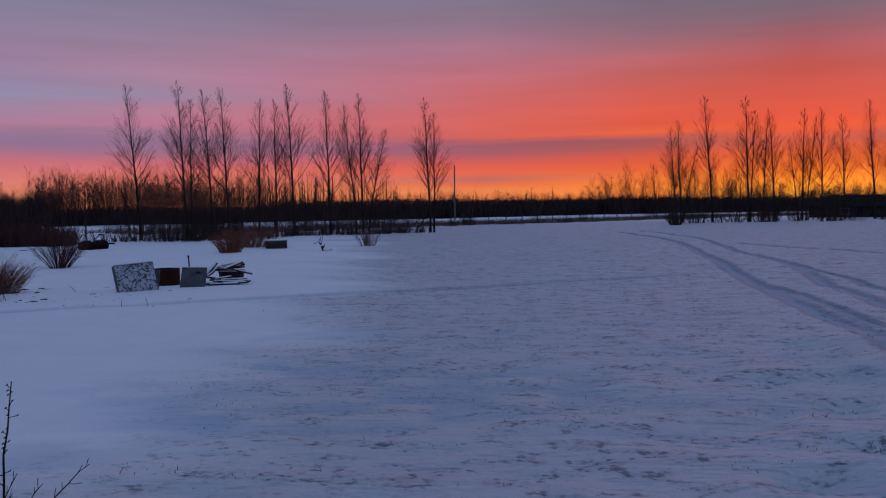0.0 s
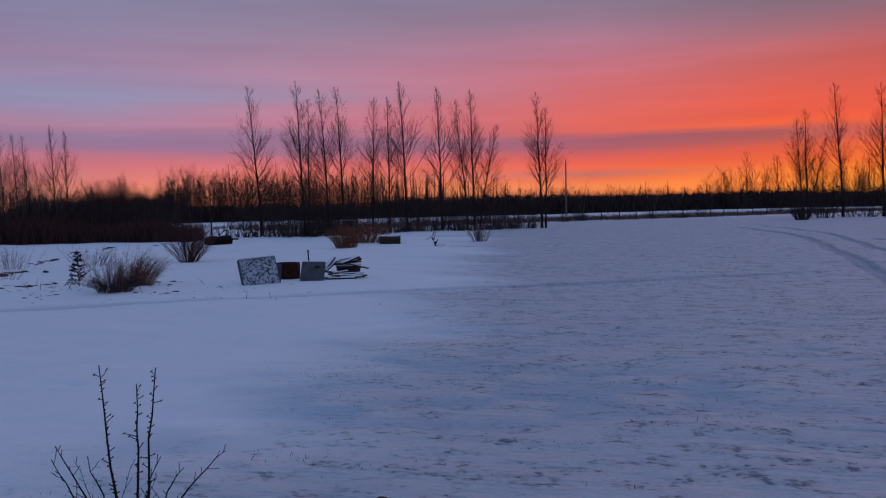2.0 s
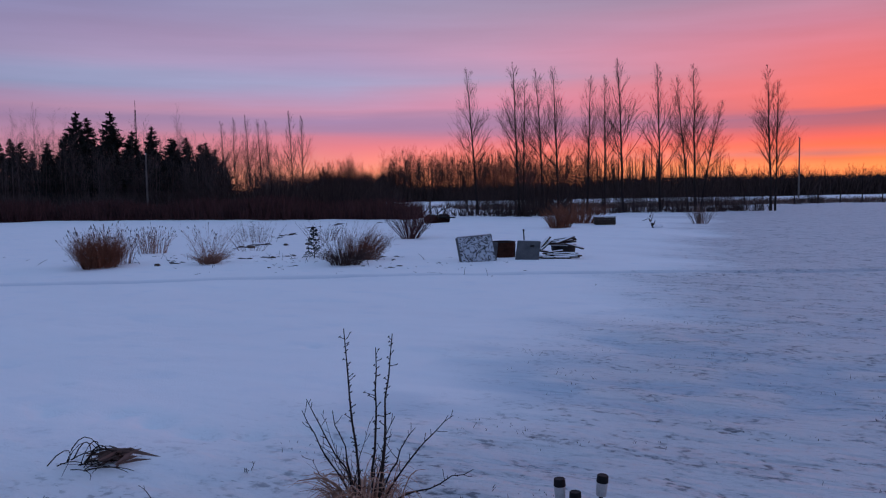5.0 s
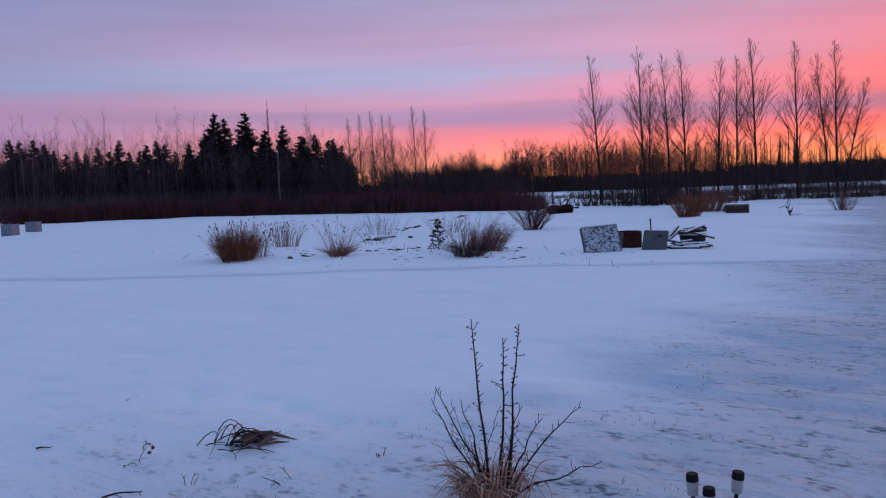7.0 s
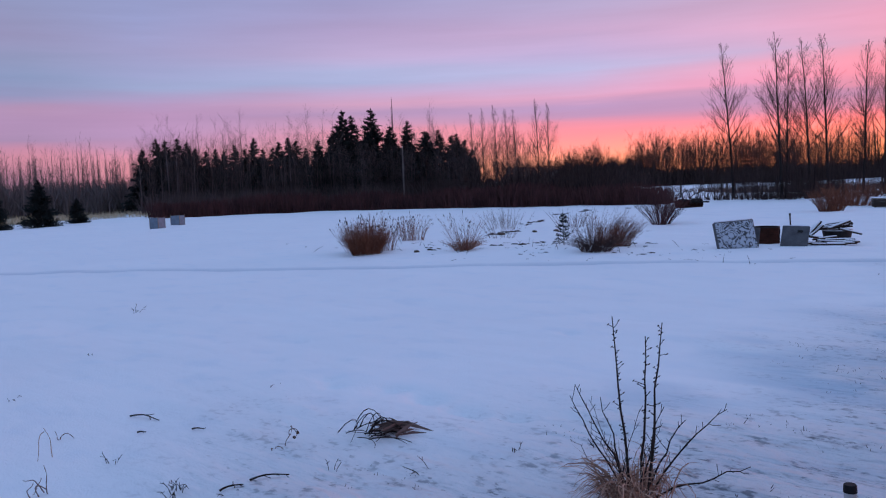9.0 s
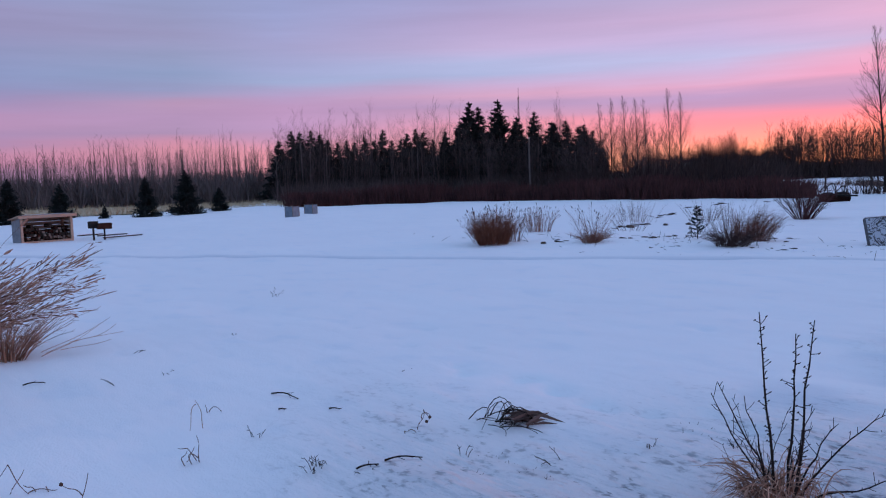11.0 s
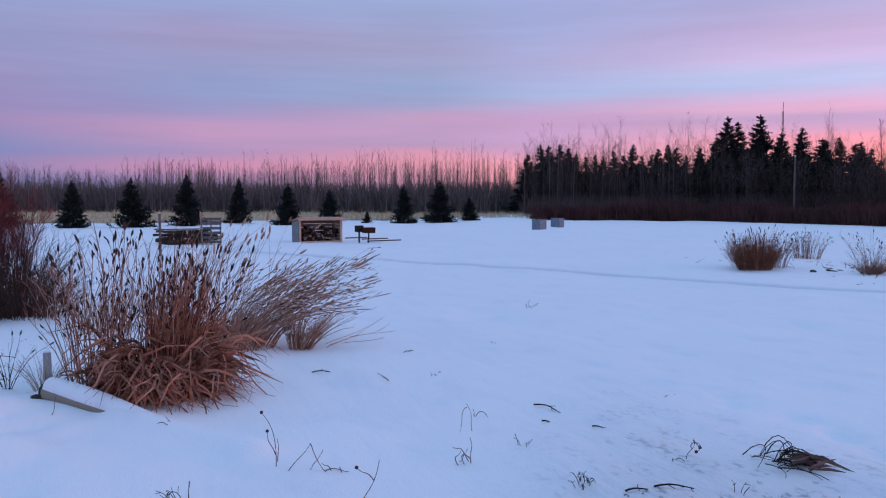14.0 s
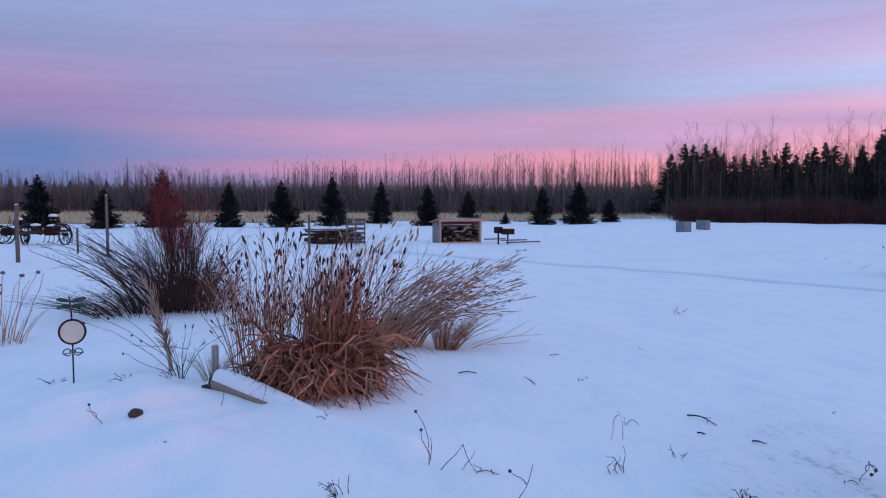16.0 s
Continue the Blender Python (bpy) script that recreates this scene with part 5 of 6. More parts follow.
def drawn_weed(x, y, label, strokes, material=None, pods=()):
    """A weed of single bent stems; each stem in steps across the view and up, in metres."""
    t = thing("dried_weed", label, "dry plant", x, y, gz(x, y) - .01, 0, "dry weeds in the snow")
    for st in strokes:
        c = np.array(curved(st, 4))
        d = .03 * np.sin(np.arange(len(c)) * .8)
        p = np.stack((c[:, 0] * .23 - d, c[:, 0] * .97 + d * .2, c[:, 1]), -1)
        part("stem", mesh_of("stem", [tubes(p[None], np.linspace(.0040, .0020, len(p))[None], 5)], material or M_DRY), None, t)
    for u, h in pods:
        bm = bmesh.new()
        bmesh.ops.create_icosphere(bm, subdivisions=1, radius=.014)
        part("seed_pod", bm, M_SEED, t, "", pose(u * .23, u * .97, h))


drawn_weed(-6.23, .54, "upright dry weed with a nodding tip", (((0, 0), (0, .12), (-.02, .27), (-.10, .42)), ((0, .1), (-.05, .2), (-.06, .28)), ((.01, .05), (.02, .16), (.01, .22))), M_GREYB, ((-.10, .42), (-.06, .28)))
drawn_weed(-6.1, .58, "broken dry stalks crossed in the snow", (((0, -.02), (.09, .10), (.18, .21)), ((.18, .21), (.22, .10), (.30, -.02)), ((.16, -.04), (.21, .07), (.27, .16)), ((.28, 0), (.38, .01), (.46, -.01)), ((.40, -.02), (.39, .02), (.42, -.05)), ((.33, -.01), (.3, .04), (.26, .06))), M_GREYB)
drawn_weed(-5.4, .96, "forked dry weed with a dark pod", (((-.06, -.06), (.03, .1), (.09, .28)), ((.05, .15), (.0, .2), (-.06, .24))), M_GREYB, ((-.06, .24),))
drawn_weed(-5.79, 1.91, "dry grass stem bent into loops", (((0, 0), (.0, .12), (-.01, .21)), ((-.01, .05), (-.06, .08), (-.09, .03)), ((-.02, .03), (-.08, .13), (-.14, .14)), ((-.05, .0), (-.07, .08), (-.03, .13)), ((-.1, .0), (-.12, .07), (-.08, .11))), M_GREYB)
drawn_weed(-6.5, 2.16, "dry grass blade folded over", (((.09, -.02), (.08, .14), (.04, .25)), ((.04, .22), (.0, .15), (-.02, 0))), M_PALE)
drawn_weed(-6.89, 2.48, "short snapped stem in snow", (((0, 0), (-.02, .04), (-.03, .09)), ((0, .02), (.06, .06), (.11, 0))), M_GREYB)
drawn_weed(-5.15, 3.42, "drooping dry weed with dangling pods", (((-.02, -.02), (0, .08), (.03, .17)), ((.03, .16), (.06, .12), (.05, .07)), ((.01, .1), (.05, .14), (.08, .1)), ((-.12, -.03), (-.08, .03), (-.04, -.02)), ((-.1, .0), (-.14, .02), (-.16, -.03))), M_GREYB, ((.05, .07), (.08, .1)))
drawn_weed(-7.92, -1.02, "single dark stake-like stem", (((0, 0), (.03, .09), (.05, .19)),), M_GREYB)
drawn_weed(-7.78, -2.08, "leaning dark stem with a bud", (((.1, -.02), (.04, .08), (-.02, .19)), ((.04, .08), (.0, .13), (-.03, .15))), M_GREYB, ((-.02, .19),))
drawn_weed(-9.6, -1.9, "long thin weed arching with seed pods", (((.45, -.0), (.2, .22), (-.1, .42), (-.35, .55), (-.5, .68)), ((.3, -.02), (.1, .06), (-.1, .16), (-.2, .2)), ((.5, .25), (.2, .28), (-.1, .30))), M_GREYB, ((-.5, .68), (-.45, .62), (-.35, .58), (-.2, .2), (-.1, .40), (.0, .34)))
drawn_weed(-10.0, .75, "dark stick poking from rust grass", (((-.35, .12), (.0, .18), (.25, .20), (.42, .24)), ((.25, .20), (.33, .19), (.4, .20))), M_GREYB)
drawn_weed(-10.3, 2.0, "thin dark branches lying over snow", (((0, .1), (.35, .22), (.75, .42)), ((.05, .08), (.45, .2), (.9, .24)), ((.3, .18), (.6, .22), (.82, .34)), ((.2, .1), (.5, .12), (.75, .16)), ((.0, .05), (.3, .16), (.62, .34))), M_TAN)


def fallen_twig(x, y, rz, ln, seed):
    r = np.random.default_rng(seed)
    s = np.linspace(0, 1, 6)
    p = np.stack((ln * (s - .5), .05 * ln * np.sin(5 * s), .012 + .06 * ln * np.sin(math.pi * s)), -1)
    q, qr = shoots(p[None], np.full((1, 6), .006), 3, .3, .95, 40, lambda u: ln * .25 + 0 * u, .05, 3, .6, r)
    ob = new("fallen_twig", mesh_of("fallen_twig", [tubes(p[None], np.linspace(.008, .004, 6)[None], 5), tubes(q, np.maximum(qr, .0025), 4)], M_DRY))
    ob.matrix_basis = pose(x, y, gz(x, y), 0, 0, rz)
    tagged(ob, "dark forked twig lying on the snow", "twig", "twigs on the snow")


for i, (x, y, rz, ln) in enumerate(((-6.85, 3.2, 15, .36), (-6.46, 2.95, 50, .07), (-6.09, 3.24, 40, .10), (-4.7, 2.9, 60, .26), (-4.76, 2.64, 80, .16), (-9.2, 1.65, 80, .2), (-8.05, -.15, 60, .08))):
    fallen_twig(x, y, rz, ln, 300 + i)


def lawn_stubs():
    """Blades of mown grass that stick out of the scoured snow."""
    r = np.random.default_rng(9)
    m = 150
    cx, cy = r.uniform(-4.2, 9, m), 3.2 + 15 * r.random(m) ** 1.5
    n = 900
    i = r.integers(0, m, n)
    x, y = cx[i] + r.normal(0, .28, n), cy[i] + r.normal(0, .10, n)
    keep = lawn_mask(x, y) > .3
    x, y = x[keep], y[keep]
    k = 4
    b = np.repeat(np.stack((x, y, ground_z(x, y) - .01), -1), k, 0)
    b[:, :2] += r.normal(0, .035, (len(b), 2))
    h = r.uniform(.006, .03, (len(b), 1)) * (1 + (r.random((len(b), 1)) > .93))
    way = np.concatenate((r.normal(0, .45, (len(b), 2)), np.ones((len(b), 1))), 1)
    tagged(new("grass_blades", mesh_of("grass_blades", [strips(np.stack((b, b + way * h), 1), np.tile((.007, .002), (len(b), 1)))], M_DRY)),
           "dark grass blades poking through thin snow", "grass", kind="stuff")
    n = 170
    x, y = r.normal(-13, 3.6, n), r.normal(17.6, 1.3, n)
    b = np.stack((x, y, ground_z(x, y) - .01), -1)
    w = np.stack((r.normal(0, .16, n), r.normal(0, .08, n), r.uniform(.0, .05, n) + .16 * (r.random(n) > .85)), -1)
    tagged(new("garden_litter", mesh_of("garden_litter", [tubes(np.stack((b, b + w * (.5, .5, .6), b + w), 1), np.tile((.006, .005, .002), (n, 1)), 3)], M_DRY)),
           "scattered dead stems across the planted bank", "dead stems", kind="stuff")


lawn_stubs()

# ---- the things in the yard ----
def facing(x, y, ex=-.25, ey=-.1):
    """Degrees that turn a thing's -y side towards the house."""
    return math.degrees(math.atan2(ey - y, ex - x)) + 90


def panel_thing():
    x, y = -7.62, 19.4
    t = thing("leaning_panel", "dark square panel crusted with wind-blown snow", "panel", x, y, gz(x, y) - .04, facing(x, y))
    rot = (Euler((0, 0, radians(20))).to_matrix() @ Euler((radians(-20), 0, 0)).to_matrix() @ Euler((0, radians(-3.5), 0)).to_matrix()).to_4x4()
    bm = bmesh.new()
    box(bm, 0, 0, .36, .96, .13, .72, .012)
    part("board", bm, M_FLECK, t, "", rot)
    bm = bmesh.new()
    for sx in (-.475, .475):
        box(bm, sx, .01, .36, .03, .14, .74, .006)
    for sz in (0.0, .72):
        box(bm, 0, .01, sz, .98, .14, .03, .006)
    part("edge_frame", bm, M_GREYP, t, "", rot)
    bm = bmesh.new()
    box(bm, 0, -.02, .75, .95, .13, .03, .012)
    part("snow_cap", bm, M_SNOWCAP, t, "thin snow along the top", rot)
    x, y = -7.32, 19.9
    t = thing("leaning_panel", "narrow grey board leaning behind a panel", "panel", x, y, gz(x, y) - .03, facing(x, y))
    bm = bmesh.new()
    box(bm, -.06, 0, .26, .16, .04, .52, .03)
    part("board", bm, M_GREYP, t, "", Euler((radians(-8), radians(6), 0)).to_matrix().to_4x4())


panel_thing()


def fire_drum():
    x, y = -7.58, 21.3
    t = thing("fire_drum", "low rusty steel fire drum standing in snow", "fire drum", x, y, gz(x, y) - .03)
    n, R, H = 28, .34, .46
    bm = bmesh.new()
    rows = []
    prof = ((R, 0), (R, .12), (R + .014, .14), (R, .16), (R, .28), (R + .014, .30), (R, .32), (R, H), (R - .012, H), (R - .012, .03))
    for i in range(n):
        a = 2 * math.pi * i / n
        rows.append([bm.verts.new((q * math.cos(a), q * math.sin(a), h)) for q, h in prof])
    for i in range(n):
        for j in range(len(prof) - 1):
            bm.faces.new((rows[i][j], rows[(i + 1) % n][j], rows[(i + 1) % n][j + 1], rows[i][j + 1]))
    bm.faces.new([r[-1] for r in rows])
    part("shell", bm, M_RUST, t)
    part("rim", ring(bmesh.new(), (0, 0, H), (0, 0, 1), R - .004, .014), M_IRON, t, "rolled dark rim")
    bm = bmesh.new()
    rod(bm, (.33, -.04, .02), (.37, -.05, .4), .012)
    rod(bm, (.33, -.04, .4), (.2, -.05, .42), .012)
    part("handle", bm, M_IRON, t)


fire_drum()


def second_panel():
    x, y = -6.68, 20.6
    t = thing("leaning_panel", "small weathered grey board leaning on timber", "panel", x, y, gz(x, y) - .03, facing(x, y))
    rot = (Euler((0, 0, radians(-18))).to_matrix() @ Euler((radians(-22), 0, 0)).to_matrix() @ Euler((0, radians(1), 0)).to_matrix()).to_4x4()
    bm = bmesh.new()
    box(bm, 0, 0, .28, .66, .045, .57, .012)
    part("board", bm, M_GREYP, t, "", rot)
    bm = bmesh.new()
    box(bm, .12, -.035, .42, .12, .02, .05, .006)
    rod(bm, (.08, -.04, .42), (.08, -.07, .38), .012)
    rod(bm, (.16, -.04, .42), (.16, -.07, .38), .012)
    part("latch", bm, M_IRON, t, "dark iron latch", rot)
    bm = bmesh.new()
    box(bm, 0, 0, .575, .64, .05, .02, .008)
    part("snow_cap", bm, M_SNOWCAP, t, "thin snow along the top", rot)
    t = thing("steel_stake", "thin dark steel stake behind a board", "stake", -6.82, 20.95, gz(-6.82, 20.95) - .05)
    part("shaft", rod(bmesh.new(), (0, 0, 0), (-.05, 0, .82), .018), M_IRON, t)
    part("tip", rod(bmesh.new(), (-.05, 0, .80), (-.05, 0, .86), .026), M_IRON, t)


second_panel()


def plank(x, y, z, rz, ln, w=.12, th=.035, pitch=0.0, material=None, snow=True, group="scrap timber"):
    t = thing("plank", "dark weathered plank with snow lying on it", "plank", x, y, z, rz, group)
    rot = Euler((0, radians(pitch), 0)).to_matrix().to_4x4()
    part("board", box(bmesh.new(), 0, 0, 0, ln, w, th, .005), material or M_DARKW, t, "", rot)
    if snow:
        bm = box(bmesh.new(), 0, 0, th / 2 + .012, ln * .92, w * .85, .024, .009)
        part("snow_cap", bm, M_SNOWCAP, t, "thin cap of snow", rot)


def scrap_pile():
    x, y = -6.0, 21.2
    z = gz(x, y)
    t = thing("wash_tub", "dark round metal tub under snowy planks", "tub", -6.02, 22.0, gz(-6.02, 22.0) - .03)
    bm = bmesh.new()
    bmesh.ops.create_cone(bm, cap_ends=True, segments=26, radius1=.30, radius2=.36, depth=.36, matrix=pose(0, 0, .18))
    part("tub", bm, M_IRON, t)
    part("rim", ring(bmesh.new(), (0, 0, .36), (0, 0, 1), .355, .016), M_STEEL, t)
    for dx, dy, dz, rz, ln, w, pitch in ((-.05, .75, .38, 24, .8, .16, -5), (.1, .5, .47, 50, .62, .12, -16), (-.3, .15, .16, 75, .7, .1, 8), (.45, .1, .1, -22, .5, .1, 4), (-.75, -.1, .05, 52, .5, .1, 2), (.35, .55, .3, 3, .55, .1, 14), (-.02, .85, .42, 30, .72, .14, -7), (-.05, .6, .41, 14, .76, .14, -8), (.03, .7, .46, 22, .66, .14, -8), (.02, .75, .50, 26, .6, .12, -8), (-.55, .2, .28, 48, .66, .10, -42),
                                        (-.46, .25, .34, 40, .62, .10, -46), (-.38, .3, .33, 60, .5, .08, -30), (-.2, -.1, .05, 20, .95, .12, -3), (.15, .0, .08, 12, .9, .14, 2), (.3, -.1, .05, 26, .7, .12, 0), (.05, -.25, .03, 14, .8, .10, 0),
                                        (-.55, -.2, .06, 30, .55, .12, 5), (.2, .15, .12, 8, .7, .12, -2), (-.15, .2, .15, 34, .6, .12, -6)):
        plank(x + dx, y + dy, z + dz, rz, ln, w, .035, pitch)


scrap_pile()


def crate(x, y):
    t = thing("wooden_crate", "low dark slatted crate with snow on top", "crate", x, y, gz(x, y) - .03, facing(x, y) + 8)
    for sx in (-.5, .5):
        for sy in (-.32, .32):
            part("corner_post", box(bmesh.new(), sx, sy, .22, .06, .06, .44, .006), M_DARKW, t)
    for z in (.09, .22, .35):
        for sy in (-.36, .36):
            part("slat", box(bmesh.new(), 0, sy, z, 1.08, .025, .10, .005), M_DARKW, t)
        for sx in (-.54, .54):
            part("slat", box(bmesh.new(), sx, 0, z, .025, .68, .10, .005), M_DARKW, t)
    part("lid", box(bmesh.new(), 0, 0, .455, 1.16, .8, .03, .006), M_WOOD, t)
    bm = bmesh.new()
    bmesh.ops.create_grid(bm, x_segments=12, y_segments=8, size=.5)
    for v in bm.verts:
        e = min(1, (.5 - max(abs(v.co.x), abs(v.co.y))) * 7)
        v.co = Vector((v.co.x * 1.14, v.co.y * .78, .472 + .05 * e * (1 + .3 * math.sin(v.co.x * 9))))
    part("snow_cap", bm, M_SNOWCAP, t, "soft cap of snow")


crate(-9.25, 43.4)


def snowy_stump():
    x, y = -5.85, 38.2
    t = thing("tree_stump", "small leaning dead stump with clumps of snow", "stump", x, y, gz(x, y) - .03, 20)
    r = np.random.default_rng(4)
    p, q = trunk_path(0, 0, 0, .55, (-.3, .05), .10, 7, r)
    b, br = shoots(p, q, 7, .2, .98, 65, lambda u: .34 + 0 * u, .1, 4, .6, r)
    part("trunk", mesh_of("trunk", [tubes(p, q, 8), tubes(b, np.maximum(br, .012), 5)], M_DARKW), None, t)
    for dx, dz, s in ((.12, .1, .2), (.3, .12, .15), (-.12, .3, .09), (-.26, .5, .08)):
        bm = bmesh.new()
        bmesh.ops.create_icosphere(bm, subdivisions=2, radius=s)
        for v in bm.verts:
            v.co *= 1 + .18 * noise.noise(v.co * 9)
            v.co.z *= .55
        part("snow_clump", bm, M_SNOWCAP, t, "", pose(dx, 0, dz))


snowy_stump()


def wheel(parent, x, y, z, R, rz, spokes=10):
    at = pose(x, y, z, 0, 0, rz)
    bm = bmesh.new()
    ring(bm, (0, 0, 0), (1, 0, 0), R, .03, 30, 6)
    w = part("wheel", bm, M_IRON, parent, "rusty spoked iron wheel", at)
    part("hub", rod(bmesh.new(), (-.08, 0, 0), (.08, 0, 0), .06, 10), M_IRON, w)
    for i in range(spokes):
        a = 2 * math.pi * i / spokes
        part("spoke", rod(bmesh.new(), (0, 0, 0), (0, R * math.cos(a), R * math.sin(a)), .011, 5), M_IRON, w)


def implement(x, y, rz, label, s=1.0):
    """Old horse-drawn implement: two iron wheels, a beam frame, levers, tines and a pressed seat."""
    t = thing("farm_implement", label, "implement", x, y, gz(x, y), rz, "old farm implements")
    t.scale = (s, s, s)
    wheel(t, -.75, 0, .38, .38, 8)
    wheel(t, .75, 0, .38, .38, -6)
    part("axle", rod(bmesh.new(), (-.8, 0, .42), (.8, 0, .42), .03), M_IRON, t)
    part("pole", box(bmesh.new(), 0, -1.0, .5, .09, 2.2, .08, .01), M_DARKW, t)
    for sx in (-.5, .5):
        part("side_beam", box(bmesh.new(), sx, .25, .5, .06, 1.1, .06, .008), M_IRON, t)
    part("cross_beam", box(bmesh.new(), 0, .75, .5, 1.2, .06, .06, .008), M_IRON, t)
    for sx, ln in ((-.25, .75), (.28, .62)):
        part("lever", rod(bmesh.new(), (sx, .1, .45), (sx + .08, .3, .45 + ln), .016), M_IRON, t)
    part("gear_case", box(bmesh.new(), .2, .1, .52, .46, .4, .34, .05), M_RUST, t, "rusty gear housing")
    part("tool_box", box(bmesh.new(), -.42, .2, .62, .3, .34, .2, .02), M_DARKW, t)
    for sx, sz in ((.2, .70), (-.42, .73)):
        bm = bmesh.new()
        bmesh.ops.create_icosphere(bm, subdivisions=2, radius=.2)
        for v in bm.verts:
            v.co.z *= .3
        part("snow_cap", bm, M_SNOWCAP, t, "", pose(sx, .14, sz))
    s = np.linspace(0, 1, 9)
    for sx in (-.6, .62):
        arch = np.stack((np.full(9, sx), .8 - 1.5 * s, .35 + .42 * np.sin(math.pi * s * .8)), -1)
        part("arched_beam", mesh_of("arched_beam", [tubes(arch[None], np.full((1, 9), .04), 6)], M_IRON), None, t)
    part("seat_post", rod(bmesh.new(), (0, .35, .5), (0, .6, .95), .022), M_IRON, t)
    bm = bmesh.new()
    bmesh.ops.create_uvsphere(bm, u_segments=14, v_segments=8, radius=.22)
    for v in bm.verts:
        v.co.z = v.co.z * .25 + .25 * (v.co.y * v.co.y)
    part("seat", bm, M_RUST, t, "pressed steel seat", pose(0, .62, .98))
    bm = bmesh.new()
    bmesh.ops.create_icosphere(bm, subdivisions=2, radius=.17)
    for v in bm.verts:
        v.co.z *= .45
    part("snow_cap", bm, M_SNOWCAP, t, "snow on the seat", pose(0, .62, 1.06))
    for i in range(7):
        sx = -.54 + i * .18
        bm = bmesh.new()
        ring(bm, (sx, .75, .27), (1, 0, 0), .25, .014, 16, 5)
        bmesh.ops.delete(bm, geom=[v for v in bm.verts if v.co.y < .75 and v.co.z < .35], context="VERTS")
        part("tine", bm, M_RUST, t)


implement(-37.3, -9.2, 75, "old iron hay rake with spoked wheels, snow dusted", 1.15)
implement(-39.5, -11.4, 20, "rusty iron implement with spoked wheels in snow", 1.0)


def harrow(x, y, rz):
    """Low disc harrow: two gangs of dished discs on a heavy frame, weight boxes, a lever and a seat."""
    t = thing("disc_harrow", "dark old disc harrow half hidden behind a bush", "implement", x, y, gz(x, y) - .04, rz, "old farm implements")
    for sx, yaw in ((-.5, 10), (.5, -10)):
        g = part("gang", rod(bmesh.new(), (-.42, 0, 0), (.42, 0, 0), .035), M_IRON, t, "", pose(sx, 0, .27, 0, 0, yaw))
        for i in range(4):
            bm = bmesh.new()
            bmesh.ops.create_cone(bm, cap_ends=True, segments=20, radius1=.27, radius2=.10, depth=.06, matrix=pose(-.36 + i * .24, 0, 0, 0, 90))
            part("disc", bm, M_RUST, g, "dished dark steel disc")
        part("weight_box", box(bmesh.new(), sx, 0, .50, .5, .3, .16, .04), M_IRON, t)
    part("draw_bar", box(bmesh.new(), .1, -.75, .4, .1, 1.3, .09, .012), M_IRON, t)
    part("cross_beam", box(bmesh.new(), 0, .05, .43, 1.75, .1, .1, .012), M_IRON, t)
    part("lever", rod(bmesh.new(), (.1, 0, .45), (-.12, .1, .98), .022), M_IRON, t)
    part("seat_post", rod(bmesh.new(), (.75, .1, .45), (.86, .25, .86), .026), M_IRON, t)
    part("seat", box(bmesh.new(), .88, .27, .88, .32, .3, .05, .02), M_RUST, t, "rusty steel seat")
    s = np.linspace(0, 1, 9)
    for sx, ln, up in ((-.8, .5, .62), (-.2, .7, .75), (.5, .6, .58)):
        arch = np.stack((sx + .25 * np.sin(3 * s), -.3 + ln * 1.3 * s, .3 + up * np.sin(math.pi * s * .85)), -1)
        part("arched_tine", mesh_of("arched_tine", [tubes(arch[None], np.full((1, 9), .03), 6)], M_IRON), None, t)


harrow(-19.4, 43.8, 68)


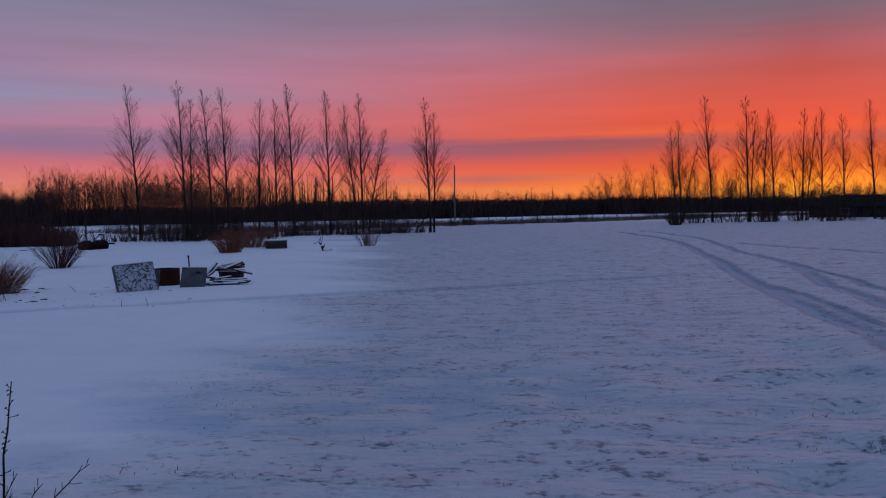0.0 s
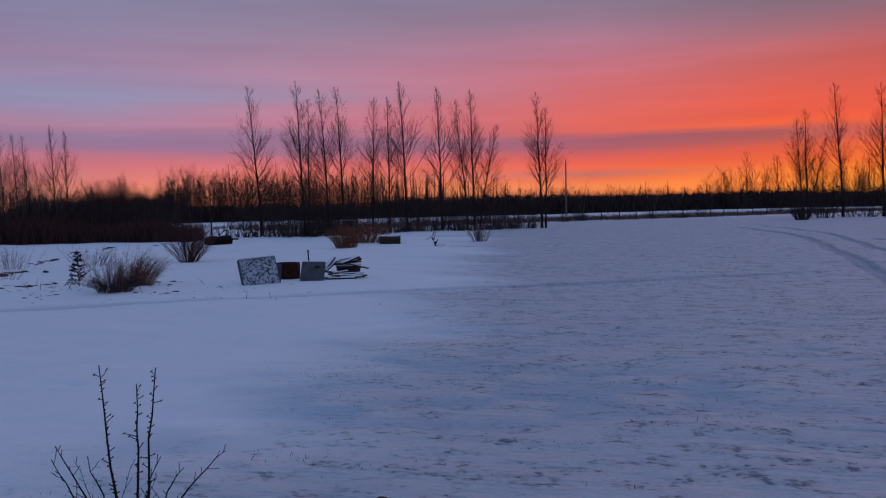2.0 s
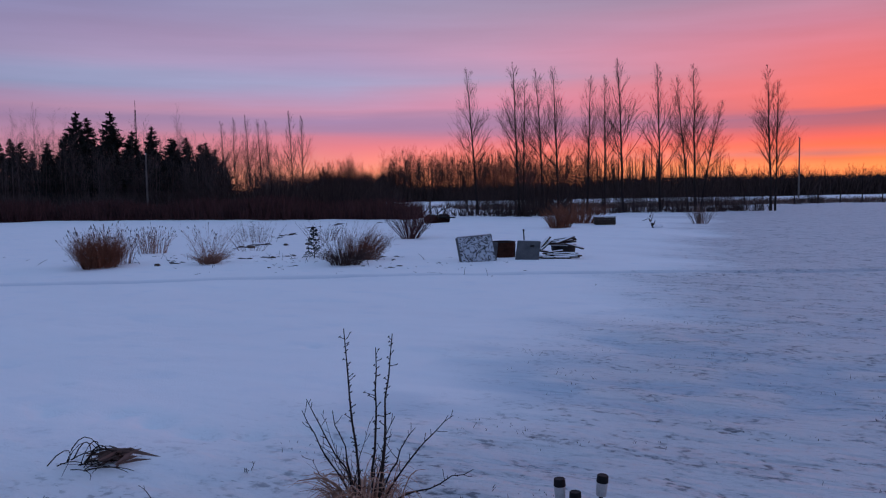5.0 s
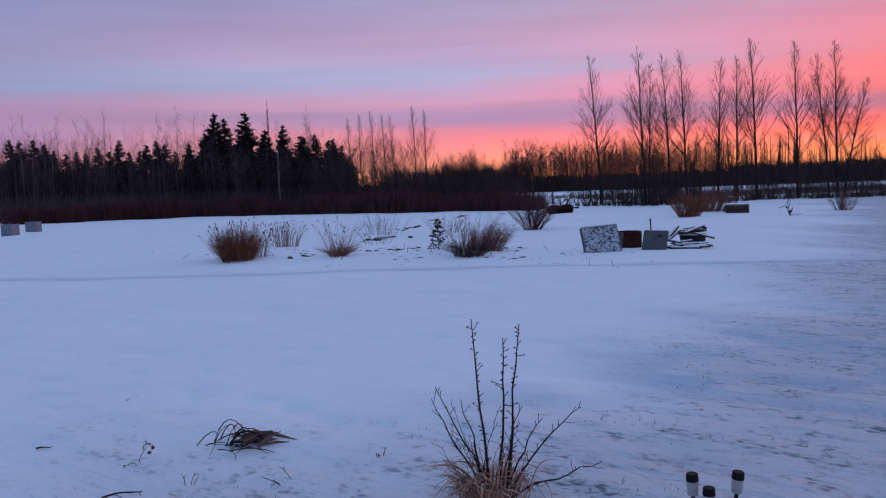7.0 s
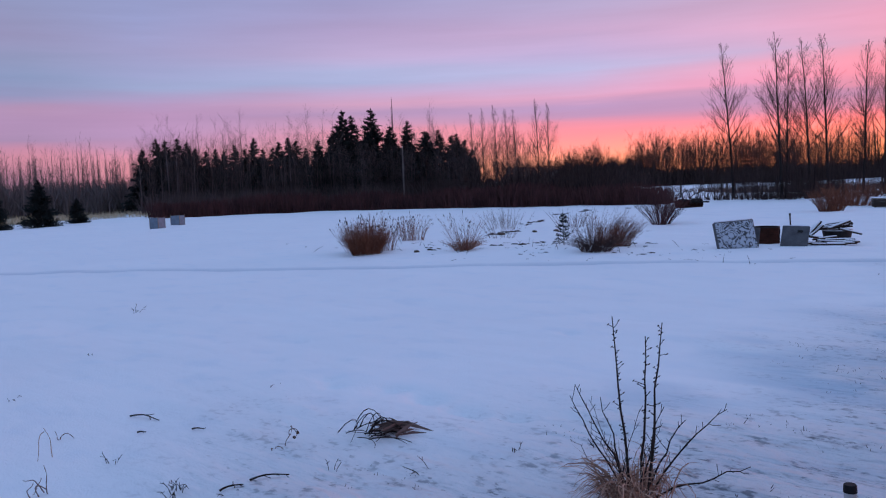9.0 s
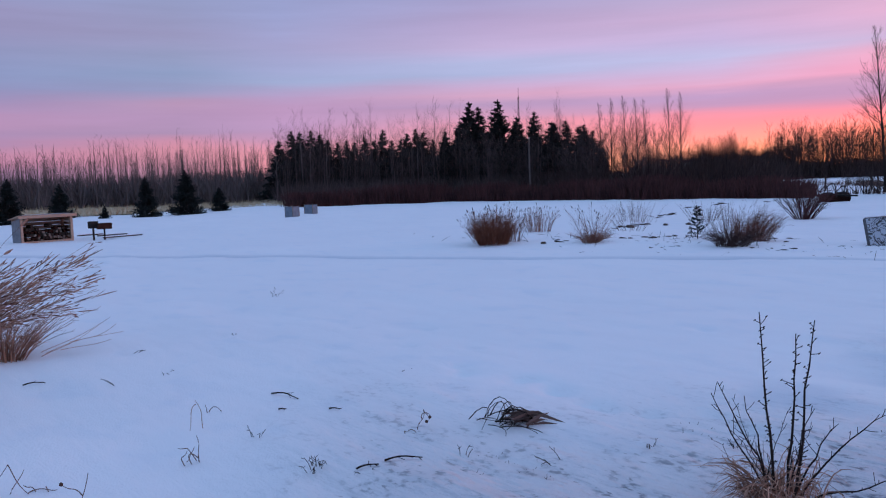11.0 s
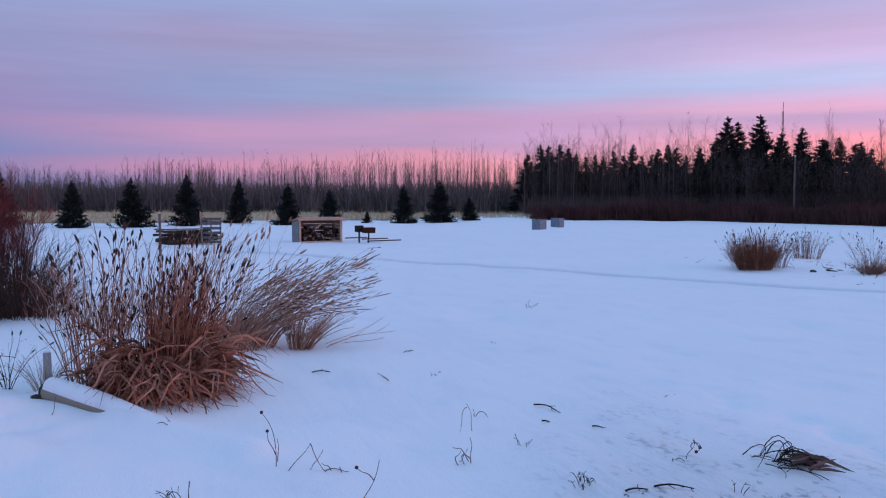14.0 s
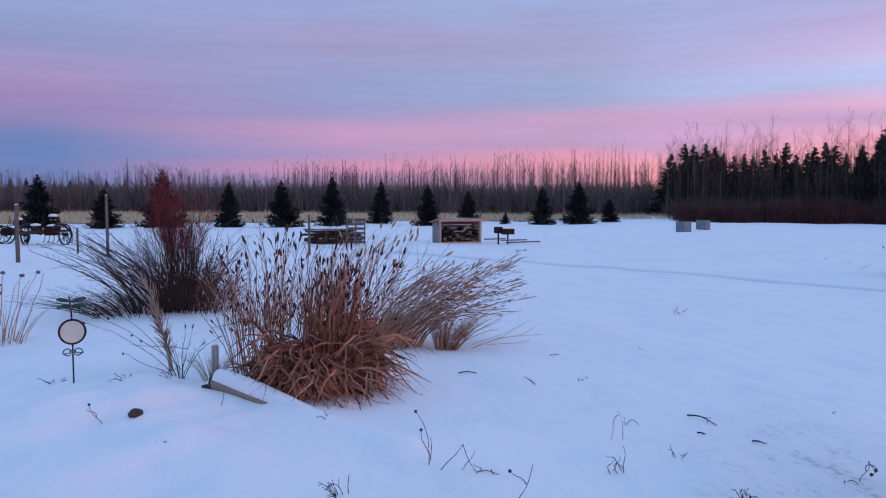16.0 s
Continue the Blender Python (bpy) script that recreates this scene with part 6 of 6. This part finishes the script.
def wood_shed():
    """Open-fronted firewood shelter: metal end, plank roof, split logs inside."""
    x, y = -35.1, 8.25
    t = thing("firewood_shelter", "small open firewood shelter with metal side", "shelter", x, y, gz(x, y) - .02, facing(x, y) + 17)
    for sx in (-.93, .93):
        for sy, h in ((-.5, 1.05), (.5, .92)):
            part("post", box(bmesh.new(), sx, sy, h / 2, .09, .09, h, .008), M_FRESH, t)
    bm = bmesh.new()
    n = 18
    for i in range(n):
        yy, nx = -.5 + i / (n - 1), .012 * (i % 2)
        bm.verts.new((-.985 - nx, yy, .02)), bm.verts.new((-.985 - nx, yy, 1.0 - .13 * (yy + .5)))
    bm.verts.ensure_lookup_table()
    for i in range(n - 1):
        bm.faces.new((bm.verts[2 * i], bm.verts[2 * i + 2], bm.verts[2 * i + 3], bm.verts[2 * i + 1]))
    bmesh.ops.solidify(bm, geom=bm.faces[:], thickness=.004)
    part("side_sheet", bm, M_STEEL, t, "corrugated galvanised side sheet")
    for i in range(6):
        part("back_board", box(bmesh.new(), 0, .555, .12 + i * .155, 1.94, .025, .145, .005), M_WOOD, t)
    for i in range(6):
        part("side_board", box(bmesh.new(), .985, 0, .12 + i * .15, .025, 1.0, .14, .005), M_FRESH, t)
    for i in range(8):
        yy = -.62 + i * .178
        part("roof_board", box(bmesh.new(), 0, yy, 1.09 - .13 * (yy + .5), 2.16, .17, .028, .005), M_FRESH, t)
    part("fascia", box(bmesh.new(), 0, -.72, 1.06, 2.18, .03, .12, .006), M_FRESH, t, "pale wooden front fascia")
    part("sill", box(bmesh.new(), 0, -.52, .05, 1.95, .06, .09, .006), M_FRESH, t)
    bm = bmesh.new()
    bmesh.ops.create_grid(bm, x_segments=16, y_segments=10, size=.5)
    for v in bm.verts:
        yy = v.co.y * 1.4
        e = min(1, (.5 - max(abs(v.co.x), abs(v.co.y))) * 8)
        v.co = Vector((v.co.x * 2.1, yy, 1.108 - .13 * (yy + .5) + .03 * e))
    part("snow_cap", bm, M_SNOWCAP, t, "thin snow on the roof")
    # stacked logs: each one a thing of its own
    r = random.Random(5)
    logs = []
    for k in range(3):
        bm = bmesh.new()
        bmesh.ops.create_cone(bm, cap_ends=True, segments=9, radius1=.068, radius2=.062, depth=.5, matrix=pose(0, 0, 0, 90))
        for v in bm.verts:
            v.co.x *= 1 + .25 * noise.noise(v.co * 8 + Vector((k, 0, 0)))
            if k and v.co.x < -.02:
                v.co.x = -.02
        me = bpy.data.meshes.new("firewood_log")
        bm.to_mesh(me)
        bm.free()
        me.materials.append((M_DARKW, M_WOOD, M_RUST)[k])
        logs.append(me)
    base = t.matrix_basis.copy()
    for row in range(6):
        for i in range(13):
            if row > 3 + (i < 4) + (i > 8) and r.random() < .7:
                continue
            ob = new("firewood_log", logs[r.randrange(3)])
            ob.matrix_basis = base @ pose(-.83 + i * .137 + (row % 2) * .06, -.05 + r.uniform(-.06, .06), .075 + row * .118, 0, r.uniform(0, 360), r.uniform(-5, 5))
            tagged(ob, "split firewood log stacked in a shelter", "firewood", "stacked firewood")


wood_shed()


def grill():
    x, y = -33.6, 10.15
    t = thing("pedestal_grill", "rusty box grill on a single post", "grill", x, y, gz(x, y) - .05, facing(x, y) + 15)
    part("post", rod(bmesh.new(), (0, 0, 0), (0, 0, .48), .035), M_IRON, t)
    bm = bmesh.new()
    box(bm, 0, 0, .60, .5, .38, .24, .01)
    top = [f for f in bm.faces if f.normal.z > .9]
    bmesh.ops.inset_region(bm, faces=top, thickness=.02)
    for f in bm.faces:
        if f.normal.z > .9 and f.calc_area() > .1:
            bmesh.ops.translate(bm, verts=f.verts, vec=(0, 0, -.18))
    part("firebox", bm, M_RUST, t, "rusty brown steel firebox")
    for i in range(9):
        part("grate_bar", rod(bmesh.new(), (-.2 + i * .05, -.17, .71), (-.2 + i * .05, .17, .71), .007, 6), M_IRON, t)
    for sx in (-.27, .27):
        part("handle", ring(bmesh.new(), (sx, 0, .66), (0, 1, 0), .04, .008, 14, 5), M_IRON, t)
    t = thing("storage_box", "small black box behind the grill", "box", x - .25, y - .35, gz(x, y) - .02, 10)
    part("post", box(bmesh.new(), 0, 0, .25, .06, .06, .5, .006), M_DARKW, t)
    part("case", box(bmesh.new(), 0, 0, .63, .3, .3, .28, .015), M_IRON, t)


grill()
for i, (x, y, rz, ln) in enumerate(((-35.6, 10.2, 100, 1.1), (-35.0, 10.9, 98, 1.3), (-33.7, 10.9, 101, 1.7))):
    plank(x, y, gz(x, y) + .12 - .03 * i, rz, ln, .09, .045, 0, M_DARKW, True, "beams on the snow")


def pallet_gate():
    x, y = -34.7, 3.65
    t = thing("slatted_panel", "grey slatted wooden panel standing upright", "panel", x, y, gz(x, y) - .03, facing(x, y) - 12)
    for sx in (-.38, 0, .38):
        part("upright", box(bmesh.new(), sx, .04, .58, .06, .05, 1.16, .006), M_WOOD, t)
    for i in range(6):
        part("slat", box(bmesh.new(), 0, 0, .14 + i * .19, .86, .025, .11, .005), M_GREYP, t)
    r = random.Random(8)
    z = gz(-35.2, 2.2)
    for i in range(34):
        lv = i // 7
        fx, fy = -35.3 + r.uniform(-.35, .35), 2.0 + (i % 7) * .25 + r.uniform(-.15, .15)
        bm = rod(bmesh.new(), (-.55, 0, 0), (.55, .05, .03), .055, 7, .04)
        me = bpy.data.meshes.new("scrap_branch")
        bm.to_mesh(me)
        bm.free()
        me.materials.append(M_DARKW)
        ob = new("scrap_branch", me)
        ob.matrix_basis = pose(fx, fy, z + .05 + lv * .12, 0, r.uniform(-6, 6), 90 + r.uniform(-35, 35))
        tagged(ob, "dark branch stacked in a low pile", "branch", "branch pile")
    for i in range(6):
        plank(-35.0 + r.uniform(-.3, .3), 2.0 + i * .28, z + .66, 90 + r.uniform(-20, 20), 1.1, .14, .04, 0, M_DARKW, True, "boards on branch pile")


pallet_gate()


def guard(x, y, h, w, rz):
    """A square tree guard of four plastic sheets on corner stakes."""
    t = thing("tree_guard", "pale plastic square tree guard on snow", "tree guard", x, y, gz(x, y) - .02, rz, "tree guards")
    for a in range(4):
        m = Euler((0, 0, a * math.pi / 2)).to_matrix().to_4x4()
        part("sheet", box(bmesh.new(), 0, -w / 2, h / 2, w, .012, h, .004), M_GUARD, t, "", m)
        part("stake", box(bmesh.new(), -w / 2, -w / 2, h / 2 + .02, .035, .035, h + .06, .005), M_WOOD, t, "", m)


guard(-41.9, 23.5, .64, .58, 20)
guard(-43.6, 25.8, .58, .58, 30)


def post(x, y, h, r0, lean=0.0, label="weathered grey fence post leaning in snow", material=None):
    t = thing("garden_post", label, "post", x, y, gz(x, y) - .1, 0, "garden posts")
    bm = bmesh.new()
    bmesh.ops.create_cone(bm, cap_ends=True, segments=10, radius1=r0, radius2=r0 * .85, depth=h + .1, matrix=pose(0, 0, (h + .1) / 2))
    bmesh.ops.subdivide_edges(bm, edges=[e for e in bm.edges if abs(e.verts[0].co.z - e.verts[1].co.z) > .1], cuts=4)
    for v in bm.verts:
        v.co.x += .012 * noise.noise(v.co * 3) + lean * v.co.z
    part("shaft", bm, material or M_POST, t)
    part("snow_cap", box(bmesh.new(), lean * h, 0, h + .11, r0 * 1.4, r0 * 1.4, .025, .01), M_SNOWCAP, t)


post(-26.6, -7.5, 1.72, .065)
post(-27.6, -5.15, 1.95, .05, .02)
post(-28.6, 1.25, 1.42, .045)
post(-30.5, -6.6, .9, .04)
post(-9.55, -1.13, .33, .045, 0, "short pale wooden peg by log edge", M_PEG)


def bed_log():
    """The log that edges the flower bed, snow along its top, sawn dark end."""
    a, b = Vector((-8.68, -1.07, 0)), Vector((-6.63, .45, 0))
    t = thing("edging_log", "snow-covered log edging the flower bed", "log", a.x, a.y, gz(a.x, a.y), math.degrees(math.atan2(b.y - a.y, b.x - a.x)))
    ln = (b - a).length
    k = 14
    s = np.linspace(0, 1, k)
    p = np.stack((s * ln, .02 * np.sin(s * 5), .062 - .34 * s ** 1.25), -1)
    part("log", mesh_of("log", [tubes(p[None], np.full((1, k), .092), 14)], M_WOOD, True), None, t)
    p2 = p + (.02, .006, .046)
    part("snow_cap", mesh_of("snow_cap", [tubes(p2[None], (.09 + .006 * np.sin(s * 9))[None], 14)], M_SNOWCAP, True), None, t, "rounded cap of snow")
    bm = bmesh.new()
    bmesh.ops.create_cone(bm, cap_ends=True, segments=14, radius1=.098, radius2=.09, depth=.03, matrix=pose(-.005, 0, .06, 0, 90))
    part("sawn_end", bm, M_DARKW, t, "dark sawn end")


bed_log()
for i, (x, y, s_) in enumerate(((-8.80, -1.17, .05), (-8.86, -1.04, .045), (-8.72, -1.2, .03))):
    clod(x, y, s_, 200 + i)


def garden_disc():
    """Garden stake: framed cream disc on an iron rod, scrollwork below and a winged ornament above."""
    x, y = -9.33, -2.53
    t = thing("garden_stake", "iron garden stake with round cream disc", "garden ornament", x, y, gz(x, y) - .05, facing(x, y, -.53, -.73))
    part("rod", rod(bmesh.new(), (0, 0, 0), (0, 0, .46), .008), M_IRON, t)
    bm = bmesh.new()
    bmesh.ops.create_cone(bm, cap_ends=True, segments=40, radius1=.118, radius2=.118, depth=.02, matrix=pose(0, 0, .585, 90))
    bmesh.ops.bevel(bm, geom=[e for e in bm.edges if len(e.link_faces) == 2 and e.calc_face_angle(0) > 1], offset=.005, segments=2, affect="EDGES")
    part("disc", bm, M_DIAL, t, "cream round disc")
    part("frame_ring", ring(bmesh.new(), (0, 0, .585), (0, 1, 0), .123, .012, 44, 8), M_IRON, t, "dark round frame")
    for sx in (-1, 1):
        bm = bmesh.new()
        pts = [Vector((sx * (.012 + .075 * u * (1 - .1 * math.cos(u * 3))) if u < .5 else sx * (.055 + .04 * math.cos((u - .5) * 11)), 0, .40 - .04 * math.sin(u * 3) + (.05 * math.sin((u - .5) * 11) if u > .5 else 0))) for u in [i / 16 for i in range(17)]]
        for p, q in zip(pts, pts[1:]):
            rod(bm, p, q, .0055, 5)
        part("scroll", bm, M_IRON, t, "curled iron scroll")
    part("neck", rod(bmesh.new(), (0, 0, .70), (-.01, 0, .84), .008), M_IRON, t)
    part("ornament_body", rod(bmesh.new(), (-.01, 0, .82), (-.02, -.01, .95), .014, 8, .006), M_PATINA, t)
    for sx in (-1, 1):
        for z0, up in ((.90, .03), (.86, -.015)):
            bm = bmesh.new()
            vs = [bm.verts.new((sx * u * .14, -.02 * u, z0 + up * u + w * (.016 + .010 * u) * math.sin(math.pi * (.15 + .75 * u)))) for u in (0, .25, .5, .75, 1) for w in (-1, 1)]
            for i in range(4):
                bm.faces.new((vs[2 * i], vs[2 * i + 2], vs[2 * i + 3], vs[2 * i + 1]))
            bmesh.ops.solidify(bm, geom=bm.faces[:], thickness=.004)
            part("wing", bm, M_PATINA, t, "thin green patina wing")


garden_disc()


def stone(x, y, s, seed):
    bm = bmesh.new()
    bmesh.ops.create_icosphere(bm, subdivisions=3, radius=s)
    for v in bm.verts:
        v.co *= 1 + .28 * noise.noise(v.co / s * 1.1 + Vector((seed, 0, 0)))
        v.co.z *= .6
    me = bpy.data.meshes.new("stone")
    bm.to_mesh(me)
    bm.free()
    me.materials.append(M_STONE)
    ob = new("stone", me)
    ob.matrix_basis = pose(x, y, gz(x, y) + s * .15)
    tagged(ob, "small brown stone sitting in the snow", "stone", "stones in the snow")


for i, (x, y, s) in enumerate(((-7.74, -1.72, .062), (-17.2, 22.6, .13), (-17.5, 22.9, .11), (-16.6, 23.8, .09), (-15.2, 15.9, .08), (-16.2, 24.6, .1))):
    stone(x, y, s, i * 3.1)


def solar_light(x, y, h, lean):
    t = thing("solar_light", "black solar path light stuck in snow", "garden light", x, y, gz(x, y) - .06, 0, "solar path lights")
    t.rotation_euler = Euler((0, radians(lean), radians(20)))
    part("stake", rod(bmesh.new(), (0, 0, 0), (0, 0, h - .05), .012), M_PLASTIC, t)
    part("lens", rod(bmesh.new(), (0, 0, h - .06), (0, 0, h + .02), .030, 16, .034), M_CLEAR, t, "clear ribbed lens")
    bm = bmesh.new()
    bmesh.ops.create_cone(bm, cap_ends=True, segments=20, radius1=.036, radius2=.033, depth=.045, matrix=pose(0, 0, h + .042))
    bmesh.ops.bevel(bm, geom=bm.edges[:], offset=.003, segments=1, affect="EDGES")
    part("cap", bm, M_PLASTIC, t, "black solar cap")


for x, y, h, lean in ((-1.46, 4.30, .18, -2), (-1.27, 4.46, .19, 5), (-1.37, 4.28, .135, 0)):
    solar_light(x, y, h, lean)


# ---- fence, poles and far buildings ----
def fence():
    t = thing("wire_fence", "wire fence with weathered posts along road", "fence")
    pts = np.array(((-33, 57.5), (-26, 64), (-15.1, 74.3), (3.6, 94), (25, 118), (48, 138), (90, 170), (140, 205)), float)
    seg = np.linalg.norm(np.diff(pts, axis=0), axis=1)
    c = np.concatenate(([0], np.cumsum(seg)))
    r = random.Random(2)
    me = bpy.data.meshes.new("post")
    bm = bmesh.new()
    bmesh.ops.create_cone(bm, cap_ends=True, segments=7, radius1=.07, radius2=.06, depth=1.5, matrix=pose(0, 0, .75))
    bm.to_mesh(me)
    bm.free()
    me.materials.append(M_DARKW)
    d, top = 0.0, []
    while d < c[-1]:
        x, y = np.interp(d, c, pts[:, 0]), np.interp(d, c, pts[:, 1])
        part("post", me, None, t, "", pose(x, y, gz(x, y) - .15, r.uniform(-3, 3), r.uniform(-3, 3), r.uniform(0, 90)) @ Matrix.Diagonal((1, 1, r.uniform(.9, 1.08), 1)))
        top.append((x, y, gz(x, y)))
        d += 3.4
    top = np.array(top)
    for h in (.35, .65, .95, 1.2):
        p = top + (0, 0, h)
        part("wire", mesh_of("wire", [tubes(p[None], np.full((1, len(p)), .008), 3)], M_IRON), None, t)


fence()


def pole(x, y, h, label, r0=.13, arms=0):
    t = thing("utility_pole", label, "pole", x, y, gz(x, y) - .3)
    part("shaft", rod(bmesh.new(), (0, 0, 0), (0, 0, h + .3), r0, 10, r0 * .7), M_POST, t)
    part("pole_top", rod(bmesh.new(), (0, 0, h + .28), (0, 0, h + .42), r0 * .5, 8), M_STEEL, t)


pole(2.1, 148, 10.0, "tall dark utility pole beside far road", .16)
pole(-46.4, 48.7, 5.0, "pale grey utility pole before dark spruces", .09)


def mast(x, y, h):
    t = thing("radio_mast", "thin lattice radio mast beyond the spruces", "mast", x, y, 0)
    for a in range(3):
        c, s = math.cos(a * 2.094), math.sin(a * 2.094)
        part("leg", rod(bmesh.new(), (.2 * c, .2 * s, -.5), (.14 * c, .14 * s, h), .045, 5), M_IRON, t)
    for i in range(int(h / 1.5)):
        z = i * 1.5
        bm = bmesh.new()
        for a in range(3):
            c, s, c2, s2 = math.cos(a * 2.094), math.sin(a * 2.094), math.cos((a + 1) * 2.094), math.sin((a + 1) * 2.094)
            rod(bm, (.17 * c, .17 * s, z), (.17 * c2, .17 * s2, z + 1.5), .02, 4)
        part("brace", bm, M_IRON, t)
    part("tip", rod(bmesh.new(), (0, 0, h - .2), (0, 0, h + 2), .05, 5), M_IRON, t)


mast(-125.1, 129.5, 19.4)


def far_house(x, y, rz, w, d, h, roof, label, skin=None, hip=0.0):
    """A plain far building: walls, door, windows and a gabled roof."""
    t = thing("farm_building", label, "building", x, y, gz(x, y) - .2, rz)
    part("wall", box(bmesh.new(), 0, 0, h / 2, w, d, h, .02), skin or M_ROOF, t)
    bm = bmesh.new()
    for sy in (-1, 1):
        vs = [bm.verts.new(v) for v in ((-w / 2 - .4, sy * (d / 2 + .4), h - .15), (w / 2 + .4, sy * (d / 2 + .4), h - .15), (w / 2 + .4 - hip, 0, h + roof), (-w / 2 - .4 + hip, 0, h + roof))]
        bm.faces.new(vs)
    if hip:
        for sx in (-1, 1):
            bm.faces.new([bm.verts.new(v) for v in ((sx * (w / 2 + .4), -d / 2 - .4, h - .15), (sx * (w / 2 + .4), d / 2 + .4, h - .15), (sx * (w / 2 + .4 - hip), 0, h + roof))])
    bmesh.ops.solidify(bm, geom=bm.faces[:], thickness=.12)
    part("roof", bm, skin or M_ROOF, t)
    wn = part("window", box(bmesh.new(), -w * .25, -d / 2 - .02, h * .55, 1.1, .06, .9, .02), M_IRON, t)
    part("frame", box(bmesh.new(), -w * .25, -d / 2 - .012, h * .55, 1.25, .05, 1.05, .02), M_WOOD, wn)
    part("door", box(bmesh.new(), w * .2, -d / 2 - .02, 1.05, 1.0, .06, 2.1, .02), M_DARKW, t)


far_house(68.0, 124.5, -24, 20, 8, 2.0, 1.6, "low dark barn behind the far poplars", M_BARN, 3.4)
far_house(-46.5, 78.0, 25, 6, 4, 2.0, 1.1, "small grey shed behind brush")
far_house(-116.0, 35.5, 15, 2.2, 1.8, 1.5, .5, "small dark hut at the far field edge", M_BARN)
